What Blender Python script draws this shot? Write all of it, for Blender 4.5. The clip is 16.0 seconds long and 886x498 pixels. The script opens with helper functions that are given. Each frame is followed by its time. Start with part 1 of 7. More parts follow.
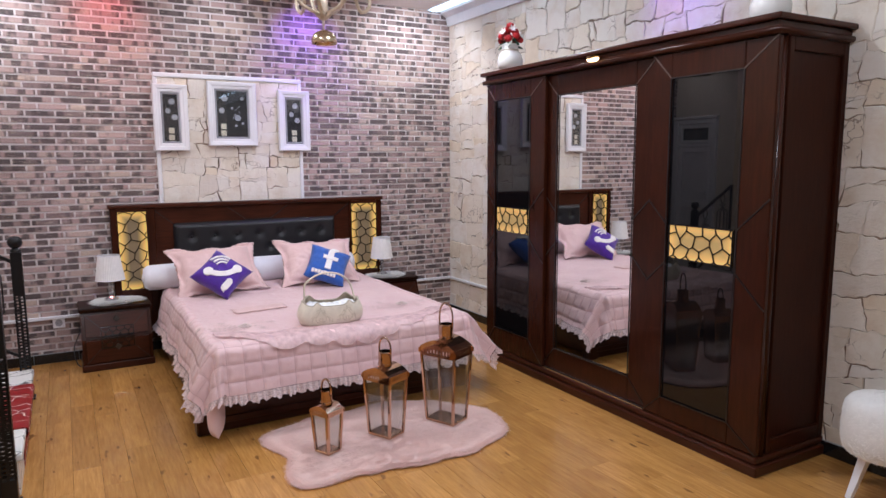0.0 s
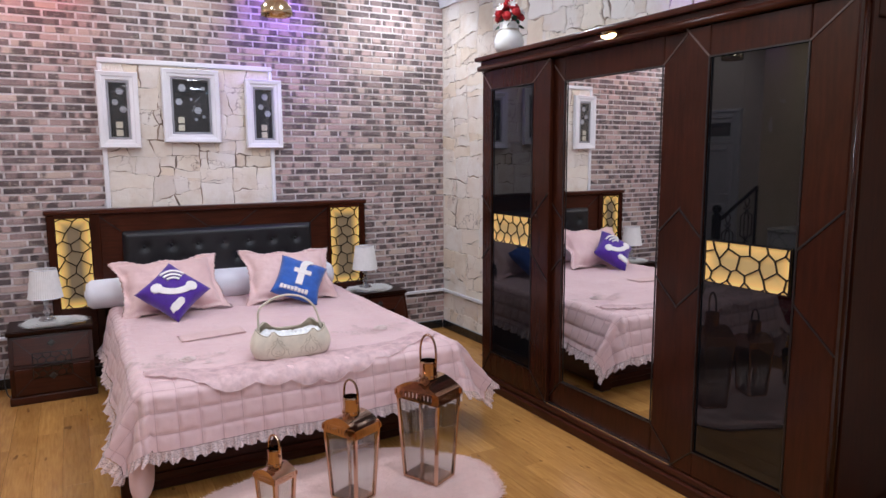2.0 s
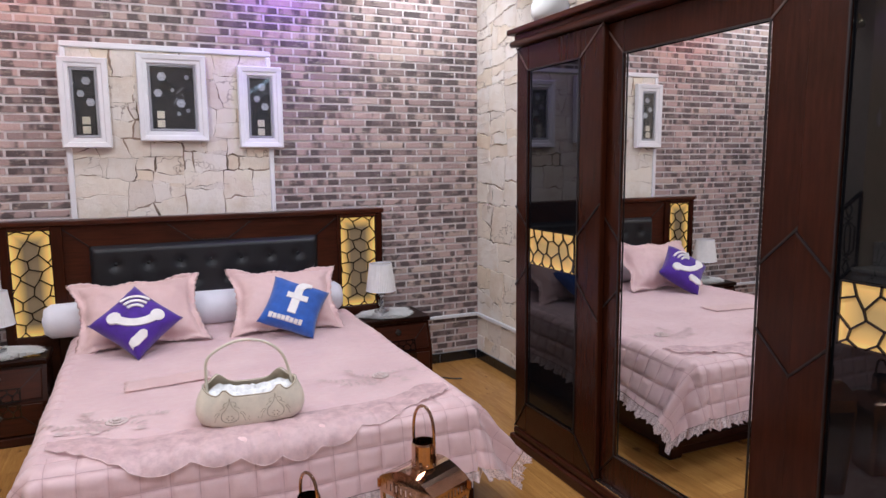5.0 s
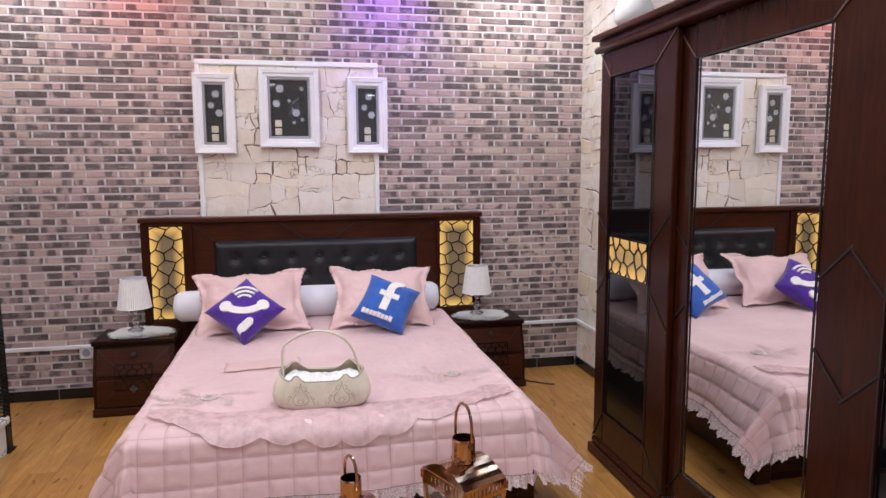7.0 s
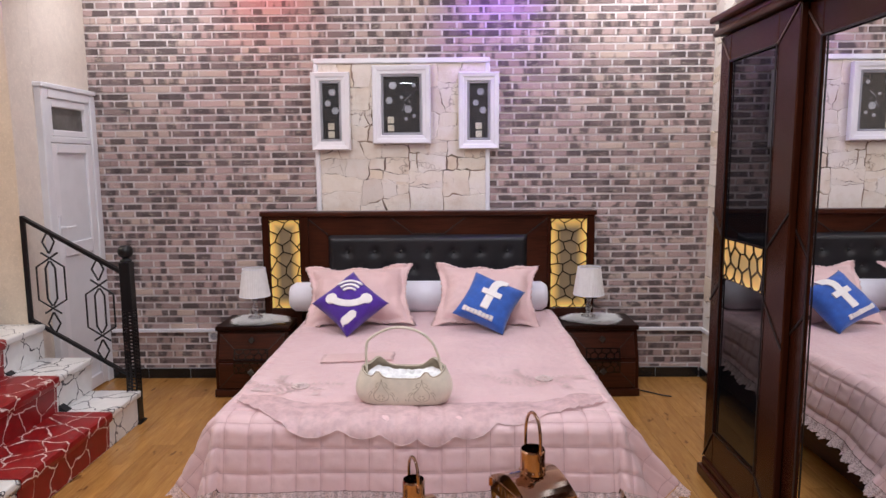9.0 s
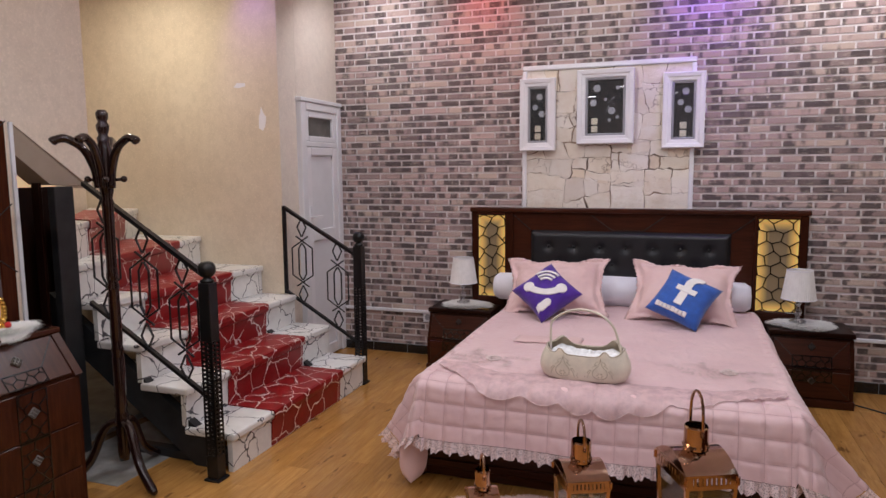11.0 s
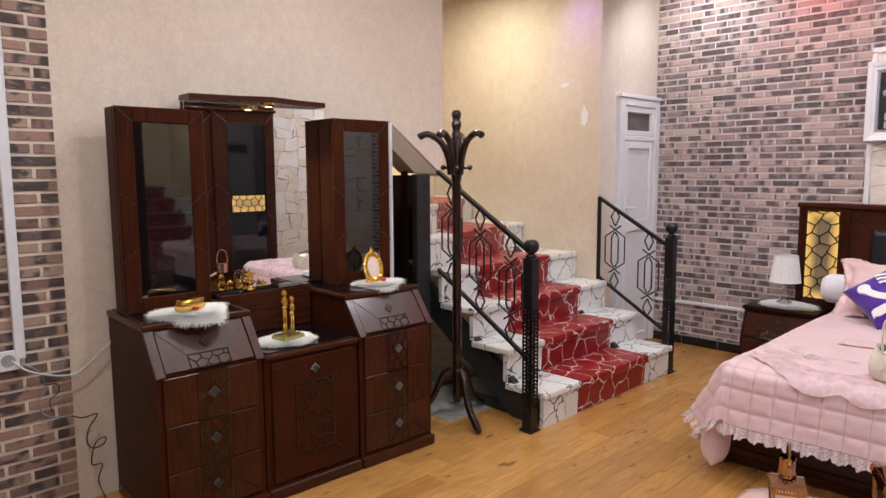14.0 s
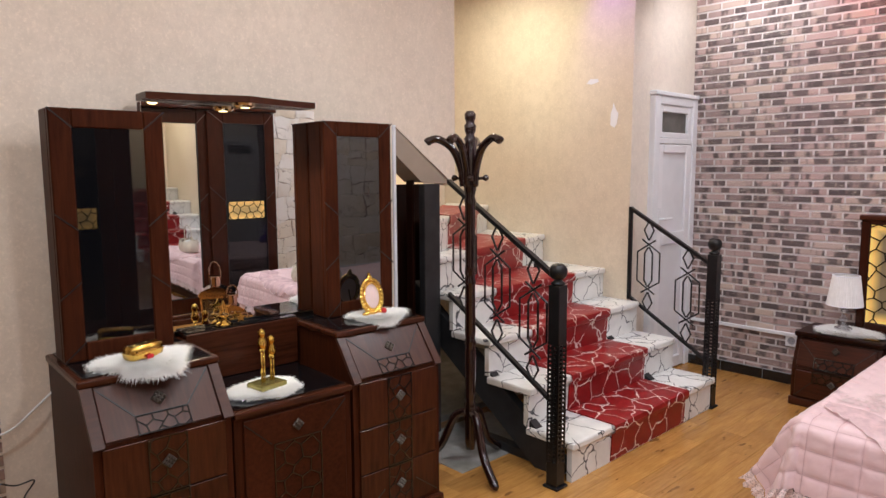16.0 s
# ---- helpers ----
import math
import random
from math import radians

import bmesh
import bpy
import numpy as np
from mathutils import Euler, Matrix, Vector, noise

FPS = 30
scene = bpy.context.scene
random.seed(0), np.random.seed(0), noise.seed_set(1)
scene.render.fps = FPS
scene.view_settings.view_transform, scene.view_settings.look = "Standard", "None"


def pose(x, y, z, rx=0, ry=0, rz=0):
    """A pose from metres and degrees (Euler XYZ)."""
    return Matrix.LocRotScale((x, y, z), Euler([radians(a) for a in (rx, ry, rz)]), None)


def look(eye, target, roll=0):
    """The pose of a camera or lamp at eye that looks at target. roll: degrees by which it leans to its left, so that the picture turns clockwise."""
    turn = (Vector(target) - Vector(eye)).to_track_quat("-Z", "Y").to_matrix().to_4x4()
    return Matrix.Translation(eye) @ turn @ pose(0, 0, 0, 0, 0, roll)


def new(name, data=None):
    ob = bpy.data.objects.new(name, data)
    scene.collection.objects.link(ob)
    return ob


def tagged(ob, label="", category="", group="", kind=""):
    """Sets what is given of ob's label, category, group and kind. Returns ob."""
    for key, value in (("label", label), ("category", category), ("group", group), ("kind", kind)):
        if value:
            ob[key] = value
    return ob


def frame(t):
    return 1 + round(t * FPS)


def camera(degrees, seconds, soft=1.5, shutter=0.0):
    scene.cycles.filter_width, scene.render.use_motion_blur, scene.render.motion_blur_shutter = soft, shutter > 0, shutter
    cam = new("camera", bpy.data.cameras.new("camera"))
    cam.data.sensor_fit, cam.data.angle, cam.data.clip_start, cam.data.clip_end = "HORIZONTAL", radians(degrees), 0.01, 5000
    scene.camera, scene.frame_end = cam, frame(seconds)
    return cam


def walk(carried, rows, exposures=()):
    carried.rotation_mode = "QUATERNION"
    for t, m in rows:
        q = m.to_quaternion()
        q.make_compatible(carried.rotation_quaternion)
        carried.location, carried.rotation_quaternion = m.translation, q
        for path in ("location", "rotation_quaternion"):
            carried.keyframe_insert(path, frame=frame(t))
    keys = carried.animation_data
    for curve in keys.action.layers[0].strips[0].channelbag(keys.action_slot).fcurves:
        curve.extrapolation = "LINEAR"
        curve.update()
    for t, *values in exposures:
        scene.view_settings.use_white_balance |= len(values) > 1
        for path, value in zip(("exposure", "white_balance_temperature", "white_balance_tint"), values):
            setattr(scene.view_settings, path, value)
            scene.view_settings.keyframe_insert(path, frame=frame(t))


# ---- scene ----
cam = camera(66.8, 16.0)
PATH = [
    (0, (0.093, -0.032, 1.559), (1.065, 1.696, 1.296), -0.3),
    (0.5, (0.185, 0.095, 1.556), (1.156, 1.823, 1.295), -0.4),
    (1, (0.283, 0.249, 1.558), (1.252, 1.978, 1.293), -0.3),
    (1.5, (0.402, 0.419, 1.563), (1.368, 2.15, 1.298), -0.2),
    (2, (0.55, 0.556, 1.564), (1.51, 2.29, 1.295), -0.3),
    (2.5, (0.708, 0.698, 1.565), (1.675, 2.429, 1.297), -0.4),
    (3, (0.824, 0.85, 1.573), (1.806, 2.572, 1.306), -0.3),
    (3.5, (0.936, 1.035, 1.572), (1.917, 2.758, 1.309), -0.3),
    (4, (1.041, 1.159, 1.557), (2.013, 2.887, 1.293), -0.3),
    (4.5, (1.123, 1.257, 1.547), (2.078, 2.995, 1.286), -0.3),
    (5, (1.166, 1.29, 1.551), (1.974, 3.101, 1.29), -0.5),
    (5.2, (1.19, 1.279, 1.551), (1.928, 3.12, 1.294), -0.4),
    (7.5, (1.533, 1.075, 1.571), (1.847, 3.034, 1.314), -0.4),
    (8, (1.6, 1.182, 1.574), (1.798, 3.154, 1.309), -0.5),
    (10.3, (1.853, 0.983, 1.524), (1.476, 2.932, 1.284), -0.4),
    (10.5, (1.871, 0.933, 1.521), (1.422, 2.867, 1.278), -0.5),
    (11, (1.907, 0.859, 1.51), (1.245, 2.732, 1.276), -0.5),
    (11.5, (1.995, 0.804, 1.501), (1.139, 2.596, 1.269), -0.5),
    (12, (2.038, 0.727, 1.49), (0.943, 2.385, 1.264), -0.5),
    (12.5, (2.072, 0.624, 1.487), (0.799, 2.15, 1.259), -0.3),
    (13, (2.111, 0.535, 1.464), (0.774, 2.005, 1.236), -0.3),
    (13.5, (2.123, 0.506, 1.463), (0.744, 1.937, 1.235), -0.2),
    (14, (2.057, 0.57, 1.46), (0.639, 1.96, 1.23), -0.3),
    (14.5, (1.979, 0.688, 1.502), (0.536, 2.054, 1.275), -0.3),
    (15, (1.867, 0.793, 1.505), (0.406, 2.138, 1.277), -0.3),
    (15.5, (1.739, 0.877, 1.522), (0.277, 2.222, 1.294), -0.3),
    (16, (1.663, 0.97, 1.523), (0.218, 2.332, 1.287), -0.3),
]
walk(cam, [(t, look(eye, target, roll)) for t, eye, target, roll in PATH],
     [(0.0, -0.22, 6050, 8), (1.5, -0.26, 6000, 8), (4.0, -0.33, 5950, 8), (5.0, -0.28, 6100, 8), (8.0, -0.18, 6350, 10), (10.5, -0.56, 6500, 12.5), (11.5, -0.62, 6500, 10), (12.5, -0.56, 6600, 9.5), (14.5, 0.0, 6500, 8), (16.0, -0.03, 6500, 7)])

# ---- world and lights ----
world = bpy.data.worlds.new("world")
scene.world = world
world.use_nodes = True
world.node_tree.nodes["Background"].inputs[0].default_value = (0.9, 0.85, 0.85, 1)
world.node_tree.nodes["Background"].inputs[1].default_value = 0.15
scene.view_settings.exposure = 0.0

BRICK_Y, RIGHT_X, LEFT_X, BACK_Y, TOP = 5.92, 3.53, -1.12, -4.6, 3.0
YELLOW_Y, DOOR_X = 5.06, -0.812


def lamp(kind, place, target, power, colour, size=0.2, cone=60, blend=0.5):
    data = bpy.data.lights.new("lamp", kind)
    data.energy, data.color = power, colour
    if kind == "AREA":
        data.shape, data.size = "DISK", size
    else:
        data.shadow_soft_size = size
    if kind == "SPOT":
        data.spot_size, data.spot_blend = radians(cone), blend
    ob = new("downlight_lamp", data)
    ob.matrix_world = look(place, target)
    return ob


# ---- materials ----
def tree(name, rough=0.5, metal=0.0):
    m = bpy.data.materials.new(name)
    m.use_nodes = True
    nt = m.node_tree
    b = nt.nodes["Principled BSDF"]
    b.inputs["Roughness"].default_value = rough
    b.inputs["Metallic"].default_value = metal
    return m, nt, b


def node(nt, kind, **values):
    n = nt.nodes.new(kind)
    for key, value in values.items():
        n.inputs[key.replace("_", " ")].default_value = value
    return n


def coords(nt, scale=(1, 1, 1), shift=True):
    """Object coordinates, shifted at random from object to object."""
    tc, mp = nt.nodes.new("ShaderNodeTexCoord"), nt.nodes.new("ShaderNodeMapping")
    mp.inputs["Scale"].default_value = scale
    nt.links.new(tc.outputs["Object"], mp.inputs["Vector"])
    if shift:
        info = nt.nodes.new("ShaderNodeObjectInfo")
        mul = nt.nodes.new("ShaderNodeMath")
        mul.operation = "MULTIPLY"
        mul.inputs[1].default_value = 37.0
        nt.links.new(info.outputs["Random"], mul.inputs[0])
        nt.links.new(mul.outputs[0], mp.inputs["Location"])
    return mp.outputs["Vector"]


def ramp(nt, fac, stops):
    r = nt.nodes.new("ShaderNodeValToRGB")
    while len(r.color_ramp.elements) < len(stops):
        r.color_ramp.elements.new(0.5)
    for e, (p, c) in zip(r.color_ramp.elements, stops):
        e.position, e.color = p, (*c, 1) if len(c) == 3 else c
    nt.links.new(fac, r.inputs["Fac"])
    return r.outputs["Color"]


def mixed(nt, fac, a, b, kind="MIX"):
    m = nt.nodes.new("ShaderNodeMix")
    m.data_type, m.blend_type = "RGBA", kind
    for sock, value in ((0, fac), (6, a), (7, b)):
        if isinstance(value, (int, float)):
            m.inputs[sock].default_value = value
        elif isinstance(value, tuple):
            m.inputs[sock].default_value = (*value, 1)
        else:
            nt.links.new(value, m.inputs[sock])
    return m.outputs[2]


def bump(nt, b, height, strength=0.3, distance=0.01):
    n = nt.nodes.new("ShaderNodeBump")
    n.inputs["Strength"].default_value, n.inputs["Distance"].default_value = strength, distance
    nt.links.new(height, n.inputs["Height"])
    nt.links.new(n.outputs["Normal"], b.inputs["Normal"])


def noisy(nt, vec, scale, detail=4.0, rough=0.6):
    n = node(nt, "ShaderNodeTexNoise", Scale=scale, Detail=detail, Roughness=rough)
    nt.links.new(vec, n.inputs["Vector"])
    return n.outputs["Fac"]


def plain(name, colour, rough=0.5, metal=0.0, vary=0.15, scale=8.0, relief=0.1, fine=120.0, sheen=0.0, coat=0.0):
    """A surface of one colour with soft blotches and fine grain."""
    m, nt, b = tree(name, rough, metal)
    v = coords(nt)
    dark = tuple(c * (1 - vary) for c in colour)
    light = tuple(min(1, c * (1 + vary)) for c in colour)
    col = ramp(nt, noisy(nt, v, scale), [(0.3, dark), (0.7, light)])
    nt.links.new(col, b.inputs["Base Color"])
    if relief:
        bump(nt, b, noisy(nt, v, fine), relief, 0.004)
    b.inputs["Sheen Weight"].default_value = sheen
    b.inputs["Coat Weight"].default_value = coat
    b.inputs["Coat Roughness"].default_value = 0.15
    return m


def wood(name, dark, light, rough=0.3, stretch=(14, 14, 1.2), coat=0.05, spread=0.0, spec=0.2):
    """Polished wood with grain along its z (or as stretched)."""
    m, nt, b = tree(name, rough)
    v = coords(nt, stretch)
    grain = noisy(nt, v, 5.0, 8.0, 0.65)
    blotch = noisy(nt, coords(nt, (1, 1, 1)), 2.5)
    col = ramp(nt, grain, [(0.3, dark), (0.72, light)])
    col = mixed(nt, 0.35, col, ramp(nt, blotch, [(0.3, tuple(c * 0.7 for c in dark)), (0.75, light)]))
    if spread:
        info = nt.nodes.new("ShaderNodeObjectInfo")
        shade = ramp(nt, info.outputs["Random"], [(0, (1 - spread,) * 3), (1, (1 + spread * 0.4, 1 + spread * 0.3, 1 + spread * 0.2))])
        col = mixed(nt, 1.0, col, shade, "MULTIPLY")
    nt.links.new(col, b.inputs["Base Color"])
    bump(nt, b, grain, 0.05, 0.003)
    b.inputs["Coat Weight"].default_value, b.inputs["Coat Roughness"].default_value = coat, 0.12
    b.inputs["Specular IOR Level"].default_value = spec
    return m


def laminate(name, dark, light):
    """Honey laminate: long grain, tone from strip to strip, brown flecks and small knots."""
    m, nt, b = tree(name, 0.27)
    grain = noisy(nt, coords(nt, (15, 1.1, 15)), 5.0, 9.0, 0.68)
    col = ramp(nt, grain, [(0.28, dark), (0.72, light)])
    info = nt.nodes.new("ShaderNodeObjectInfo")
    col = mixed(nt, 1.0, col, ramp(nt, info.outputs["Random"], [(0.0, (0.80, 0.78, 0.75)), (0.35, (0.95, 0.94, 0.92)), (0.7, (1.04, 1.04, 1.03)), (1.0, (1.12, 1.14, 1.16))]), "MULTIPLY")
    cloud = noisy(nt, coords(nt, (5, 1.6, 5)), 2.2, 3.0)
    col = mixed(nt, ramp(nt, cloud, [(0.45, (0, 0, 0)), (0.72, (0.45, 0.45, 0.45))]), col, tuple(c * 0.82 for c in dark))
    fleck = noisy(nt, coords(nt, (7, 2.4, 7)), 3.4, 2.0, 0.4)
    col = mixed(nt, ramp(nt, fleck, [(0.69, (0, 0, 0)), (0.75, (0.75, 0.75, 0.75))]), col, (0.13, 0.055, 0.018))
    nt.links.new(col, b.inputs["Base Color"])
    bump(nt, b, grain, 0.06, 0.002)
    b.inputs["Coat Weight"].default_value, b.inputs["Coat Roughness"].default_value = 0.2, 0.16
    return m


def crackle(name, ground, vein, scale, width, rough):
    """Printed veins that run like cracks over a ground colour."""
    m, nt, b = tree(name, rough)
    v = coords(nt)
    n = node(nt, "ShaderNodeTexNoise", Scale=7.0, Detail=3.0)
    nt.links.new(v, n.inputs["Vector"])
    moved = mixed(nt, 0.12, v, n.outputs["Color"], "ADD")
    vo = node(nt, "ShaderNodeTexVoronoi", Scale=scale)
    vo.feature = "DISTANCE_TO_EDGE"
    nt.links.new(moved, vo.inputs["Vector"])
    line = ramp(nt, vo.outputs["Distance"], [(width * 0.5, (1, 1, 1)), (width, (0, 0, 0))])
    gaps = ramp(nt, noisy(nt, v, 6.0), [(0.36, (0, 0, 0)), (0.44, (1, 1, 1))])
    fac = mixed(nt, 1.0, line, gaps, "MULTIPLY")
    base = ramp(nt, noisy(nt, v, 9.0), [(0.3, tuple(c * 0.85 for c in ground)), (0.7, ground)])
    nt.links.new(mixed(nt, fac, base, vein), b.inputs["Base Color"])
    bump(nt, b, noisy(nt, v, 60.0), 0.06, 0.003)
    return m


def brick_paint(name, tones, burnt, ash_tint):
    """Brick slips: plum, pink-tan and near-black ones with soot clouds, differing from piece to piece."""
    m, nt, b = tree(name, 0.75)
    v = coords(nt)
    geo, info = nt.nodes.new("ShaderNodeNewGeometry"), nt.nodes.new("ShaderNodeObjectInfo")
    add = nt.nodes.new("ShaderNodeMath")
    add.operation = "ADD"
    nt.links.new(geo.outputs["Random Per Island"], add.inputs[0])
    nt.links.new(info.outputs["Random"], add.inputs[1])
    frac = nt.nodes.new("ShaderNodeMath")
    frac.operation = "FRACT"
    nt.links.new(add.outputs[0], frac.inputs[0])
    r = frac.outputs[0]
    tone = ramp(nt, r, tones)
    # burnt bands across each piece, set apart from those of its neighbours
    far = nt.nodes.new("ShaderNodeMath")
    far.operation = "MULTIPLY"
    far.inputs[1].default_value = 53.0
    nt.links.new(r, far.inputs[0])
    band = noisy(nt, mixed(nt, 1.0, coords(nt, (1, 1, 0.25)), far.outputs[0], "ADD"), 13.0, 2.0, 0.45)
    col = mixed(nt, ramp(nt, band, [(0.48, (0, 0, 0)), (0.57, (0.88, 0.88, 0.88))]), tone, burnt)
    ash = noisy(nt, mixed(nt, 1.0, coords(nt, (1, 1, 3)), far.outputs[0], "ADD"), 14.0, 6.0, 0.7)
    col = mixed(nt, ramp(nt, ash, [(0.55, (0, 0, 0)), (0.72, (0.6, 0.6, 0.6))]), col, ash_tint)
    nt.links.new(col, b.inputs["Base Color"])
    bump(nt, b, mixed(nt, 0.5, ash, noisy(nt, v, 40.0)), 0.8, 0.010)
    return m


def stone_paint(name, spread=0.12):
    """Pale cream field stone with ochre clouds and hairline cracks."""
    m, nt, b = tree(name, 0.8)
    v = coords(nt)
    info = nt.nodes.new("ShaderNodeObjectInfo")
    tone = ramp(nt, info.outputs["Random"], [(0, (0.72, 0.65, 0.58)), (0.3, (0.84, 0.79, 0.73)), (0.65, (0.82, 0.75, 0.66)), (1, (0.78, 0.67, 0.53))])
    clouds = noisy(nt, v, 5.0, 6.0)
    col = mixed(nt, ramp(nt, clouds, [(0.48, (0, 0, 0)), (0.75, (0.6, 0.6, 0.6))]), tone, (0.60, 0.46, 0.32))
    n = node(nt, "ShaderNodeTexNoise", Scale=9.0, Detail=5.0)
    nt.links.new(v, n.inputs["Vector"])
    vo = node(nt, "ShaderNodeTexVoronoi", Scale=7.0)
    vo.feature = "DISTANCE_TO_EDGE"
    nt.links.new(mixed(nt, 0.2, v, n.outputs["Color"], "ADD"), vo.inputs["Vector"])
    crack = ramp(nt, vo.outputs["Distance"], [(0.006, (1, 1, 1)), (0.024, (0, 0, 0))])
    some = ramp(nt, noisy(nt, v, 3.0), [(0.54, (0, 0, 0)), (0.62, (0.8, 0.8, 0.8))])
    col = mixed(nt, mixed(nt, 1.0, crack, some, "MULTIPLY"), col, (0.22, 0.15, 0.11))
    nt.links.new(col, b.inputs["Base Color"])
    bump(nt, b, noisy(nt, v, 11.0, 9.0, 0.72), 0.7, 0.024)
    return m


def paper(name, a, c):
    """Embossed wallpaper with a fibrous mottle."""
    m, nt, b = tree(name, 0.7)
    v = coords(nt)
    col = ramp(nt, noisy(nt, v, 1.3, 3.0), [(0.3, a), (0.7, c)])
    fibre = noisy(nt, coords(nt, (1, 1, 0.85)), 17.0, 9.0, 0.78)
    col = mixed(nt, ramp(nt, fibre, [(0.42, (0, 0, 0)), (0.62, (0.36, 0.36, 0.36))]), col, tuple(x * 0.80 for x in a))
    speck = noisy(nt, v, 75.0, 5.0, 0.7)
    col = mixed(nt, ramp(nt, speck, [(0.52, (0, 0, 0)), (0.70, (0.5, 0.5, 0.5))]), col, tuple(min(1, x * 1.2) for x in c))
    nt.links.new(col, b.inputs["Base Color"])
    bump(nt, b, mixed(nt, 0.5, fibre, speck), 0.45, 0.005)
    return m


def glowing(name, edge, middle, power, half_w, half_h):
    """Edge-lit acrylic: bright at its LED rim, dimmer in the middle. Local x and y run along the panel."""
    m, nt, b = tree(name, 0.4)
    tc, sep = nt.nodes.new("ShaderNodeTexCoord"), nt.nodes.new("ShaderNodeSeparateXYZ")
    nt.links.new(tc.outputs["Object"], sep.inputs[0])
    parts_ = []
    for axis, half in (("X", half_w), ("Y", half_h)):
        a = nt.nodes.new("ShaderNodeMath")
        a.operation = "ABSOLUTE"
        nt.links.new(sep.outputs[axis], a.inputs[0])
        d = nt.nodes.new("ShaderNodeMath")
        d.operation = "SUBTRACT"
        d.inputs[0].default_value = half
        nt.links.new(a.outputs[0], d.inputs[1])
        parts_.append(d.outputs[0])
    mn = nt.nodes.new("ShaderNodeMath")
    mn.operation = "MINIMUM"
    nt.links.new(parts_[0], mn.inputs[0])
    nt.links.new(parts_[1], mn.inputs[1])
    col = ramp(nt, mn.outputs[0], [(0.0, edge), (0.02, tuple(x * 0.7 for x in edge)), (0.075, middle)])
    nt.links.new(col, b.inputs["Base Color"])
    nt.links.new(col, b.inputs["Emission Color"])
    b.inputs["Emission Strength"].default_value = power
    return m


def shine(name, colour, power):
    m, nt, b = tree(name, 0.4)
    b.inputs["Base Color"].default_value = (*colour, 1)
    b.inputs["Emission Color"].default_value = (*colour, 1)
    b.inputs["Emission Strength"].default_value = power
    return m


def glass(name, colour=(1, 1, 1), rough=0.0, gloss=0.04):
    """Thin clear pane: see-through, with a mirror sheen that grows at grazing angles."""
    m, nt, b = tree(name, rough)
    clear, sheen = nt.nodes.new("ShaderNodeBsdfTransparent"), nt.nodes.new("ShaderNodeBsdfGlossy")
    clear.inputs["Color"].default_value = (*colour, 1)
    sheen.inputs["Roughness"].default_value = rough
    lw, mix = nt.nodes.new("ShaderNodeLayerWeight"), nt.nodes.new("ShaderNodeMixShader")
    lw.inputs["Blend"].default_value = 0.5
    nt.links.new(ramp(nt, lw.outputs["Facing"], [(0.0, (gloss,) * 3), (0.6, (gloss * 2,) * 3), (1.0, (0.8,) * 3)]), mix.inputs[0])
    nt.links.new(clear.outputs[0], mix.inputs[1])
    nt.links.new(sheen.outputs[0], mix.inputs[2])
    nt.links.new(mix.outputs[0], nt.nodes["Material Output"].inputs["Surface"])
    return m


def dark_glass(name, ior=1.55):
    m, nt, b = tree(name, 0.02)
    b.inputs["Base Color"].default_value = (0.004, 0.004, 0.005, 1)
    b.inputs["IOR"].default_value = ior
    return m


def quilt_cloth(name, colour, light):
    m, nt, b = tree(name, 0.55)
    v = coords(nt)
    col = ramp(nt, noisy(nt, v, 4.0), [(0.3, colour), (0.7, light)])
    weave = noisy(nt, v, 260.0, 2.0)
    nt.links.new(col, b.inputs["Base Color"])
    bump(nt, b, mixed(nt, 0.65, weave, noisy(nt, v, 24.0, 8.0, 0.7)), 0.42, 0.010)
    b.inputs["Sheen Weight"].default_value = 0.3
    return m


def sheer(name, colour, clear):
    """Thin organza: part of the light passes straight through."""
    m, nt, b = tree(name, 0.5)
    v = coords(nt)
    cloud = noisy(nt, v, 18.0, 4.0)
    b.inputs["Base Color"].default_value = (*colour, 1)
    nt.links.new(ramp(nt, cloud, [(0.35, (1 - clear,) * 3), (0.65, (1 - clear * 0.35,) * 3)]), b.inputs["Alpha"])
    bump(nt, b, noisy(nt, v, 60.0), 0.3, 0.004)
    return m


def hair(name, colour):
    """Fur: fine hairs that scatter light and let some of it through."""
    m, nt, b = tree(name, 0.9)
    face, back, mix = nt.nodes.new("ShaderNodeBsdfDiffuse"), nt.nodes.new("ShaderNodeBsdfTranslucent"), nt.nodes.new("ShaderNodeMixShader")
    col = ramp(nt, noisy(nt, coords(nt), 40.0), [(0.3, tuple(c * 0.93 for c in colour)), (0.7, colour)])
    nt.links.new(col, face.inputs["Color"])
    nt.links.new(col, back.inputs["Color"])
    mix.inputs[0].default_value = 0.35
    nt.links.new(face.outputs[0], mix.inputs[1])
    nt.links.new(back.outputs[0], mix.inputs[2])
    nt.links.new(mix.outputs[0], nt.nodes["Material Output"].inputs["Surface"])
    return m


def lace(name, colour):
    """Openwork lace: threads with holes between."""
    m, nt, b = tree(name, 0.7)
    v = coords(nt)
    vo = node(nt, "ShaderNodeTexVoronoi", Scale=150.0)
    nt.links.new(v, vo.inputs["Vector"])
    hole = ramp(nt, vo.outputs["Distance"], [(0.2, (0.35, 0.35, 0.35)), (0.55, (0.85, 0.85, 0.85))])
    b.inputs["Base Color"].default_value = (*colour, 1)
    nt.links.new(hole, b.inputs["Alpha"])
    return m


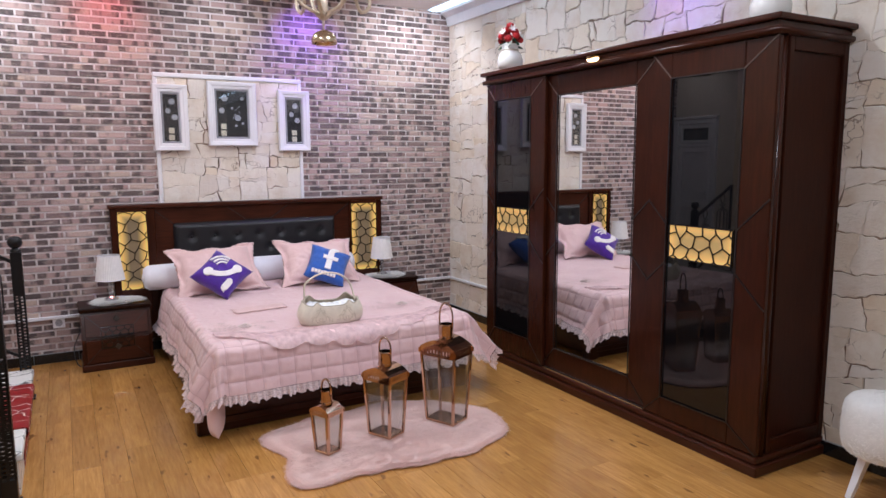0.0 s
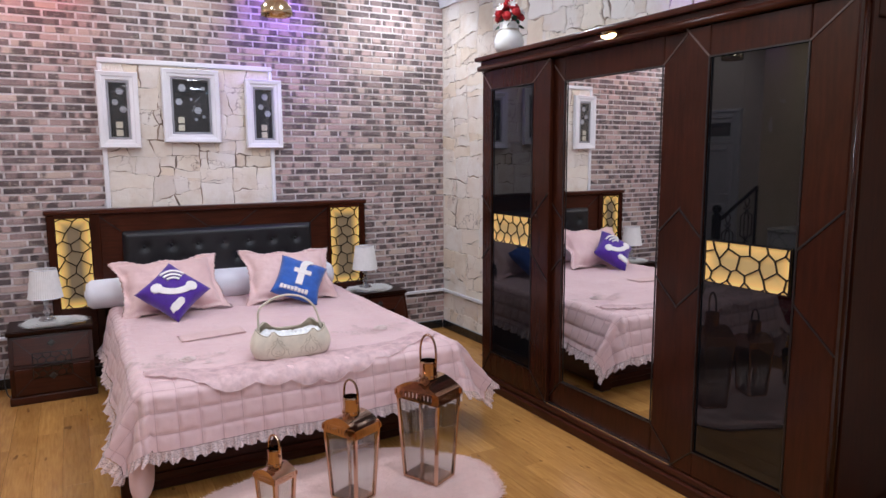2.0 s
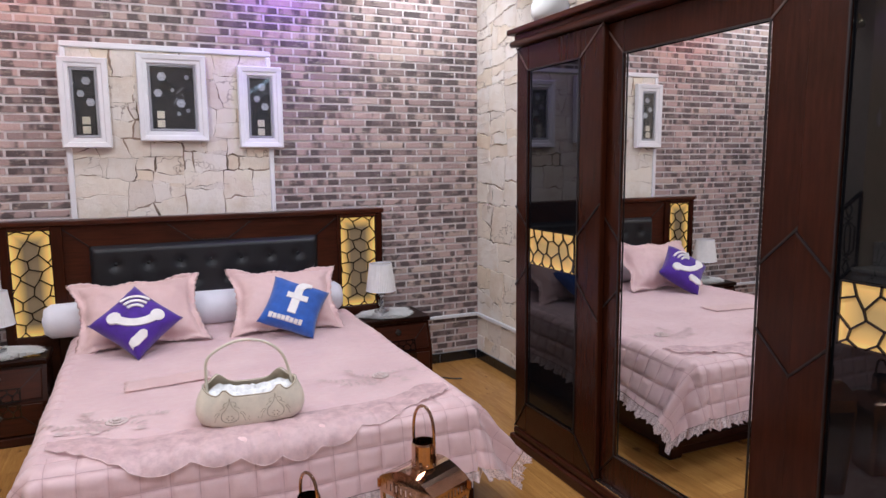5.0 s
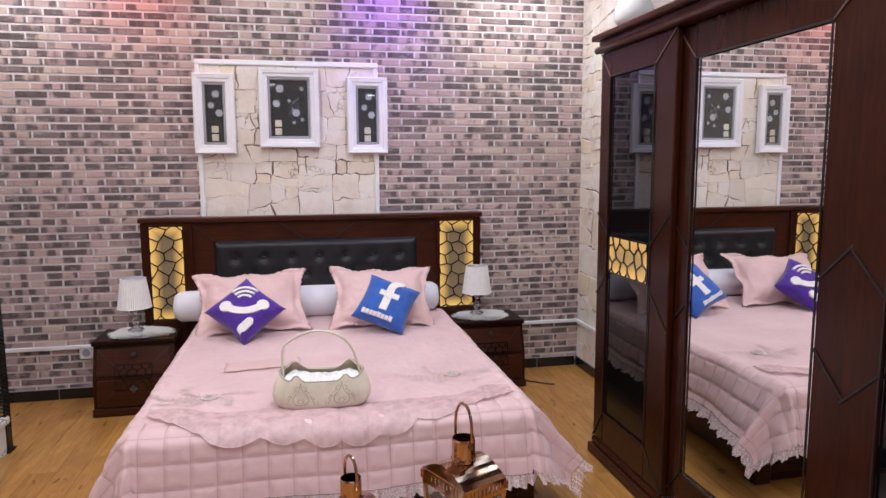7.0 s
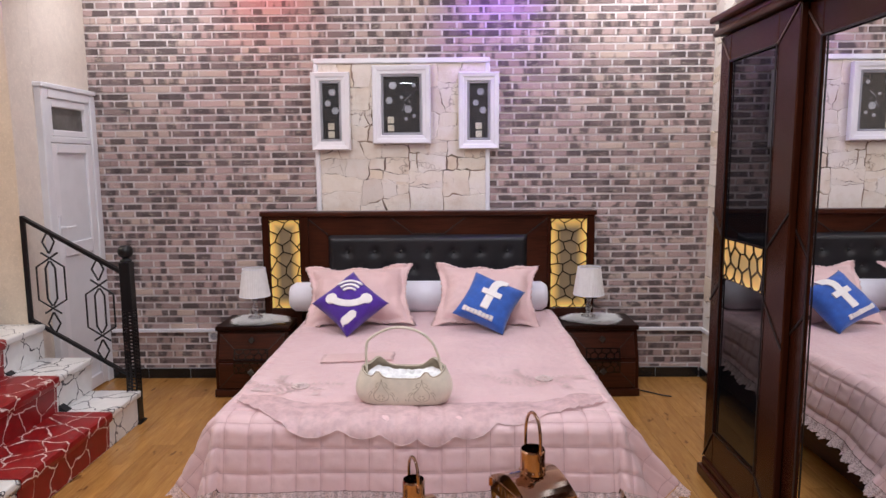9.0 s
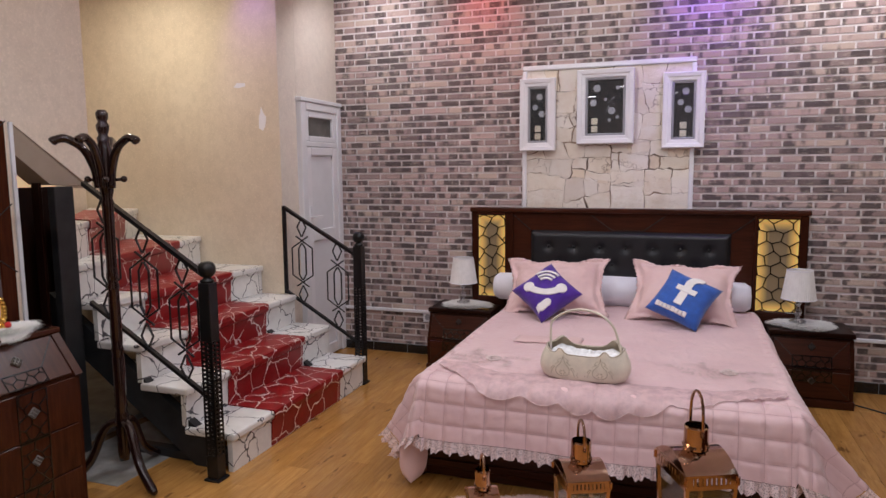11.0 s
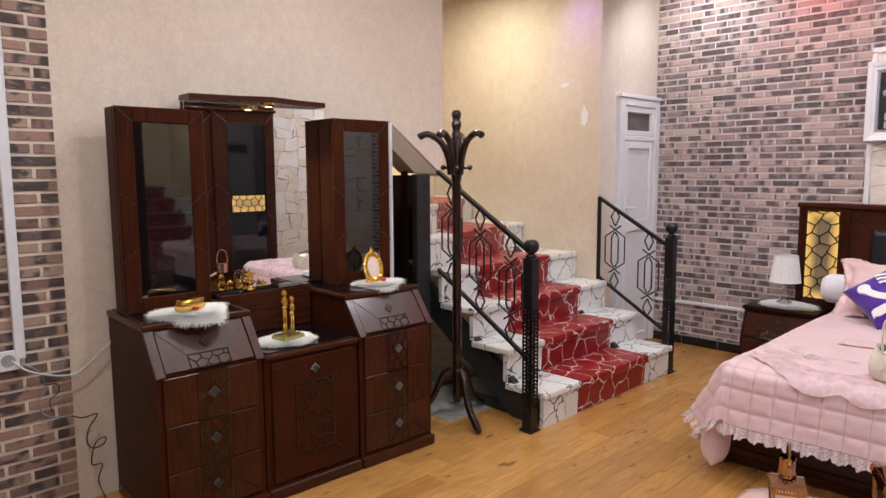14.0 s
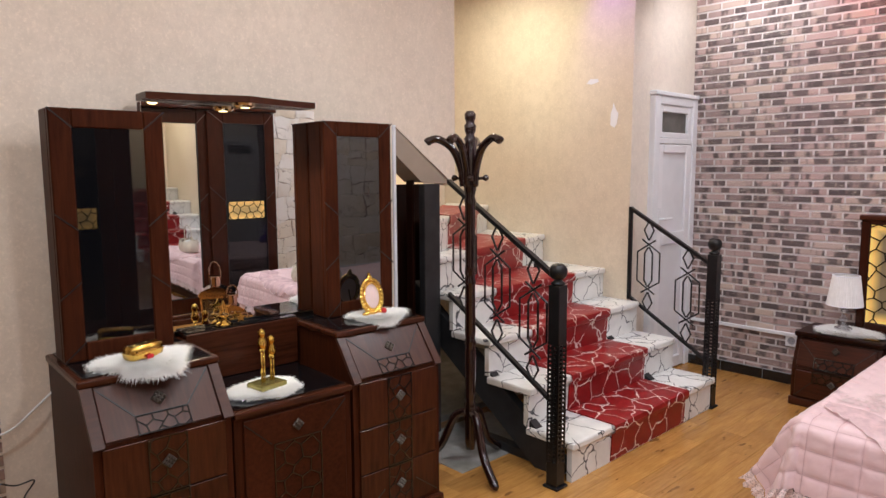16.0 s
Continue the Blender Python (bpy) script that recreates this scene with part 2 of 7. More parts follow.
CHERRY = wood("cherry_wood", (0.021, 0.0054, 0.0026), (0.050, 0.0120, 0.0050), 0.26)
CHERRY_SIDE = wood("cherry_wood_side", (0.020, 0.0052, 0.0027), (0.047, 0.0118, 0.0054), 0.36, coat=0.0, spec=0.10)
CHERRY_RED = wood("red_cherry_wood", (0.020, 0.0054, 0.0025), (0.078, 0.0208, 0.0088), 0.36, coat=0.0, spec=0.05)
CHERRY_RED_FLAT = wood("red_cherry_wood_crosswise", (0.020, 0.0054, 0.0025), (0.078, 0.0208, 0.0088), 0.26, (14, 1.2, 14))
CHERRY_DARK = wood("dark_cherry_wood", (0.008, 0.0025, 0.0016), (0.024, 0.0065, 0.0036), 0.30, spec=0.12, coat=0.02)
CHERRY_FLAT = wood("cherry_wood_crosswise", (0.020, 0.0055, 0.003), (0.078, 0.0205, 0.0095), 0.28, (14, 1.2, 14))
CHERRY_LONG = wood("cherry_wood_lengthwise", (0.020, 0.0055, 0.003), (0.078, 0.0205, 0.0095), 0.28, (1.2, 14, 14))
RACK_WOOD = wood("polished_dark_walnut", (0.007, 0.0026, 0.0024), (0.026, 0.0078, 0.0062), 0.16, coat=0.5, spec=0.5)
BROWN_TOP = wood("brown_satin_front", (0.032, 0.0100, 0.0055), (0.080, 0.0250, 0.0130), 0.33, (14, 1.2, 14), 0.08, 0.0, 0.4)
# groove strips stand proud; groove shade and lit edges are put into two colours
GROOVE = plain("dark_groove", (0.008, 0.005, 0.005), 0.4, relief=0)
GROOVE_LIT = plain("lit_groove", (0.09, 0.055, 0.045), 0.3, relief=0)
LEATHER = plain("black_leather", (0.006, 0.006, 0.008), 0.48, 0, 0.2, 20, 0.35, 90)
FRET = plain("dark_fretwork", (0.010, 0.006, 0.005), 0.16, relief=0, coat=0.3)
IRON = plain("black_iron", (0.010, 0.010, 0.011), 0.36, 0.3, 0.3, 12, 0.2, 60)
STEEL = plain("black_steel", (0.022, 0.022, 0.024), 0.5, 0.2, 0.3, 10, 0.15, 40)
MARBLE = crackle("white_cracked_tread", (0.80, 0.79, 0.77), (0.05, 0.05, 0.06), 6.2, 0.024, 0.28)
CARPET = crackle("red_cracked_carpet", (0.265, 0.007, 0.009), (0.70, 0.60, 0.56), 6.6, 0.024, 0.42)
# one wallpaper: pinkish room light and warm stair light are put into two tints
PINK_PAPER = paper("pink_beige_wallpaper", (0.68, 0.56, 0.45), (0.76, 0.64, 0.525))
YELLOW_PAPER = paper("warm_lit_wallpaper", (0.66, 0.555, 0.425), (0.75, 0.65, 0.52))
PALE_PAPER = paper("pale_crinkled_wallpaper", (0.67, 0.585, 0.51), (0.75, 0.67, 0.58))
CEILING = plain("ceiling_paint", (0.80, 0.74, 0.72), 0.8, 0, 0.04, 2, 0.1, 70)
# same slips twice: the end wall's tones hold the pink of its coloured spotlights
BRICK = brick_paint("pink_lit_brick_slips", [(0.0, (0.17, 0.125, 0.12)), (0.12, (0.36, 0.255, 0.24)), (0.30, (0.51, 0.365, 0.335)), (0.45, (0.43, 0.305, 0.29)), (0.60, (0.55, 0.43, 0.365)), (0.74, (0.47, 0.335, 0.315)), (0.88, (0.30, 0.215, 0.205)), (1.0, (0.12, 0.09, 0.09))], (0.072, 0.054, 0.054), (0.63, 0.53, 0.44))
RUST_BRICK = brick_paint("rust_brick_slips", [(0.0, (0.10, 0.07, 0.065)), (0.15, (0.24, 0.145, 0.115)), (0.40, (0.36, 0.215, 0.165)), (0.55, (0.27, 0.175, 0.15)), (0.70, (0.40, 0.29, 0.21)), (0.85, (0.30, 0.185, 0.155)), (1.0, (0.09, 0.07, 0.068))], (0.042, 0.034, 0.034), (0.48, 0.37, 0.26))
MORTAR = plain("pale_mortar", (0.69, 0.635, 0.63), 0.85, 0, 0.08, 15, 0.4, 90)
STONE = stone_paint("cream_stone")
JOINT = plain("stone_joint", (0.27, 0.20, 0.145), 0.9, 0, 0.75, 9, 0.6, 60)
PLANK = laminate("honey_laminate", (0.345, 0.158, 0.040), (0.565, 0.293, 0.084))
UNDER = plain("floor_underlay", (0.12, 0.06, 0.025), 0.8, relief=0)
CONCRETE = plain("grey_concrete", (0.26, 0.25, 0.235), 0.85, 0, 0.3, 6, 0.5, 50)
BLACK_TILE = plain("black_tile", (0.012, 0.012, 0.013), 0.2, 0, 0.3, 8, 0.05, 30)
GROUT = plain("grey_grout", (0.4, 0.4, 0.4), 0.8, relief=0.1)
WHITE_PVC = plain("white_pvc", (0.74, 0.74, 0.77), 0.35, 0, 0.04, 6, 0.03)
WHITE_LACQUER = plain("white_lacquer", (0.80, 0.79, 0.82), 0.3, 0, 0.04, 6, 0.03)
BLACK_CARD = plain("black_picture", (0.02, 0.02, 0.022), 0.5, 0, 0.4, 20, 0.1)
CHARCOAL = plain("charcoal_mount", (0.32, 0.32, 0.35), 0.5, relief=0.05)
SILVER = plain("silver_flower", (0.55, 0.55, 0.60), 0.4, 0.3, relief=0.1)
PEARL = plain("pearl_block", (0.75, 0.68, 0.55), 0.4, relief=0.1)
PINK = quilt_cloth("pink_satin_quilt", (0.69, 0.465, 0.48), (0.78, 0.56, 0.565))
STITCH = plain("dusky_pink_thread", (0.60, 0.39, 0.40), 0.6, 0, 0.2, 60, 0)
ORGANZA = sheer("pink_organza", (0.74, 0.52, 0.53), 0.42)
PINK_CORD = plain("pale_pink_cord", (0.74, 0.58, 0.58), 0.6, 0, 0.1, 30, 0)
SPRAY = plain("grey_pink_stitching", (0.66, 0.50, 0.49), 0.6, 0, 0.12, 60, 0)
PINK_SOFT = quilt_cloth("pink_pillow_cotton", (0.68, 0.45, 0.44), (0.76, 0.53, 0.51))
PINK_LACE = lace("pink_white_lace", (0.80, 0.63, 0.63))
PINK_FLOWER = plain("greyish_pink_applique", (0.68, 0.55, 0.53), 0.5, 0, 0.15, 60, 0)
PINK_FUR = hair("pink_fur", (0.90, 0.685, 0.64))
WHITE_FUR = hair("white_fur", (0.97, 0.965, 0.95))
WHITE_CLOTH = plain("white_cotton", (0.78, 0.78, 0.84), 0.7, 0, 0.05, 10, 0.2, 200)
PURPLE = plain("purple_velour", (0.062, 0.010, 0.27), 0.8, 0, 0.2, 20, 0.3, 250, sheen=0.3)
BLUE = plain("blue_velour", (0.018, 0.095, 0.42), 0.75, 0, 0.2, 20, 0.3, 250, sheen=0.3)
FELT = plain("white_felt", (0.82, 0.78, 0.76), 0.85, 0, 0.05, 20, 0.2)
BAG = plain("cream_bag_leather", (0.74, 0.67, 0.555), 0.36, 0, 0.12, 14, 0.2, 70)
BAG_TRIM = plain("taupe_bag_trim", (0.46, 0.39, 0.29), 0.4, 0.2, 0.15, 20, 0.2)
COPPER = plain("copper_plate", (0.57, 0.385, 0.28), 0.08, 1.0, 0.2, 5, 0.03, 20)
GOLD = plain("polished_gold", (0.75, 0.48, 0.11), 0.18, 1.0, 0.12, 20, 0.15, 60)
BRASS = plain("brass", (0.64, 0.53, 0.35), 0.2, 1.0, 0.12, 12, 0.03)
CREAM_METAL = plain("cream_gold_enamel", (0.62, 0.52, 0.40), 0.3, 0.4, 0.2, 30, 0.1)
CHROME = plain("pewter", (0.115, 0.105, 0.095), 0.34, 1.0, 0.2, 60, 0.1)
MIRROR = plain("mirror_silver", (0.86, 0.87, 0.87), 0.0, 1.0, 0.0, 1, 0)
DARK_GLASS = dark_glass("smoked_black_glass", 1.52)
TRANSOM = plain("dull_transom_glass", (0.13, 0.125, 0.115), 0.12, 0, 0.3, 9, 0.0)
SMOKED = dark_glass("smoked_mirror_glass", 1.95)
PANE = glass("clear_pane", (0.93, 0.95, 0.95), 0.0, 0.06)
CRYSTAL = glass("crystal", (0.88, 0.89, 0.92), 0.03, 0.22)
SHADE = plain("white_pleated_shade", (0.80, 0.78, 0.77), 0.7, 0, 0.04, 30, 0.2, 150)
PORCELAIN = plain("white_porcelain", (0.78, 0.77, 0.74), 0.12, 0, 0.05, 8, 0.0)
ROSE = plain("red_rose", (0.45, 0.01, 0.015), 0.6, 0, 0.3, 30, 0.2)
LEAF = plain("dark_leaf", (0.02, 0.05, 0.02), 0.5, 0, 0.3, 30, 0.2)
CABLE = plain("white_cable", (0.7, 0.68, 0.66), 0.4, relief=0)
BLACK_CABLE = plain("black_cable", (0.012, 0.012, 0.012), 0.4, relief=0)
AMBER_GLOW = shine("amber_glow_wall", (1.0, 0.72, 0.42), 0.55)
BULB = shine("warm_bulb", (1.0, 0.74, 0.38), 5.0)
LED_WHITE = shine("downlight_disc", (1.0, 0.96, 0.92), 12.0)
LED_BRIGHT = shine("pane_glint_disc", (1.0, 0.95, 0.88), 22.0)
COVE_BLUE = shine("blue_cove_strip", (0.60, 0.80, 1.0), 2.5)

# ---- building helpers ----
POSE = {}


def thing(name, m=None, label="", category="", group="", kind=""):
    """An Empty that carries the parts of one thing."""
    ob = new(name)
    ob.empty_display_size = 0.05
    m = m or Matrix()
    ob.matrix_basis = m
    POSE[ob] = m
    return tagged(ob, label, category, group, kind)


def mesh_of(name, bm, mat, smooth=False):
    me = bpy.data.meshes.new(name)
    bmesh.ops.recalc_face_normals(bm, faces=bm.faces)
    bm.to_mesh(me)
    bm.free()
    me.materials.append(mat)
    if smooth:
        me.polygons.foreach_set("use_smooth", [True] * len(me.polygons))
    return me


def part(name, bm, mat, parent=None, label="", smooth=False, world=True, m=None):
    """One mesh object under a thing or part. world: bm is in world metres, else in the parent's own."""
    base = POSE.get(parent, Matrix())
    if parent and world and m is None:
        bm.transform(base.inverted())
    ob = new(name, mesh_of(name, bm, mat, smooth))
    if parent:
        ob.parent = parent
    if m is not None:
        ob.matrix_basis = (base.inverted() @ m) if world else m
    POSE[ob] = base @ ob.matrix_basis
    return tagged(ob, label)


def whole(name, bm, mat, label="", category="", kind="", group="", smooth=False):
    ob = part(name, bm, mat, None, smooth=smooth)
    return tagged(ob, label, category, group, kind)


def box(a, b, bev=0.0, bm=None, seg=1):
    bm = bm or bmesh.new()
    a, b = Vector(a), Vector(b)
    r = bmesh.ops.create_cube(bm, size=1, matrix=Matrix.LocRotScale((a + b) / 2, None, [max(1e-4, abs(x)) for x in (b - a)]))
    if bev:
        es = {e for v in r["verts"] for e in v.link_edges}
        bmesh.ops.bevel(bm, geom=list(es), offset=bev, segments=seg, affect="EDGES", profile=0.5)
    return bm


def prism(points, depth, m=None, bm=None, bev=0.0):
    """A flat outline in xy, raised by depth along z, then placed by m."""
    bm = bm or bmesh.new()
    lo = [bm.verts.new((x, y, 0)) for x, y in points]
    hi = [bm.verts.new((x, y, depth)) for x, y in points]
    n = len(points)
    fs = [bm.faces.new(lo[::-1]), bm.faces.new(hi)] + [bm.faces.new((lo[i], lo[(i + 1) % n], hi[(i + 1) % n], hi[i])) for i in range(n)]
    if bev:
        bmesh.ops.bevel(bm, geom=list(fs[1].edges), offset=bev, segments=2, affect="EDGES", profile=0.5)
    if m is not None:
        bmesh.ops.transform(bm, matrix=m, verts=lo + [v for v in bm.verts if v not in lo] if bev else lo + hi)
    return bm


def lathe(profile, seg=24, m=None, bm=None):
    """Turned shape round z from (radius, height) rows."""
    bm = bm or bmesh.new()
    m = m or Matrix()
    rings = []
    for r, z in profile:
        rings.append([bm.verts.new(m @ Vector((max(r, 1e-4) * math.cos(2 * math.pi * i / seg), max(r, 1e-4) * math.sin(2 * math.pi * i / seg), z))) for i in range(seg)])
    for a, b in zip(rings, rings[1:]):
        for i in range(seg):
            bm.faces.new((a[i], a[(i + 1) % seg], b[(i + 1) % seg], b[i]))
    bm.faces.new(rings[0][::-1])
    bm.faces.new(rings[-1])
    return bm


def tube(points, radius, seg=8, bm=None, closed=False):
    """A round bar along points; radius may be a list."""
    bm = bm or bmesh.new()
    pts = [Vector(p) for p in points]
    rad = radius if isinstance(radius, (list, tuple)) else [radius] * len(pts)
    rings, up = [], None
    for i, p in enumerate(pts):
        d = (pts[min(i + 1, len(pts) - 1)] - pts[max(i - 1, 0)]).normalized()
        if up is None:
            up = d.orthogonal().normalized()
        side = d.cross(up).normalized()
        up = side.cross(d).normalized()
        rings.append([bm.verts.new(p + rad[i] * (math.cos(2 * math.pi * k / seg) * up + math.sin(2 * math.pi * k / seg) * side)) for k in range(seg)])
    for a, b in zip(rings, rings[1:]):
        for k in range(seg):
            bm.faces.new((a[k], a[(k + 1) % seg], b[(k + 1) % seg], b[k]))
    bm.faces.new(rings[0][::-1])
    bm.faces.new(rings[-1])
    return bm


def ball(centre, r, bm=None, seg=12, scale=(1, 1, 1)):
    bm = bm or bmesh.new()
    bmesh.ops.create_uvsphere(bm, u_segments=seg, v_segments=max(6, seg // 2), radius=r, matrix=Matrix.Translation(centre) @ Matrix.Diagonal((*scale, 1)))
    return bm


def curve_points(control, n=10):
    """A smooth line through control points (Catmull-Rom)."""
    c = [Vector(p) for p in control]
    c = [2 * c[0] - c[1]] + c + [2 * c[-1] - c[-2]]
    out = []
    for i in range(1, len(c) - 2):
        for k in range(n):
            t = k / n
            a, b, d, e = c[i - 1], c[i], c[i + 1], c[i + 2]
            out.append(0.5 * (2 * b + (d - a) * t + (2 * a - 5 * b + 4 * d - e) * t * t + (3 * b - a - 3 * d + e) * t ** 3))
    return out + [c[-2]]


def plane_pose(origin, u, v):
    """A pose whose local x runs along u, y along v."""
    u, v = Vector(u).normalized(), Vector(v).normalized()
    w = u.cross(v)
    return Matrix.Translation(origin) @ Matrix((u, v, w)).transposed().to_4x4()


def bar2d(bm, p, q, width, depth, m, z0=0.0):
    """A straight flat bar between two points of a plane."""
    p, q = Vector(p), Vector(q)
    d = q - p
    if d.length < 1e-4:
        return
    n = Vector((-d.y, d.x)).normalized() * width / 2
    pts = [p + n, p - n, q - n, q + n]
    lo = [bm.verts.new(m @ Vector((a.x, a.y, z0))) for a in pts]
    hi = [bm.verts.new(m @ Vector((a.x, a.y, z0 + depth))) for a in pts]
    bm.faces.new(hi)
    bm.faces.new(lo[::-1])
    for i in range(4):
        bm.faces.new((lo[i], lo[(i + 1) % 4], hi[(i + 1) % 4], hi[i]))


def bars(name, segments, width, depth, m, mat, parent):
    """Straight flat bars, each a part of its own."""
    for p, q in segments:
        bm = bmesh.new()
        bar2d(bm, p, q, width, depth, m)
        part(name, bm, mat, parent)


def clip(p, q, w, h):
    """The piece of a segment inside a w x h rectangle at the origin's centre."""
    t0, t1 = 0.0, 1.0
    d = (q[0] - p[0], q[1] - p[1])
    for k, half in ((0, w / 2), (1, h / 2)):
        for s in (-1, 1):
            den, num = s * d[k], half - s * p[k]
            if abs(den) < 1e-9:
                if num < 0:
                    return None
            elif den > 0:
                t1 = min(t1, num / den)
            else:
                t0 = max(t0, num / den)
    if t0 >= t1:
        return None
    return (p[0] + t0 * d[0], p[1] + t0 * d[1]), (p[0] + t1 * d[0], p[1] + t1 * d[1])


def honeycomb(w, h, cell, bar, depth, m, seed, bm=None, jitter=0.28):
    """An uneven honeycomb of thin bars that fills a rectangle."""
    bm = bm or bmesh.new()
    rnd = random.Random(seed)
    dx, dy = cell * 0.5, cell * 0.78
    spots = {}

    def spot(i, j):
        if (i, j) not in spots:
            spots[i, j] = (i * dx + rnd.uniform(-1, 1) * jitter * dx - w / 2, j * dy + (0.16 if (i + j) % 2 else -0.16) * cell + rnd.uniform(-1, 1) * jitter * dx - h / 2)
        return spots[i, j]
    for i in range(-2, int(w / dx) + 3):
        for j in range(-2, int(h / dy) + 3):
            for e in [(i + 1, j)] + ([(i, j + 1)] if (i + j) % 2 else []):
                seg = clip(spot(i, j), spot(*e), w, h)
                if seg:
                    bar2d(bm, *seg, bar, depth, m)
    for p, q in (((-w / 2, -h / 2), (w / 2, -h / 2)), ((w / 2, -h / 2), (w / 2, h / 2)), ((w / 2, h / 2), (-w / 2, h / 2)), ((-w / 2, h / 2), (-w / 2, -h / 2))):
        bar2d(bm, p, q, bar, depth, m)
    return bm


def fur_patch(name, centre, rx, ry, height, mat, parent=None, seed=1, count=1500, length=0.035, outline=None, label="", category="", width=0.0022, edge=0.55, droop=0.0, pad=1.0):
    """A fluffy mat: a soft pad and many tapering tufts in one mesh."""
    rnd = random.Random(seed)
    f = outline or (lambda a: 1 + 0.10 * math.sin(3 * a + seed) + 0.06 * math.sin(7 * a + 2 * seed))
    bm = bmesh.new()
    n, rings = 110, []
    levels = [(1.0, 0.0), (0.995, height * 0.5), (0.95, height * 0.9)] + [(0.95 - 0.05 * k, height) for k in range(1, 19)]
    for q, (s, z) in enumerate(levels):
        s *= pad
        ring = []
        for i in range(n):
            a = 2 * math.pi * i / n
            x, y = centre[0] + rx * s * f(a) * math.cos(a), centre[1] + ry * s * f(a) * math.sin(a)
            lump = (0.5 * noise.noise((x * 22, y * 22, seed)) + 0.35 * noise.noise((x * 55, y * 55, seed))) * height * 0.4 if q > 1 else 0
            ring.append(bm.verts.new((x, y, centre[2] + z + lump)))
        rings.append(ring)
    for a, b in zip(rings, rings[1:]):
        for i in range(n):
            bm.faces.new((a[i], a[(i + 1) % n], b[(i + 1) % n], b[i])).smooth = True
    bm.faces.new(rings[0][::-1])
    bm.faces.new(rings[-1])
    for _ in range(count):
        a, s = rnd.uniform(0, 2 * math.pi), math.sqrt(rnd.random())
        if rnd.random() < edge:
            s = rnd.uniform(0.78, 1.0)
        x, y = centre[0] + rx * s * f(a) * math.cos(a), centre[1] + ry * s * f(a) * math.sin(a)
        z = centre[2] + height * (1.0 - 0.6 * (max(0.0, s - 0.8) / 0.2) ** 2)
        out = a + rnd.uniform(-0.9, 0.9)
        lean = rnd.uniform(0.5, 1.0) if s > 0.9 else rnd.uniform(0.3, 0.8)
        fall = droop * rnd.random() if s > 0.9 and math.cos(out) > 0.35 else 0
        tip = (x + length * lean * math.cos(out), y + length * lean * math.sin(out), -fall + max(centre[2] + 0.002, z + length * (rnd.uniform(-0.1, 0.25) if s > 0.9 else rnd.uniform(0.0, 0.16))))
        wx, wy = -math.sin(out) * width, math.cos(out) * width
        bm.faces.new([bm.verts.new(c) for c in ((x - wx, y - wy, z), (x + wx, y + wy, z), tip)])
    me = bpy.data.meshes.new(name)
    bm.to_mesh(me)
    bm.free()
    me.materials.append(mat)
    ob = new(name, me)
    POSE[ob] = Matrix()
    if parent:
        ob.parent = parent
    return tagged(ob, label, category)


# ---- setting ----
whole("floor", box((LEFT_X - 0.1, BACK_Y, -0.12), (RIGHT_X, BRICK_Y, -0.012)), UNDER, "honey-coloured laminate plank floor", "floor", "structure")
FLOOR = bpy.data.objects["floor"]
whole("ceiling", box((-2.8, BACK_Y, TOP), (RIGHT_X + 0.2, BRICK_Y + 0.2, TOP + 0.15)), CEILING, "pale painted plaster ceiling with round downlights", "ceiling", "structure")
wall_north = whole("wall_north", box((-2.8, BRICK_Y, -0.12), (RIGHT_X + 0.2, BRICK_Y + 0.2, TOP)), MORTAR, "wall clad in tan brick slips, tinted plum for coloured spotlights", "wall", "structure")
wall_east = whole("wall_east", box((RIGHT_X, BACK_Y, -0.12), (RIGHT_X + 0.2, BRICK_Y, TOP)), JOINT, "wall clad in irregular cream stones", "wall", "structure")
whole("wall_south", box((LEFT_X - 1.7, BACK_Y - 0.2, -0.12), (RIGHT_X + 0.2, BACK_Y, TOP)), PINK_PAPER, "plain beige papered wall behind", "wall", "structure")
# partition between the room and the stairwell, with an opening whose head slopes under the upper flight
bm = prism([(BACK_Y, -0.12), (3.235, -0.12), (3.235, 1.76), (3.69, 1.428), (3.69, TOP), (BACK_Y, TOP)], 0.16, Matrix(((0, 0, 1, LEFT_X - 0.16), (1, 0, 0, 0), (0, 1, 0, 0), (0, 0, 0, 1))))
wall_west = whole("wall_west", bm, PINK_PAPER, "pink-beige papered partition wall", "wall", "structure")
whole("wall_stairs", box((-2.8, YELLOW_Y, -0.12), (DOOR_X, BRICK_Y, TOP)), YELLOW_PAPER, "papered stairwell wall, tinted yellow for its warm light", "wall", "structure")
whole("wall_stairs_back", box((-2.8, BACK_Y, -0.12), (-2.65, YELLOW_Y, TOP)), PINK_PAPER, "papered wall at the head of the stairs", "wall", "structure")
whole("floor_under_stairs", box((-2.65, 2.0, -0.1), (LEFT_X - 0.16, YELLOW_Y, -0.004)), CONCRETE, "bare grey concrete under the stairs", "floor", "structure")
bm = box((LEFT_X, 3.25, -0.05), (-0.62, 3.98, 0.004), 0.002)
whole("concrete_patch", bm, CONCRETE, "bare grey concrete patch beside the stairs", "floor", "structure")
# soffit of the upper flight and dark panel inside the opening
bm = prism([(3.0, 2.235), (3.68, 1.75), (3.68, 1.69), (3.0, 2.175)], 0.75, Matrix(((0, 0, 1, LEFT_X - 0.92), (1, 0, 0, 0), (0, 1, 0, 0), (0, 0, 0, 1))))
# plaster colour is darkened for the shade on this downward face
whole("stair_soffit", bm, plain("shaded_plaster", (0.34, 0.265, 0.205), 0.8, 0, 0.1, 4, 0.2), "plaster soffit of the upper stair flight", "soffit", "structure")
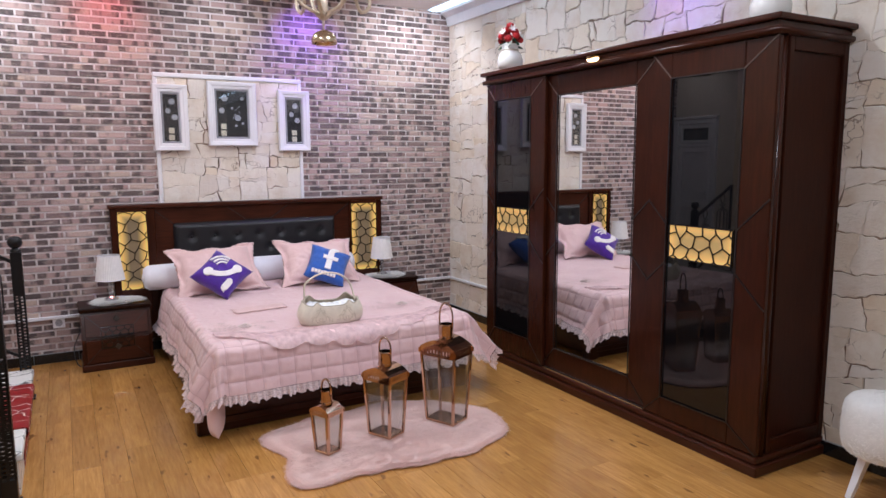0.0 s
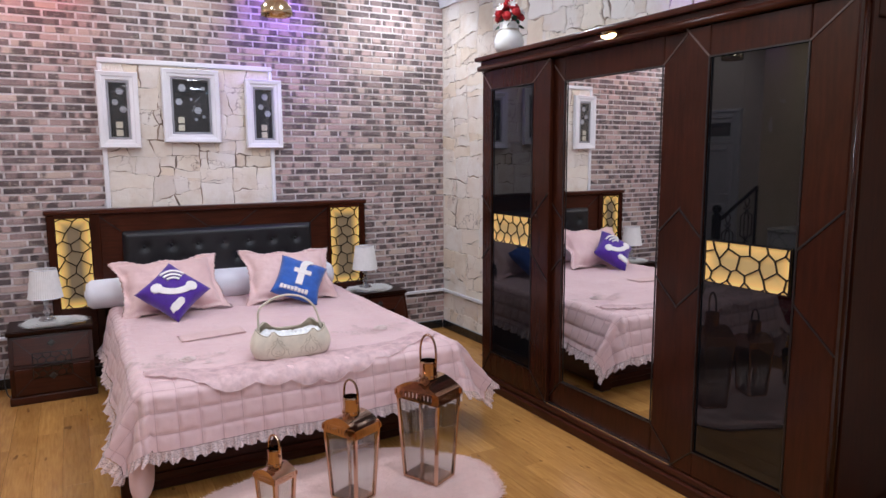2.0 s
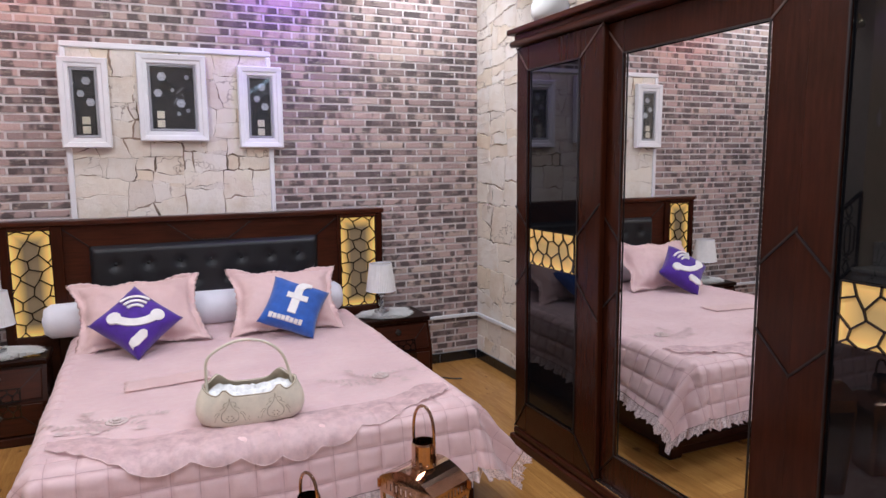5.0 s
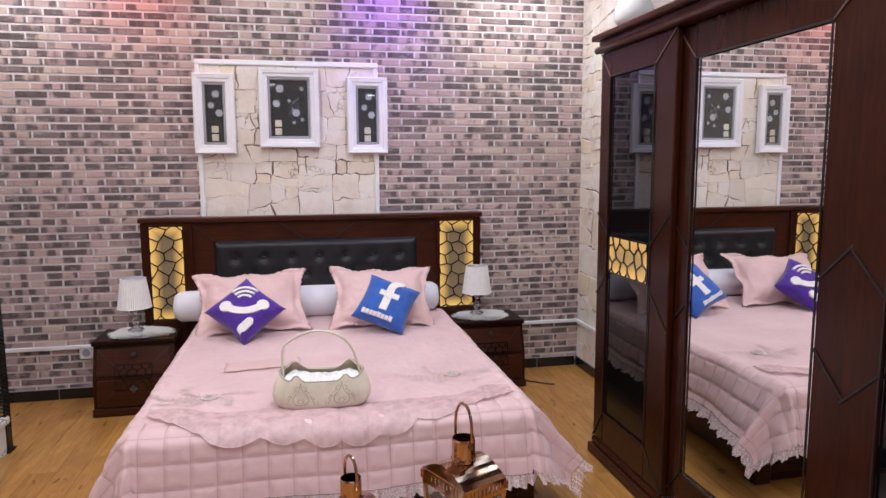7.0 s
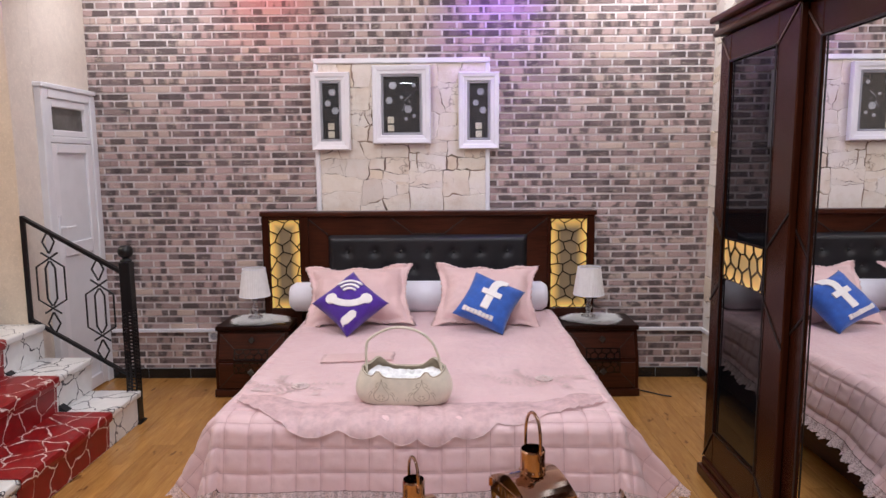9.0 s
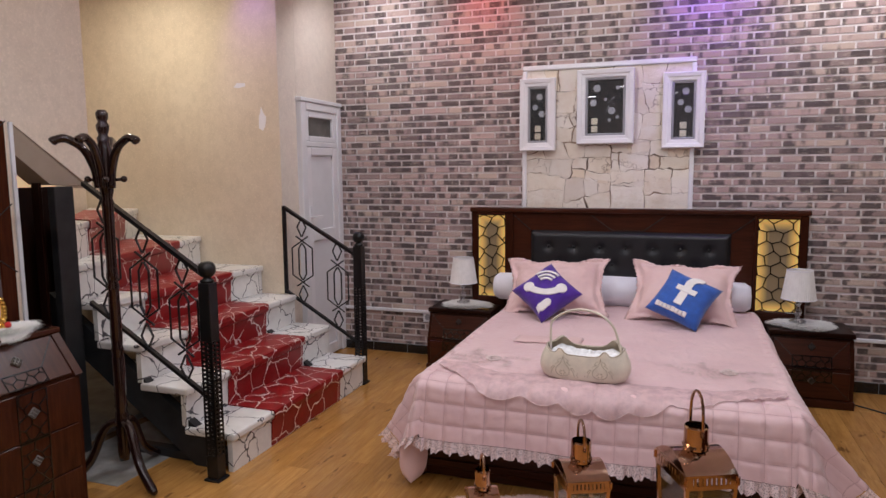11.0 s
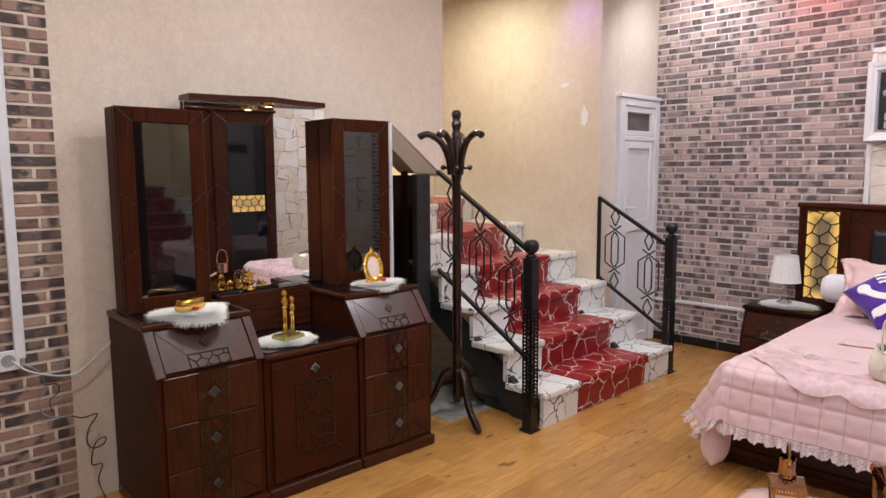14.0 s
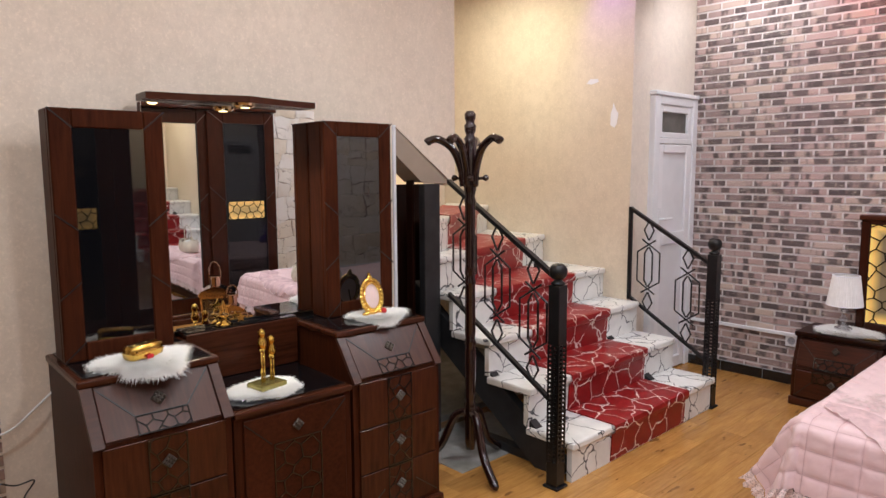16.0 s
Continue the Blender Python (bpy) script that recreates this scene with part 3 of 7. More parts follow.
bm = prism([(3.237, 1.756), (3.247, 1.608), (3.440, 1.452), (3.655, 1.442)], 0.15, Matrix(((0, 0, 1, LEFT_X - 0.155), (1, 0, 0, 0), (0, 1, 0, 0), (0, 0, 0, 1))))
# the fascia takes the same plaster with shade in its colour
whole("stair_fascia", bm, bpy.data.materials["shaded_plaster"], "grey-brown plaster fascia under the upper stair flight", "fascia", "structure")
whole("understairs_jamb", box((LEFT_X - 0.10, 3.405, 0), (LEFT_X - 0.05, 3.425, 1.462), 0.002), CHERRY_DARK, "dark brown upright beside the black post", "trim", "structure")
whole("trim_jamb", box((LEFT_X - 0.16, 3.226, 0), (LEFT_X + 0.012, 3.246, 1.755), 0.002), WHITE_PVC, "white vertical edge strip", "trim", "structure")
whole("understairs_panel", box((LEFT_X - 0.30, 3.12, 0), (LEFT_X - 0.27, 3.66, 1.435), 0.003), CHERRY_DARK, "dark brown panel closing the space under the stairs", "panel", "structure")
# dark sheet added where the space below the stairs is only dim
whole("understairs_lining", box((LEFT_X - 0.62, 3.0, 0), (LEFT_X - 0.6, 3.98, 1.298)), CHERRY_DARK, "dark sheet added for the dimness under the stairs", "panel", "structure")
# this wall glows by itself to stand in for warm light falling on it
whole("understairs_wall", box((LEFT_X - 0.62, 3.0, 1.30), (LEFT_X - 0.6, 3.98, 1.80)), AMBER_GLOW, "wall behind the dark panel, glowing amber in place of lamp light", "wall", "structure")
# white cornice and cove strip
bm = prism([(0, 0), (0.11, 0), (0.11, -0.025), (0.05, -0.06), (0.03, -0.14), (0, -0.14)], 5.92 - BACK_Y, Matrix(((-1, 0, 0, RIGHT_X), (0, 0, 1, BACK_Y), (0, 1, 0, TOP), (0, 0, 0, 1))))
whole("trim_cornice", bm, WHITE_LACQUER, "white plaster cornice", "trim", "structure")
whole("trim_cove_light", box((RIGHT_X - 0.24, BACK_Y, TOP - 0.012), (RIGHT_X - 0.13, BRICK_Y, TOP - 0.002), 0.003), COVE_BLUE, "pale blue cove light strip", "light strip", "structure")

# ---- floor planks, laid along y ----
def planks():
    width, length, rnd = 0.1285, 1.02, random.Random(3)
    meshes, rest = {}, bmesh.new()
    x = LEFT_X
    while x < RIGHT_X - 0.01:
        w = min(width, RIGHT_X - x)
        y = BACK_Y - length * rnd.choice((0.1, 0.35, 0.45, 0.7, 0.85))
        while y < BRICK_Y - 0.01:
            y0, y1 = max(y, BACK_Y), min(y + length, BRICK_Y)
            y += length
            if y1 - y0 < 0.02:
                continue
            if y1 < -1.0:
                box((x + 0.0005, y0 + 0.0005, -0.012), (x + w - 0.0005, y1 - 0.0005, 0), 0.0, rest)
                continue
            key = (round(w, 3), round(y1 - y0, 3))
            if key not in meshes:
                meshes[key] = mesh_of("plank", box((0.0004, 0.0004, -0.012), (w - 0.0004, y1 - y0 - 0.0004, 0), 0.0008), PLANK)
            ob = new("plank", meshes[key])
            ob.parent = FLOOR
            ob.location = (x, y0, 0)
        x += width
    ob = part("plank_field", rest, PLANK, FLOOR, "honey laminate planks at the back of the room")
    ob["kind"] = "stuff"


# ---- brick slips on the end wall and on the west wall ----
def brick_wall(parent, m, width, height, near, seed, skip=None, mat=BRICK):
    """Courses of brick slips; those inside near = (x0, x1, z0, z1) are single objects, the rest one mesh."""
    rnd = random.Random(seed)
    course, length, gap, deep = 0.0512, 0.198, 0.0145, 0.006
    variants = []
    for k in range(6):
        bm = bmesh.new()
        box((gap / 2, gap / 2, 0), (length - gap / 2, course - gap / 2, deep), 0.002, bm)
        for v in bm.verts:
            v.co += Vector((rnd.uniform(-1, 1), rnd.uniform(-1, 1), rnd.uniform(-0.6, 0.6))) * 0.0014
        variants.append(mesh_of("brick", bm, mat))
    rest = bmesh.new()
    singles = 0
    for row in range(int(height / course) + 1):
        z0 = row * course
        hi = min(course, height - z0)
        if hi < 0.03:
            continue
        x = -length * ((row * 0.5 + 0.12 * rnd.random()) % 1.0)
        while x < width:
            a, b = max(0, x), min(width, x + length)
            if b - a > 0.03 and not (skip and skip(a, b, z0, z0 + hi)):
                if b - a > length - 0.001 and hi > course - 0.001 and near and near[0] < a < near[1] and near[2] < z0 < near[3] and singles < 300:
                    ob = new("brick", rnd.choice(variants))
                    ob.parent = parent
                    ob.matrix_basis = m @ pose(a, z0, 0)
                    singles += 1
                else:
                    bar2d(rest, (a + gap / 2, z0 + hi / 2), (b - gap / 2, z0 + hi / 2), hi - gap, deep + rnd.uniform(-0.002, 0.002), m)
            x += length
    ob = part("brick_courses", rest, mat, parent, "brick slips with pale mortar")
    ob["kind"] = "stuff"


# ---- irregular stones on the east wall and the panel over the bed ----
def stones(parent, m, width, height, size, seed, deep=0.012, gap=0.010, skip=None):
    """Rough squared rubble: a field split again and again by slightly tilted cuts, with thin shards between."""
    rnd = random.Random(seed)
    todo, cells = [[Vector(c) for c in ((0, 0), (width, 0), (width, height), (0, height))]], []
    while todo:
        ring = todo.pop()
        x0, x1 = min(p.x for p in ring), max(p.x for p in ring)
        y0, y1 = min(p.y for p in ring), max(p.y for p in ring)
        w, h = x1 - x0, y1 - y0
        wide, tall = size * rnd.uniform(0.75, 1.35), size * rnd.uniform(0.5, 0.95)
        if w < wide and h < tall:
            if min(w, h) < 0.3 * size or rnd.random() > 0.30:
                cells.append(ring)
                continue
            share = rnd.choice((0.2, 0.27, 0.75, 0.82))
        else:
            share = rnd.uniform(0.36, 0.64)
        tilt = rnd.gauss(0, 0.14 if max(w, h) < 3 * size else 0.02)
        n = Vector((math.cos(tilt), math.sin(tilt))) if w / wide > h / tall else Vector((-math.sin(tilt), math.cos(tilt)))
        base = Vector((x0 + w * share, y0 + h * share))
        halves = ([], [])
        for a, b in zip(ring, ring[1:] + ring[:1]):
            da, db = (a - base).dot(n), (b - base).dot(n)
            halves[0 if da <= 0 else 1].append(a)
            if (da <= 0) != (db <= 0):
                c = a + (b - a) * (da / (da - db))
                halves[0].append(c)
                halves[1].append(c)
        todo += [r for r in halves if len(r) > 2]
    for ring in cells:
        c = sum(ring, Vector((0, 0))) / len(ring)
        if skip and skip(c.x, c.y):
            continue
        fine = []
        for a, b in zip(ring, ring[1:] + ring[:1]):
            n = max(1, int((b - a).length / 0.030))
            fine += [a + (b - a) * (t / n) for t in range(n)]
        mid = sum(fine, Vector((0, 0))) / len(fine)
        pts = []
        for p in fine:
            inside = 0.001 < p.x < width - 0.001 and 0.001 < p.y < height - 0.001
            q = p + (Vector((noise.noise((p.x * 21, p.y * 21, 3)), noise.noise((p.x * 21, p.y * 21, 9)))) * 0.020 + Vector((noise.noise((p.x * 5, p.y * 5, 13)), noise.noise((p.x * 5, p.y * 5, 19)))) * 0.022 if inside else Vector((0, 0)))
            d = mid - q
            wide = gap * max(0.06, 0.30 + 2.2 * noise.noise((p.x * 7, p.y * 7, 20)))
            pts.append(q + d * min(0.25, wide / max(d.length, 0.01)) - mid)
        bm = bmesh.new()
        n, top = len(pts), deep * rnd.uniform(0.55, 1.0)
        rows = [[bm.verts.new((p.x * f, p.y * f, z)) for p in pts] for f, z in ((1.0, 0.0), (0.992, top * 0.55), (0.955, top))]
        bm.faces.new(rows[2])
        for a, b in zip(rows, rows[1:]):
            for i in range(n):
                bm.faces.new((a[i], a[(i + 1) % n], b[(i + 1) % n], b[i]))
        ob = new("stone", mesh_of("stone", bm, STONE))
        ob.parent = parent
        ob.matrix_basis = m @ pose(mid.x, mid.y, 0)


# ---- wardrobe ----
def wardrobe():
    w = thing("wardrobe", pose(3.2, 3.1, 0), "tall dark cherry three-door wardrobe with mirror and smoked glass", "wardrobe")
    part("body", box((3.035, 1.972, 0.09), (3.52, 4.365, 2.125), 0.004), CHERRY_SIDE, w)
    bm = box((2.945, 1.935, 0), (3.525, 4.395, 0.055), 0.008, seg=2)
    box((2.962, 1.95, 0.055), (3.525, 4.385, 0.095), 0.012, bm, 2)
    part("plinth", bm, CHERRY_FLAT, w)
    part("cornice_slab", box((2.918, 1.922, 2.180), (3.528, 4.402, 2.208), 0.008, seg=2), CHERRY_FLAT, w)
    part("frieze", box((2.952, 1.950, 2.120), (3.525, 4.376, 2.180), 0.004), CHERRY_FLAT, w)
    # rounded bead under the frieze, along the front and round the near end
    bm = tube([(2.950, 4.392, 2.136), (2.950, 1.938, 2.136)], 0.017, 10)
    tube([(2.940, 1.945, 2.136), (3.525, 1.945, 2.136)], 0.015, 10, bm)
    part("cornice_bead", bm, CHERRY_FLAT, w, smooth=True)
    # near end: a rounded corner post, then an inset panel with a raised border
    part("corner_post", tube([(3.016, 1.972, 0.095), (3.016, 1.972, 2.122)], 0.022, 12), CHERRY, w, smooth=True)
    for a, b in (((3.050, 1.956, 0.095), (3.085, 1.975, 2.12)), ((3.478, 1.956, 0.095), (3.52, 1.975, 2.12)), ((3.085, 1.956, 0.095), (3.478, 1.975, 0.17)), ((3.085, 1.956, 2.055), (3.478, 1.975, 2.12))):
        part("end_panel_border", box(a, b, 0.004), CHERRY_SIDE, w)
    # doors: y0, y1, front x, glass y0, y1, z0, z1, glass material
    for y0, y1, x, g0, g1, z0, z1, mat, lab in (
            (1.955, 2.702, 2.968, 2.128, 2.573, 0.218, 1.985, DARK_GLASS, "smoked black glass door with amber honeycomb band"),
            (2.706, 3.700, 3.000, 2.858, 3.567, 0.250, 1.982, MIRROR, "sliding door with a tall clear mirror"),
            (3.660, 4.375, 2.968, 3.824, 4.262, 0.262, 1.995, DARK_GLASS, "smoked black glass door with amber honeycomb band")):
        bm = bmesh.new()
        b = x + 0.030
        box((x, y0, 0.10), (b, g0, 2.118), 0.005, bm)
        box((x, g1, 0.10), (b, y1, 2.118), 0.005, bm)
        box((x, g0, 0.10), (b, g1, z0), 0.004, bm)
        box((x, g0, z1), (b, g1, 2.118), 0.004, bm)
        d = part("door", bm, CHERRY, w, lab)
        part("mirror" if mat is MIRROR else "glass", box((x + 0.008, g0 - 0.004, z0 - 0.004), (x + 0.014, g1 + 0.004, z1 + 0.004)), mat, d)
        # thin bead round the glass
        m = plane_pose((x - 0.0015, 0, 0), (0, -1, 0), (0, 0, 1))
        bars("glazing_bead", [((-g0, z0), (-g0, z1)), ((-g1, z0), (-g1, z1)), ((-g0, z0), (-g1, z0)), ((-g0, z1), (-g1, z1))], 0.007, 0.004, m, GROOVE, d)
        # upper mitres take the paler lit colour, lower ones the dark
        bars("mitre_groove", [((-y0, 2.118), (-g0, z1)), ((-y1, 2.118), (-g1, z1))], 0.007, 0.003, m, GROOVE_LIT, d)
        bars("mitre_groove", [((-y0, 0.10), (-g0, z0)), ((-y1, 0.10), (-g1, z0))], 0.006, 0.003, m, GROOVE, d)
        for g, e in ((g0, y0), (g1, y1)):
            rise = abs(g - e) * 0.95
            bars("hexagon_groove", [((-g, 1.205), (-e, 1.205 + rise)), ((-g, 0.995), (-e, 0.995 - rise))], 0.008, 0.003, m, GROOVE, d)
        if mat is DARK_GLASS:
            hw, hh = (g1 - g0 - 0.045) / 2, 0.092
            c = Vector((x + 0.0055, (g0 + g1) / 2, 1.112))
            pm = plane_pose(c, (0, -1, 0), (0, 0, 1))
            band = part("amber_band", box((-hw, -hh, -0.003), (hw, hh, 0.001)), glowing("amber_band_light", (1.0, 0.62, 0.20), (0.42, 0.28, 0.11), 0.42, hw, hh), d, "glowing amber panel behind black honeycomb", world=True, m=pm)
            part("honeycomb", honeycomb(2 * hw, 2 * hh, 0.085, 0.006, 0.006, plane_pose(c + Vector((-0.001, 0, 0)), (0, -1, 0), (0, 0, 1)), 5), FRET, band)
    part("door_track", box((2.972, 2.71, 0.096), (2.998, 3.655, 0.102)), plain("aluminium_track", (0.7, 0.7, 0.72), 0.25, 1.0, 0.1, 10, 0), w)
    bm = lathe([(0.0, -0.018), (0.03, -0.016), (0.045, -0.004), (0.05, 0.008), (0.02, 0.014)], 20, pose(2.925, 3.135, 2.160))
    lp = part("spotlight_housing", bm, BRASS, w)
    part("bulb", ball((2.912, 3.135, 2.155), 0.032, scale=(0.9, 1.5, 0.6)), BULB, lp, smooth=True)


wardrobe()


# ---- vases on the wardrobe ----
def vase(place, roses):
    v = thing("vase", pose(*place), "white glazed bottle vase" + (" with red roses" if roses else " standing on the wardrobe"), "vase")
    prof = [(0.05, 0), (0.072, 0.008), (0.092, 0.04), (0.094, 0.08), (0.082, 0.115), (0.066, 0.135), (0.060, 0.142), (0.060, 0.182), (0.064, 0.187), (0.058, 0.190), (0.052, 0.185), (0.052, 0.15)]
    pot = part("pot", lathe(prof, 32), PORCELAIN, v, world=False, smooth=True)
    bm = bmesh.new()
    for z in (0.138, 0.146):
        tube([(0.0625 * math.cos(k * math.pi / 12), 0.0625 * math.sin(k * math.pi / 12), z) for k in range(25)], 0.003, 6, bm)
    part("cord", bm, BAG_TRIM, pot, "thin cord tied round the neck", world=False, smooth=True)
    if not roses:
        return
    rnd = random.Random(8)
    leaf = bmesh.new()
    heads = [(0.072, 2 * math.pi * k / 7 + 0.3, 0.225 + 0.022 * (k % 2)) for k in range(7)] + [(0.045, 2 * math.pi * k / 4, 0.285) for k in range(4)] + [(0.0, 0.0, 0.325)]
    for r, a, z in heads:
        c = Vector((r * math.cos(a), r * math.sin(a), z))
        tube([(0.3 * c.x, 0.3 * c.y, 0.16), c], 0.002, 5, leaf)
        petals = bmesh.new()
        out = Vector((0.6 * math.cos(a), 0.6 * math.sin(a), 0.6)) if r else Vector((0, 0, 1))
        turn = out.to_track_quat("Z", "Y").to_matrix().to_4x4()
        for ring, (pr, pn, tip) in enumerate(((0.006, 3, 1.35), (0.014, 5, 1.0), (0.022, 7, 0.6))):
            for q in range(pn):
                t = 2 * math.pi * (q + 0.4 * ring) / pn
                bmesh.ops.create_uvsphere(petals, u_segments=7, v_segments=5, radius=0.017, matrix=Matrix.Translation(c) @ turn @ Matrix.Translation((pr * math.cos(t), pr * math.sin(t), 0.008 - 0.005 * ring)) @ Euler((0, -tip + 1.57 - 1.0, t)).to_matrix().to_4x4() @ Matrix.Diagonal((0.3, 1.0, 1.0, 1)))
        part("rose", petals, ROSE, v, "red fabric rose", world=False, smooth=True)
        q = c * 0.9 + Vector((0.012 * math.cos(a + 1), 0.012 * math.sin(a + 1), -0.035))
        bmesh.ops.create_uvsphere(leaf, u_segments=6, v_segments=4, radius=0.026, matrix=Matrix.Translation(q) @ Euler((a, 0.5, a)).to_matrix().to_4x4() @ Matrix.Diagonal((1, 0.5, 0.12, 1)))
    part("leaves", leaf, LEAF, v, "dark stems and leaves", world=False)
    # white lilies between the roses: pointed petals in stars
    bm = bmesh.new()
    for k in range(7):
        a = 2 * math.pi * k / 7 - 0.15
        c = Vector((0.078 * math.cos(a), 0.078 * math.sin(a), 0.245 + 0.02 * (k % 3)))
        turn = Vector((math.cos(a), math.sin(a), 0.5)).to_track_quat("Z", "Y").to_matrix().to_4x4()
        for q in range(6):
            bmesh.ops.create_uvsphere(bm, u_segments=6, v_segments=4, radius=0.020, matrix=Matrix.Translation(c) @ turn @ Euler((0, -0.5, q * math.pi / 3)).to_matrix().to_4x4() @ Matrix.Translation((0.016, 0, 0)) @ Matrix.Diagonal((1, 0.38, 0.18, 1)))
    part("white_blossoms", bm, FELT, v, "white star-shaped blossoms", world=False, smooth=True)


vase((3.03, 4.165, 2.209), True)
vase((3.12, 2.12, 2.209), False)


# ---- bed ----
BED_X = 1.5525


def bed():
    b = thing("bed", pose(BED_X, 4.9, 0), "dark cherry double bed with lit headboard and black tufted leather", "bed")
    y = 5.835
    hb = bmesh.new()
    box((0.393, y, 0.12), (2.712, 5.905, 1.19), 0.004, hb)
    h = part("headboard", hb, CHERRY_LONG, b)
    bm = box((0.38, y - 0.03, 1.188), (2.725, 5.908, 1.222), 0.008, seg=2)
    part("top_rail", bm, CHERRY_LONG, h)
    for xa, xb, za, zb in ((0.393, 0.443, 0.12, 1.188), (2.662, 2.712, 0.12, 1.188), (0.658, 0.72, 0.12, 1.188), (2.385, 2.408, 0.12, 1.188)):
        part("stile", box((xa, y - 0.022, za), (xb, y, zb), 0.005), CHERRY, h)
    for xa, xb in ((0.443, 0.658), (2.408, 2.662)):
        part("panel_rail", box((xa, y - 0.022, 1.165), (xb, y, 1.188), 0.003), CHERRY_LONG, h)
        part("panel_rail", box((xa, y - 0.022, 0.12), (xb, y, 0.535), 0.003), CHERRY_LONG, h)
    m = plane_pose((0, y - 0.002, 0), (1, 0, 0), (0, 0, 1))
    bars("groove", (((0.72, 1.165), (0.854, 1.055)), ((2.385, 1.165), (2.244, 1.055)), ((1.30, 1.17), (1.45, 1.06)), ((1.81, 1.17), (1.66, 1.06)), ((1.45, 1.062), (1.66, 1.062))), 0.008, 0.004, m, GROOVE, h)
    for x0, x1 in ((0.443, 0.658), (2.408, 2.662)):
        hw, hh = (x1 - x0) / 2, (1.165 - 0.535) / 2
        c = Vector(((x0 + x1) / 2, y - 0.003, 0.85))
        p = part("amber_panel", box((-hw, -hh, -0.002), (hw, hh, 0.001)), glowing("amber_panel_light", (1.0, 0.62, 0.17), (0.15, 0.105, 0.06), 0.62, hw, hh), h, "edge-lit amber panel behind black honeycomb", m=plane_pose(c, (1, 0, 0), (0, 0, 1)))
        part("honeycomb", honeycomb(2 * hw, 2 * hh, 0.10, 0.007, 0.008, plane_pose(c + Vector((0, -0.003, 0)), (1, 0, 0), (0, 0, 1)), int(x0 * 10)), FRET, p)
    # tufted leather cushion: a swelling sheet with button dimples
    x0, x1, z0, z1 = 0.854, 2.244, 0.60, 1.055
    bm, nx, nz = bmesh.new(), 90, 30
    buttons = [(x0 + 0.14 + 0.185 * i + (0.0925 if r % 2 else 0), z1 - 0.115 - 0.12 * r) for r in range(3) for i in range(7)]
    g = {}
    for i in range(nx + 1):
        for j in range(nz + 1):
            x, z = x0 + (x1 - x0) * i / nx, z0 + (z1 - z0) * j / nz
            e = min(x - x0, x1 - x, z - z0, z1 - z)
            d = 0.045 * min(1, e / 0.03) ** 0.5
            for bx, bz in buttons:
                r2 = (x - bx) ** 2 + (z - bz) ** 2
                d -= 0.022 * math.exp(-r2 / 0.0009)
            g[i, j] = bm.verts.new((x, y - d, z))
    for i in range(nx):
        for j in range(nz):
            bm.faces.new((g[i, j], g[i + 1, j], g[i + 1, j + 1], g[i, j + 1]))
    leather = part("leather_cushion", bm, LEATHER, h, "black tufted leather cushion", smooth=True)
    for bx, bz in buttons:
        part("button", ball((bx, y - 0.028, bz), 0.011, seg=8, scale=(1, 0.5, 1)), LEATHER, leather, smooth=True)
    # base
    bm = box((0.72, 3.90, 0.03), (0.75, 5.83, 0.30), 0.005)
    part("side_rail", bm, CHERRY_FLAT, b)
    part("side_rail", box((2.375, 3.90, 0.03), (2.405, 5.83, 0.30), 0.005), CHERRY_FLAT, b)
    bm = box((0.69, 3.86, 0.0), (2.415, 3.90, 0.31), 0.006)
    box((0.66, 3.83, 0.0), (0.75, 3.92, 0.33), 0.008, bm)
    box((2.355, 3.83, 0.0), (2.445, 3.92, 0.33), 0.008, bm)
    box((0.75, 3.85, 0.05), (2.355, 3.862, 0.09), 0.004, bm)
    part("footboard", bm, CHERRY_LONG, b)
    part("mattress", box((0.765, 3.90, 0.30), (2.375, 5.80, 0.515), 0.05, seg=3), WHITE_CLOTH, b, smooth=True)


bed()


SPREAD_X = 1.58


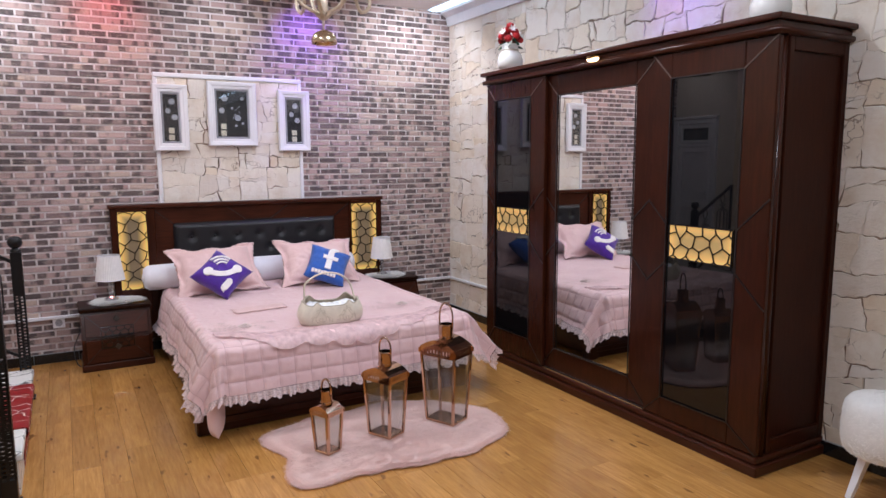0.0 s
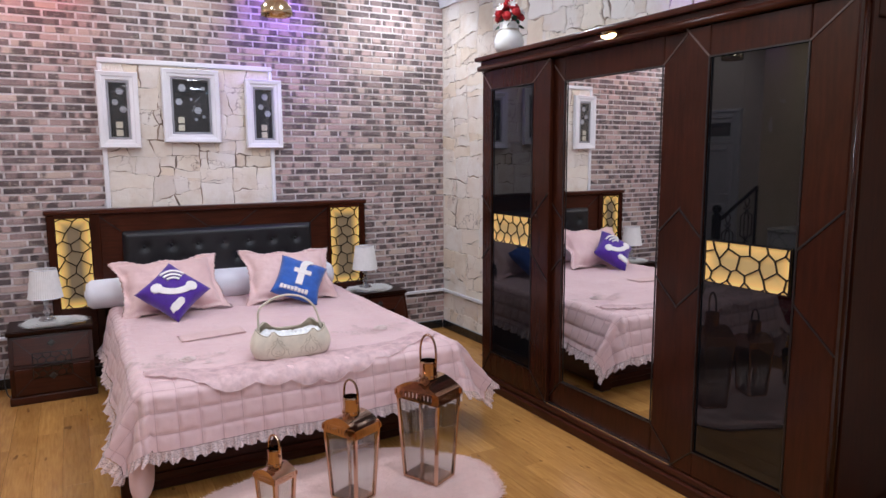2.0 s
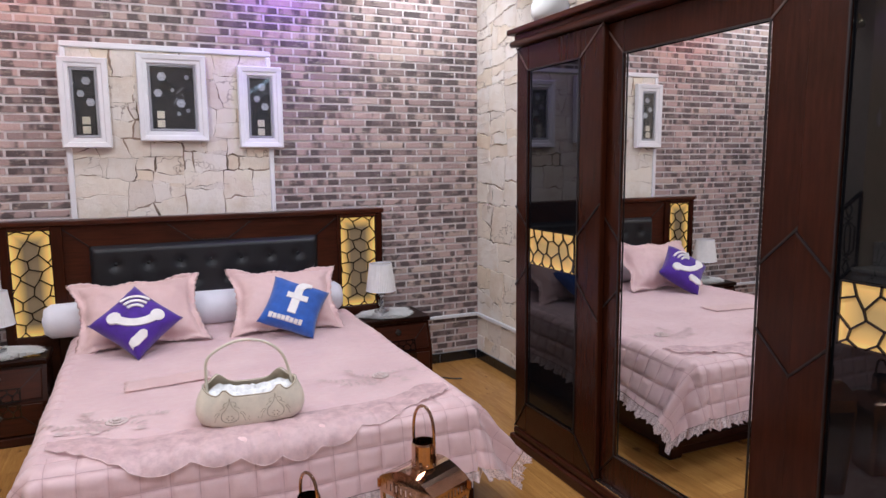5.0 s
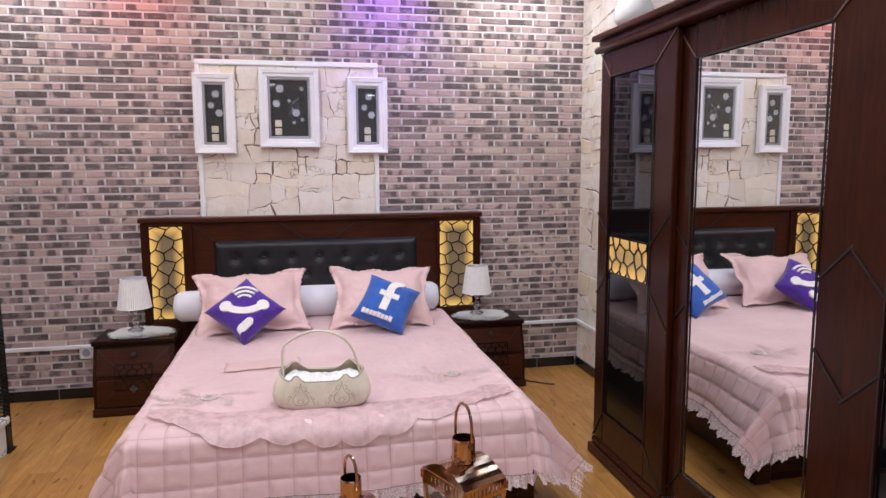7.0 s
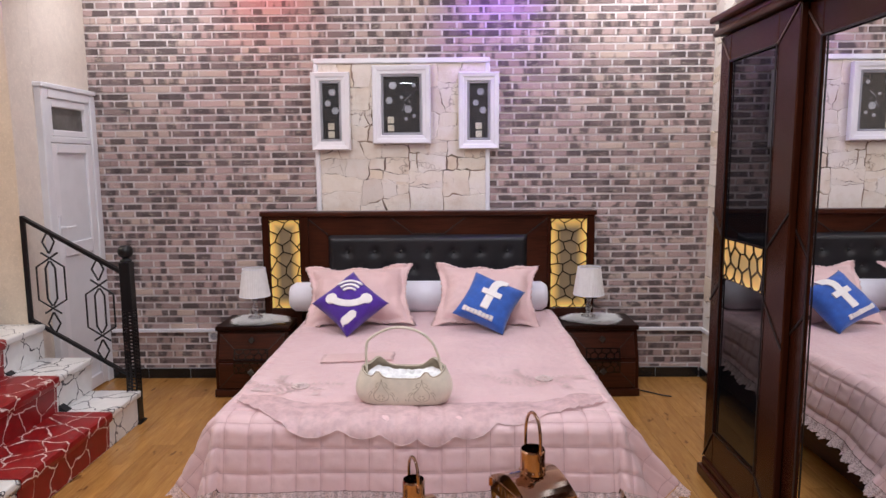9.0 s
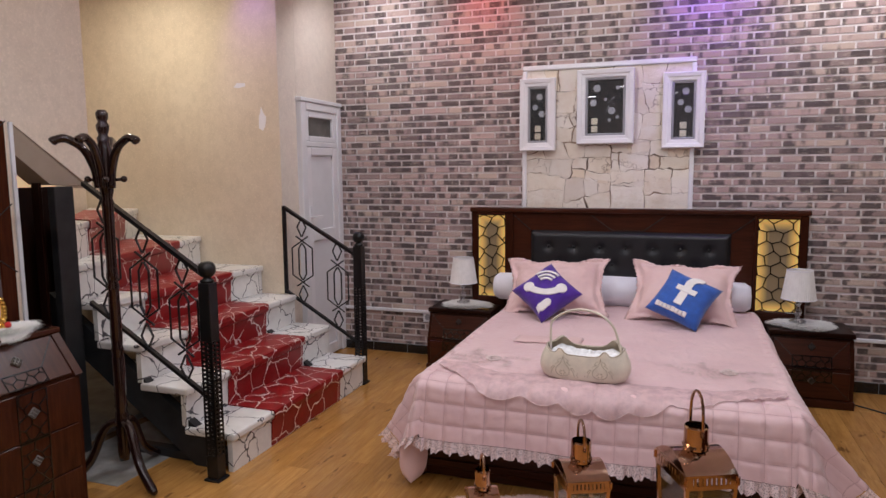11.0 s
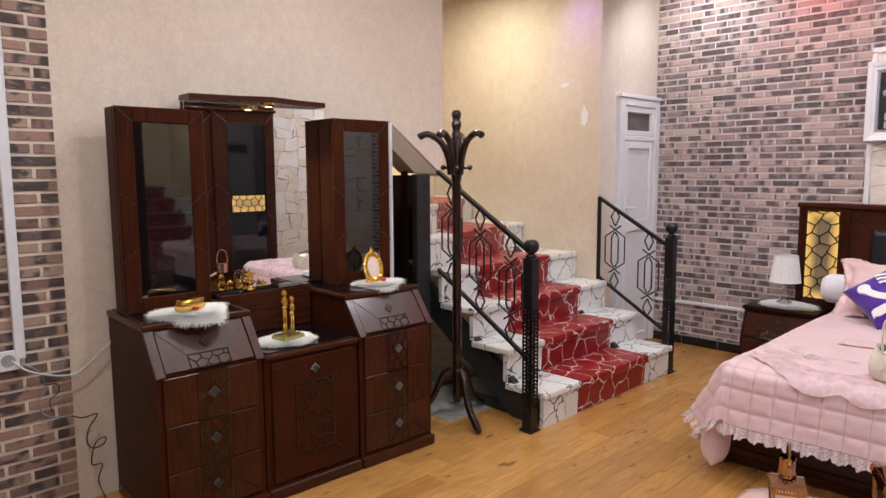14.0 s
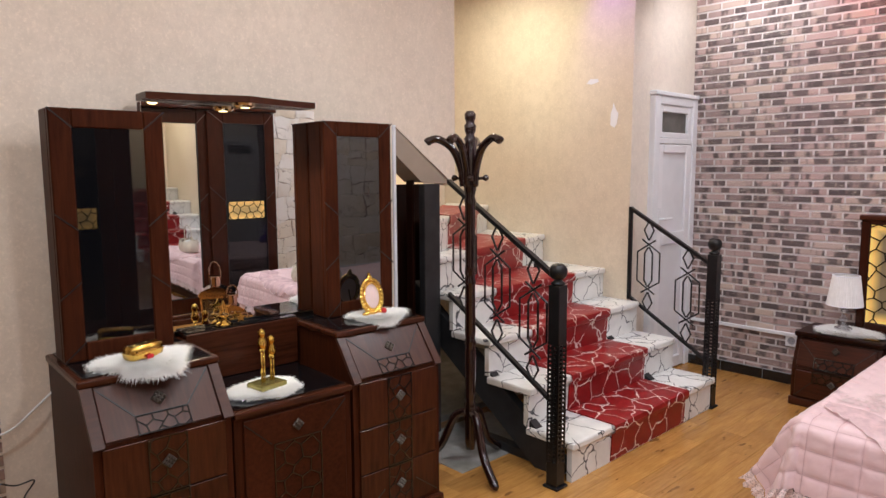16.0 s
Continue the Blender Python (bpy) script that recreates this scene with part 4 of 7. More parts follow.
def bedspread():
    """A quilted throw over the bed: flat top, hanging sides and foot, stitched squares on the border."""
    s = thing("bedspread", pose(BED_X, 4.7, 0.5), "pink satin quilted bedspread with lace ruffle and flower applique", "bedspread")
    half, foot, head = 0.790, 3.765, 5.74
    drop = 0.30
    top = 0.538
    step = 0.096 / 12
    rnd = random.Random(4)

    def surface(u, v):
        """u: cloth metres across from the middle; v: cloth metres from the head to the foot."""
        length = head - foot
        ou, ov = max(0, abs(u) - half), max(0, v - length)
        x, y, z = min(abs(u), half), head - min(v, length), top
        sag = 0.012 * math.exp(-((u - 0.3) ** 2 + (v - 1.2) ** 2) / 0.2) + 0.006 * noise.noise((u * 3, v * 3, 0.3))
        z -= sag
        rad = 0.06
        down = math.hypot(ou, ov) if ou and ov else ou + ov

        def roll(d):
            if d < rad * 1.57:
                a = d / rad
                return rad * math.sin(a), rad * (1 - math.cos(a))
            rest = d - rad * 1.57
            return rad + rest * 0.20, rad + rest * 0.97
        fold = 0.0
        if ou and ov:
            a = math.atan2(ov, ou)
            o, dn = roll(down * 0.96)
            fold = 0.035 * math.sin(a * 6.0) * min(1, down / 0.3)
            x += (o + fold) * math.cos(a)
            y -= (o + fold) * math.sin(a)
            z -= dn
        elif ou:
            o, dn = roll(ou)
            fold = 0.012 * math.sin(v * 11) * min(1, ou / 0.3)
            x += o + fold
            z -= dn
        elif ov:
            o, dn = roll(ov)
            fold = 0.012 * math.sin(u * 9 + 1) * min(1, ov / 0.3)
            y -= o + fold
            z -= dn
        # stitched squares near the border
        inner = max(abs(u) - (half - 0.02), v - (length - 0.10))
        if inner > 0:
            q = 0.096
            e = min(abs((u / q) % 1 - 0.5), 0.5) * 2
            f = min(abs((v / q) % 1 - 0.5), 0.5) * 2
            puff = 0.0095 * (1 - e ** 4) ** 0.8 * (1 - f ** 4) ** 0.8 * min(1, inner / 0.02) + 0.003 * noise.noise((u * 25, v * 25, 1.0))
        else:
            puff = 0.004 * noise.noise((u * 9, v * 9, 2.0)) + 0.003 * noise.noise((u * 30, v * 30, 5.0))
        if down < 0.05:
            z += puff
        else:
            k = 1 if (ou and not ov) else 0
            l = 1 if (ov and not ou) else 0
            if ou and ov:
                k, l = ou / (ou + ov), ov / (ou + ov)
            x += puff * k
            y -= puff * l
            z += puff * 0.2
        z = max(z, 0.03 + 0.01 * noise.noise((x * 8, y * 8, 0)))
        if ou:
            x += (0.50 if u > 0 else 0.22) * max(0, ou - 0.05) * min(1, v / 2.1) ** 4
        return Vector((SPREAD_X + math.copysign(x, u), y, z))
    length = head - foot
    reach = int((half + drop) / step)
    us = [step * i for i in range(-reach, reach + 1)]
    vs = [step * j for j in range(int((length + drop + 0.01) / step) + 1)]
    bm, g = bmesh.new(), {}
    for i, u in enumerate(us):
        for j, v in enumerate(vs):
            g[i, j] = bm.verts.new(surface(u, v))
    for i in range(len(us) - 1):
        for j in range(len(vs) - 1):
            bm.faces.new((g[i, j], g[i + 1, j], g[i + 1, j + 1], g[i, j + 1]))
    quilt = part("quilt", bm, PINK, s, smooth=True)
    # stitching threads along the squares of the border; darker pink adds crease shade
    bm, q = bmesh.new(), 0.096

    def thread(line, along_u):
        last = None
        for u, v in line:
            if max(abs(u) - (half - 0.02), v - (length - 0.10)) < 0.004:
                last = None
                continue
            lift = Vector((math.copysign(1.0, u) if abs(u) > half + 0.05 else 0, -1.0 if v > length + 0.05 else 0, 0.8)).normalized() * 0.0022
            w = 0.0016
            pair = [surface(u + (0 if along_u else k * w), v + (k * w if along_u else 0)) + lift for k in (-1, 1)]
            pair = [bm.verts.new(p) for p in pair]
            if last:
                bm.faces.new((last[0], last[1], pair[1], pair[0]))
            last = pair
    n = int((half + drop) / q)
    for k in range(-n, n + 1):
        thread([(k * q, step * j) for j in range(len(vs))], False)
    for k in range(1, int((length + drop) / q) + 1):
        thread([(u, k * q) for u in us], True)
    part("stitching", bm, STITCH, quilt, "dusky pink quilting stitches")
    # ruffle along the hem
    umax, vmax = us[-1], vs[-1]
    hem = [(us[0], vmax * k / 520) for k in range(520)] + [(us[0] + (us[-1] - us[0]) * k / 640, vmax) for k in range(640)] + [(us[-1], vmax * (1 - k / 520)) for k in range(521)]
    bm, rows = bmesh.new(), []
    for k, (u, v) in enumerate(hem):
        p = surface(u, v)
        inn = surface(u * 0.985 if abs(u) > half else u, v - 0.02 if v >= vmax - 1e-6 else v)
        d = (p - inn)
        d = d.normalized() if d.length > 1e-6 else Vector((0, 0, -1))
        out = Vector((math.copysign(1, u) if abs(u) > half else 0, -1 if v > length else 0, 0))
        out = out.normalized() if out.length else Vector((0, -1, 0))
        w = math.sin(k * 0.62 + 2.4 * math.sin(k * 0.07)) + 0.7 * math.sin(k * 0.21 + 1) + 0.35 * math.sin(k * 1.13)
        a = p + out * 0.004
        b = p + d * 0.03 + out * (0.006 + 0.006 * w)
        c = p + d * (0.048 + 0.008 * math.sin(k * 0.31) + 0.003 * math.sin(k * 0.9 + 1)) + out * (0.010 + 0.009 * w)
        for q in (a, b, c):
            q.z = max(q.z, 0.012)
        rows.append([bm.verts.new(q) for q in (a, b, c)])
    for r, t in zip(rows, rows[1:]):
        for k in range(2):
            bm.faces.new((r[k], r[k + 1], t[k + 1], t[k]))
    part("ruffle", bm, PINK_LACE, s, "pale lace ruffle along the hem", smooth=True)
    # thin organza overlay, gathered at the corners, with an uneven scalloped edge
    bm, pair, edge = bmesh.new(), [], []
    for k in range(0, 209):
        u = -0.78 + 0.0075 * k
        phase = u * 17.0 + 0.9 * math.sin(u * 5.3)
        sc = abs(math.sin(phase))
        corner = math.exp(-((abs(u) - 0.70) ** 2) / 0.015)
        wid = (0.19 + 0.03 * sc + 0.02 * math.sin(u * 9 + 0.5) + 0.075 * math.exp(-((u + 0.1) / 0.4) ** 2) - 0.03 * corner) * min(1, max(0.03, (0.80 - abs(u)) / 0.10)) ** 0.5
        line = []
        for f in (0.0, 0.08, 0.2, 0.35, 0.5, 0.65, 0.8, 0.9, 1.0):
            v = 1.80 - 0.10 * corner + wid * f
            over = min(1, max(0, (v - length + 0.05) / 0.10))
            crease = 0.5 + 0.5 * noise.noise((u * 14 + 2 * f, f * 2.5, 7.0)) + 0.35 * noise.noise((u * 40, f * 5, 3.0))
            lift = 0.004 + (0.010 + 0.012 * corner) * max(0, crease) * min(1, f * 4)
            q = surface(u, v) + Vector((0, -(lift + 0.004) * over, lift * (1 - over) - (0.006 if f == 0 else 0)))
            line.append(bm.verts.new(q))
        pair.append(line)
        edge.append(line[-1].co.copy())
    for r, t in zip(pair, pair[1:]):
        for k in range(8):
            bm.faces.new((r[k], r[k + 1], t[k + 1], t[k]))
    over = part("scalloped_overlay", bm, ORGANZA, s, "sheer gathered scalloped overlay", smooth=True)
    part("corded_edge", tube(edge, 0.0016, 5), PINK_CORD, over, smooth=True)
    # tail of lining that hangs below the foot corner
    bm, g = bmesh.new(), {}
    for i in range(9):
        for j in range(11):
            a, b = i / 8 * 2 - 1, j / 10
            w = 0.075 * math.sqrt(max(0.02, 1 - max(0, b - 0.45) ** 2 / 0.31))
            g[i, j] = bm.verts.new((SPREAD_X - half - 0.045 + a * w * 0.75, foot - 0.055 + a * w * 0.55 - 0.03 * (1 - a * a) - 0.02 * b, 0.24 - 0.20 * b))
    for i in range(8):
        for j in range(10):
            bm.faces.new((g[i, j], g[i + 1, j], g[i + 1, j + 1], g[i, j + 1]))
    part("lining_tail", bm, PINK_SOFT, s, "plain pink lining tail", smooth=True)
    # appliqued sprays: a ribbon rosette and flat stitched stems, leaves and blossoms
    for fx, fy, way in ((-0.56, 1.60, -1), (0.57, 1.50, -1)):
        c = surface(fx, fy)
        bm = bmesh.new()
        for ring, (r, n) in enumerate(((0.006, 4), (0.019, 6), (0.032, 9))):
            for k in range(n):
                a = 2 * math.pi * (k + 0.5 * ring) / n
                q = c + Vector((r * math.cos(a), r * math.sin(a), 0.014 - 0.004 * ring))
                bmesh.ops.create_uvsphere(bm, u_segments=8, v_segments=5, radius=0.017, matrix=Matrix.Translation(q) @ Euler((0, -0.6 + 0.25 * ring, a)).to_matrix().to_4x4() @ Matrix.Diagonal((0.7, 1.0, 0.24, 1)))
        part("rosette", bm, PINK_FLOWER, s, "gathered ribbon rosette", smooth=True)
        for k, (turn, far) in enumerate(((0.1, 0.26), (0.75, 0.17), (-0.6, 0.20), (2.6, 0.13), (-2.5, 0.15), (1.5, 0.11))):
            bm = bmesh.new()

            def petal(u, v, a, l, w):
                pts = [(0, 0), (0.35 * l, 0.5 * w), (0.75 * l, 0.4 * w), (l, 0), (0.75 * l, -0.4 * w), (0.35 * l, -0.5 * w)]
                bm.faces.new([bm.verts.new(surface(u + px * math.cos(a) - py * math.sin(a), v + px * math.sin(a) + py * math.cos(a)) + Vector((0, 0, 0.0035))) for px, py in pts])
            a0 = turn if way > 0 else math.pi - turn
            n = int(far / 0.028)
            stem = [(fx + (0.03 + far * j / n) * math.cos(a0 + 0.45 * (j / n) ** 2), fy + (0.03 + far * j / n) * math.sin(a0 + 0.45 * (j / n) ** 2) * 0.75) for j in range(n + 1)]
            for (u0, v0), (u1, v1) in zip(stem, stem[1:]):
                a = math.atan2(v1 - v0, u1 - u0)
                petal(u0, v0, a, 0.026, 0.004)
                for sd in (-1, 1):
                    petal(u1, v1, a + sd * (0.8 + 0.3 * rnd.random()), 0.024 + 0.012 * rnd.random(), 0.011)
            u1, v1 = stem[-1]
            for j in range(6):
                petal(u1, v1, j * math.pi / 3 + k, 0.022, 0.016)
            part("embroidered_spray", bm, SPRAY, s, "grey-pink embroidered flower spray")


bedspread()
bm = bmesh.new()
g = {}
for i in range(19):
    for j in range(12):
        g[i, j] = bm.verts.new((1.04 + 0.37 * i / 18 + 0.004 * math.sin(j), 4.49 + 0.15 * j / 11 + 0.05 * i / 18, 0.5455 + 0.0015 * math.sin(i * 1.3) + 0.0008 * math.sin(j * 2.1)))
for i in range(18):
    for j in range(11):
        bm.faces.new((g[i, j], g[i + 1, j], g[i + 1, j + 1], g[i, j + 1]))
bm.normal_update()
bmesh.ops.solidify(bm, geom=bm.faces[:], thickness=0.004)
whole("folded_napkin", bm, PINK_SOFT, "folded pink lace napkin lying on the bedspread", "napkin", smooth=True)


# ---- pillows, bolster, cushions ----
def pillow_mesh(w, h, thick, flange=0.0, pinch=0.12, n=28, seed=0, rumple=0.006):
    bm = bmesh.new()
    rows = {}
    for side in (1, -1):
        for i in range(n + 1):
            for j in range(n + 1):
                a, b = 2 * i / n - 1, 2 * j / n - 1
                x, y = a * w / 2, b * h / 2
                x *= 1 - pinch * (1 - abs(b) ** 2) * abs(a)
                y *= 1 - pinch * (1 - abs(a) ** 2) * abs(b)
                inner = 1 - flange
                if flange:
                    # frilled edge
                    ea, eb = max(0, abs(a) - inner) / flange, max(0, abs(b) - inner) / flange
                    x += math.copysign(0.009 * ea * math.sin(21 * b + seed), a)
                    y += math.copysign(0.009 * eb * math.sin(27 * a + seed), b)
                ca, cb = min(1, abs(a) / inner), min(1, abs(b) / inner)
                t = thick / 2 * max(0, (1 - ca ** 3) * (1 - cb ** 3)) ** 0.5
                t += rumple * noise.noise((x * 12 + seed, y * 12, side)) + rumple * 0.5 * noise.noise((x * 30 + seed, y * 30, side))
                edge = abs(a) > 0.999 or abs(b) > 0.999
                t = 0 if edge else t
                if edge and side == -1:
                    rows[side, i, j] = rows[1, i, j]
                    continue
                rows[side, i, j] = bm.verts.new((x, y, side * (t + 0.003) + (1.3 * rumple * math.sin(9 * a + 7 * b + seed) if max(abs(a), abs(b)) > 1 - flange else 0)))
        for i in range(n):
            for j in range(n):
                bm.faces.new((rows[side, i, j], rows[side, i + 1, j], rows[side, i + 1, j + 1], rows[side, i, j + 1]))
    return bm


def sham(x, yaw, roll, wide=0.72):
    t = thing("pillow", pose(x, 5.44, 0.705, 45, 0, 0) @ pose(0, 0, 0, 0, yaw, roll), "pink pillow with flanged edge leaning on the bolster", "pillow", "pink pillows")
    part("cover", pillow_mesh(wide, 0.49, 0.17, 0.12, 0.17, 48, x, 0.012), PINK_SOFT, t, smooth=True, world=False)


sham(1.115, 2, 4)
sham(1.94, -2, -3, 0.69)
bl = thing("bolster", pose(1.487, 5.745, 0.635), "white cotton bolster pillow lying along the headboard", "pillow")
prof = [(0.03, -0.89), (0.075, -0.885), (0.10, -0.85), (0.104, -0.6), (0.108, 0), (0.104, 0.6), (0.10, 0.85), (0.075, 0.885), (0.03, 0.89)]
part("roll", lathe(prof, 28, pose(0, 0, 0, 0, 90, 0)), WHITE_CLOTH, bl, world=False, smooth=True)
part("end_button", lathe([(0.035, 0), (0.03, 0.008), (0.01, 0.012)], 14, pose(-0.887, 0, 0, 0, -90, 0)), WHITE_CLOTH, bl, world=False, smooth=True)


def cover_height(x, y, size, thick, turn):
    """Height of a cushion's face over its middle plane."""
    a = radians(-turn)
    u, v = x * math.cos(a) - y * math.sin(a), x * math.sin(a) + y * math.cos(a)
    ca, cb = min(1, abs(2 * u / size)), min(1, abs(2 * v / size))
    return thick / 2 * ((1 - ca ** 3) * (1 - cb ** 3)) ** 0.5 + 0.003


def flat(points, size, turn):
    """A felt piece that lies on a cushion's rounded face."""
    bm = bmesh.new()
    n = len(points)
    hi = [bm.verts.new((x, y, cover_height(x, y, size, 0.15, turn) + 0.008)) for x, y in points]
    lo = [bm.verts.new((v.co.x, v.co.y, v.co.z - 0.014)) for v in hi]
    f = bm.faces.new(hi)
    for k in range(n):
        bm.faces.new((lo[k], lo[(k + 1) % n], hi[(k + 1) % n], hi[k]))
    bmesh.ops.triangulate(bm, faces=[f])
    return bm


def arc_band(cx, cy, r0, r1, a0, a1, n=14):
    pts = [(cx + r1 * math.cos(radians(a0 + (a1 - a0) * k / n)), cy + r1 * math.sin(radians(a0 + (a1 - a0) * k / n))) for k in range(n + 1)]
    return pts + [(cx + r0 * math.cos(radians(a1 - (a1 - a0) * k / n)), cy + r0 * math.sin(radians(a1 - (a1 - a0) * k / n))) for k in range(n + 1)]


def cushion(name, m, size, mat, label, shapes, turn):
    t = thing(name, m, label, "cushion")
    bm = pillow_mesh(size, size, 0.15, 0.0, 0.10, seed=size)
    bm.transform(pose(0, 0, 0, 0, 0, turn))
    part("cover", bm, mat, t, smooth=True, world=False)
    for nm, pts, z in shapes:
        part(nm, flat(pts, size, turn), FELT, t, "white felt emblem piece", world=False)


handset = arc_band(0, 0.165, 0.165, 0.215, 215, 325, 16)
lobe = lambda cx, cy, a: [(cx + 0.036 * math.cos(t / 12 * 2 * math.pi) * 1.0, cy + 0.034 * math.sin(t / 12 * 2 * math.pi)) for t in range(12)]
cushion("purple_cushion", pose(1.097, 5.19, 0.702, 46, 0, 0), 0.335, PURPLE, "purple diamond-set cushion with white handset emblem", [
    ("emblem", arc_band(0, 0.112, 0.138, 0.180, 226, 314, 16), 0.084),
    ("emblem", lobe(-0.106, -0.007, 0), 0.080),
    ("emblem", lobe(0.106, -0.007, 0), 0.080),
    ("emblem", arc_band(0, 0.008, 0.104, 0.120, 50, 130), 0.080),
    ("emblem", arc_band(0, 0.008, 0.074, 0.089, 48, 132), 0.082),
    ("emblem", arc_band(0, 0.008, 0.046, 0.060, 45, 135), 0.085),
    ("emblem", [(-0.040, -0.155), (-0.022, -0.188), (-0.016, -0.176), (0.006, -0.170), (0.050, -0.126), (0.052, -0.102), (0.036, -0.092), (0.018, -0.096), (-0.030, -0.138)], 0.066),
], 45)
f_tilt = -27
cushion("blue_cushion", pose(1.945, 5.205, 0.700, 47, 0, 0) @ pose(0, 0, 0, 0, 0, f_tilt), 0.338, BLUE, "blue square cushion with white emblem and lettering bar", [
    ("emblem", [(-0.024, -0.088), (0.024, -0.088), (0.024, 0.078), (-0.024, 0.078)], 0.086),
    ("emblem", [(-0.058, 0.006), (0.066, 0.006), (0.066, 0.042), (-0.058, 0.042)], 0.0865),
    ("emblem", arc_band(0.062, 0.076, 0.038, 0.086, 90, 180, 8), 0.087),
    *[("lettering_bar", [(x0, -0.137), (x0 + 0.021, -0.137), (x0 + 0.021, h - 0.022), (x0, h - 0.022)], 0.072) for x0, h in ((-0.118, -0.090), (-0.093, -0.094), (-0.068, -0.094), (-0.043, -0.094), (-0.018, -0.090), (0.007, -0.094), (0.032, -0.094), (0.057, -0.090))],
], 0)


# ---- handbag on the bed ----
def handbag():
    t = thing("handbag", pose(1.512, 3.950, 0.548, 0, 0, -4), "cream embossed leather handbag with a tall loop handle", "handbag")
    half, deep = 0.205, 0.095

    def rim(a):
        """Height of the mouth: two peaks in front, two taller humps behind, low in the middle."""
        x = math.cos(a)
        if math.sin(a) < 0:
            return 0.116 + 0.028 * math.exp(-((abs(x) - 0.46) ** 2) / 0.012) + 0.030 * abs(x) ** 6
        return 0.124 + 0.040 * math.exp(-((abs(x) - 0.60) ** 2) / 0.05) + 0.018 * abs(x) ** 6

    def wall(a, f, inset=0.0):
        swell = 0.90 + 0.13 * math.sin(math.pi * f ** 0.8) - 0.03 * f
        c, d = math.cos(a), math.sin(a)
        x = (half * swell - inset) * math.copysign(abs(c) ** 0.72, c)
        y = (deep * swell - inset) * math.copysign(abs(d) ** 0.72, d)
        z = rim(a) * f + 0.006 * (1 - f) * noise.noise((c * 3, d * 3, 1))
        dent = 0.004 * noise.noise((x * 16, z * 16, 4 + d))
        return Vector((x * (1 + dent), y * (1 + dent * 6), z))
    bm, n, rings = bmesh.new(), 72, []
    for f in (0.0, 0.04, 0.1, 0.2, 0.35, 0.5, 0.65, 0.8, 0.92, 1.0):
        rings.append([bm.verts.new(wall(2 * math.pi * k / n, f)) for k in range(n)])
    for f in (1.0, 0.9, 0.7, 0.5):
        rings.append([bm.verts.new(wall(2 * math.pi * k / n, f, 0.006)) for k in range(n)])
    for a, b in zip(rings, rings[1:]):
        for k in range(n):
            bm.faces.new((a[k], a[(k + 1) % n], b[(k + 1) % n], b[k]))
    bm.faces.new(rings[0][::-1])
    bm.faces.new(rings[-1])
    part("body", bm, BAG, t, smooth=True, world=False)
    bm, ang = bmesh.new(), [2 * math.pi * k / n for k in range(n)]
    tube([wall(a, 1.0) for a in ang + ang[:1]], 0.0028, 6, bm, True)
    part("piping", bm, BAG_TRIM, t, "taupe piping round the mouth", smooth=True, world=False)
    # back lining humps
    bm, g = bmesh.new(), {}
    for i in range(37):
        for j in range(6):
            a = math.pi * (0.06 + 0.88 * i / 36)
            q = wall(a, 0.72 + 0.28 * j / 5, 0.009)
            g[i, j] = bm.verts.new(q)
    for i in range(36):
        for j in range(5):
            bm.faces.new((g[i, j], g[i + 1, j], g[i + 1, j + 1], g[i, j + 1]))
    part("lining", bm, BAG_TRIM, t, "taupe lining", smooth=True, world=False)
    # crumpled clear wrap that fills the mouth
    bm, g = bmesh.new(), {}
    for i in range(41):
        for j in range(17):
            a, b = i / 40 * 2 - 1, j / 16 * 2 - 1
            k = math.sqrt(max(0.0, 1 - 0.5 * b * b))
            x, y = a * 0.168 * k, b * 0.066 * math.sqrt(max(0.0, 1 - 0.5 * a * a))
            z = 0.088 + 0.026 * abs(a) ** 3 + 0.020 * b + 0.016 * abs(noise.noise((x * 16, y * 30, 2.0))) + 0.005 * noise.noise((x * 60, y * 60, 5.0))
            g[i, j] = bm.verts.new((x, y, z - 0.02 * (b < -0.9) - 0.02 * (abs(a) > 0.96)))
    for i in range(40):
        for j in range(16):
            bm.faces.new((g[i, j], g[i + 1, j], g[i + 1, j + 1], g[i, j + 1]))
    part("wrap", bm, plain("clear_wrap", (0.78, 0.78, 0.78), 0.28, 0, 0.18, 40, 0.5, 22), t, "crumpled clear plastic stuffing", world=False)
    handle = tube(curve_points([(-0.162, 0.0, 0.10), (-0.164, 0.0, 0.18), (-0.160, 0.0, 0.240), (-0.14, 0.0, 0.268), (-0.08, 0.0, 0.302), (-0.01, 0.0, 0.314), (0.07, 0.0, 0.294), (0.13, 0.0, 0.236), (0.165, 0.0, 0.12)], 7), 0.0058, 8)
    part("handle", handle, BAG, t, smooth=True, world=False)
    # embossed ogees, scrolls and dots on the front

    def on_front(x, z):
        a = 1.5 * math.pi + math.asin(max(-1, min(1, x / 0.21)))
        for _ in range(12):
            f = min(1, z / rim(a))
            a += (x - wall(a, f).x) * 3.5
        q = wall(a, min(1, z / rim(a)))
        return q + Vector((0, -0.0006, 0))

    def line(points, r):
        return tube([on_front(x, z) for x, z in curve_points_flat(points)], r, 5)

    def curve_points_flat(points):
        return [(v[0], v[2]) for v in curve_points([(x, 0, z) for x, z in points], 5)]
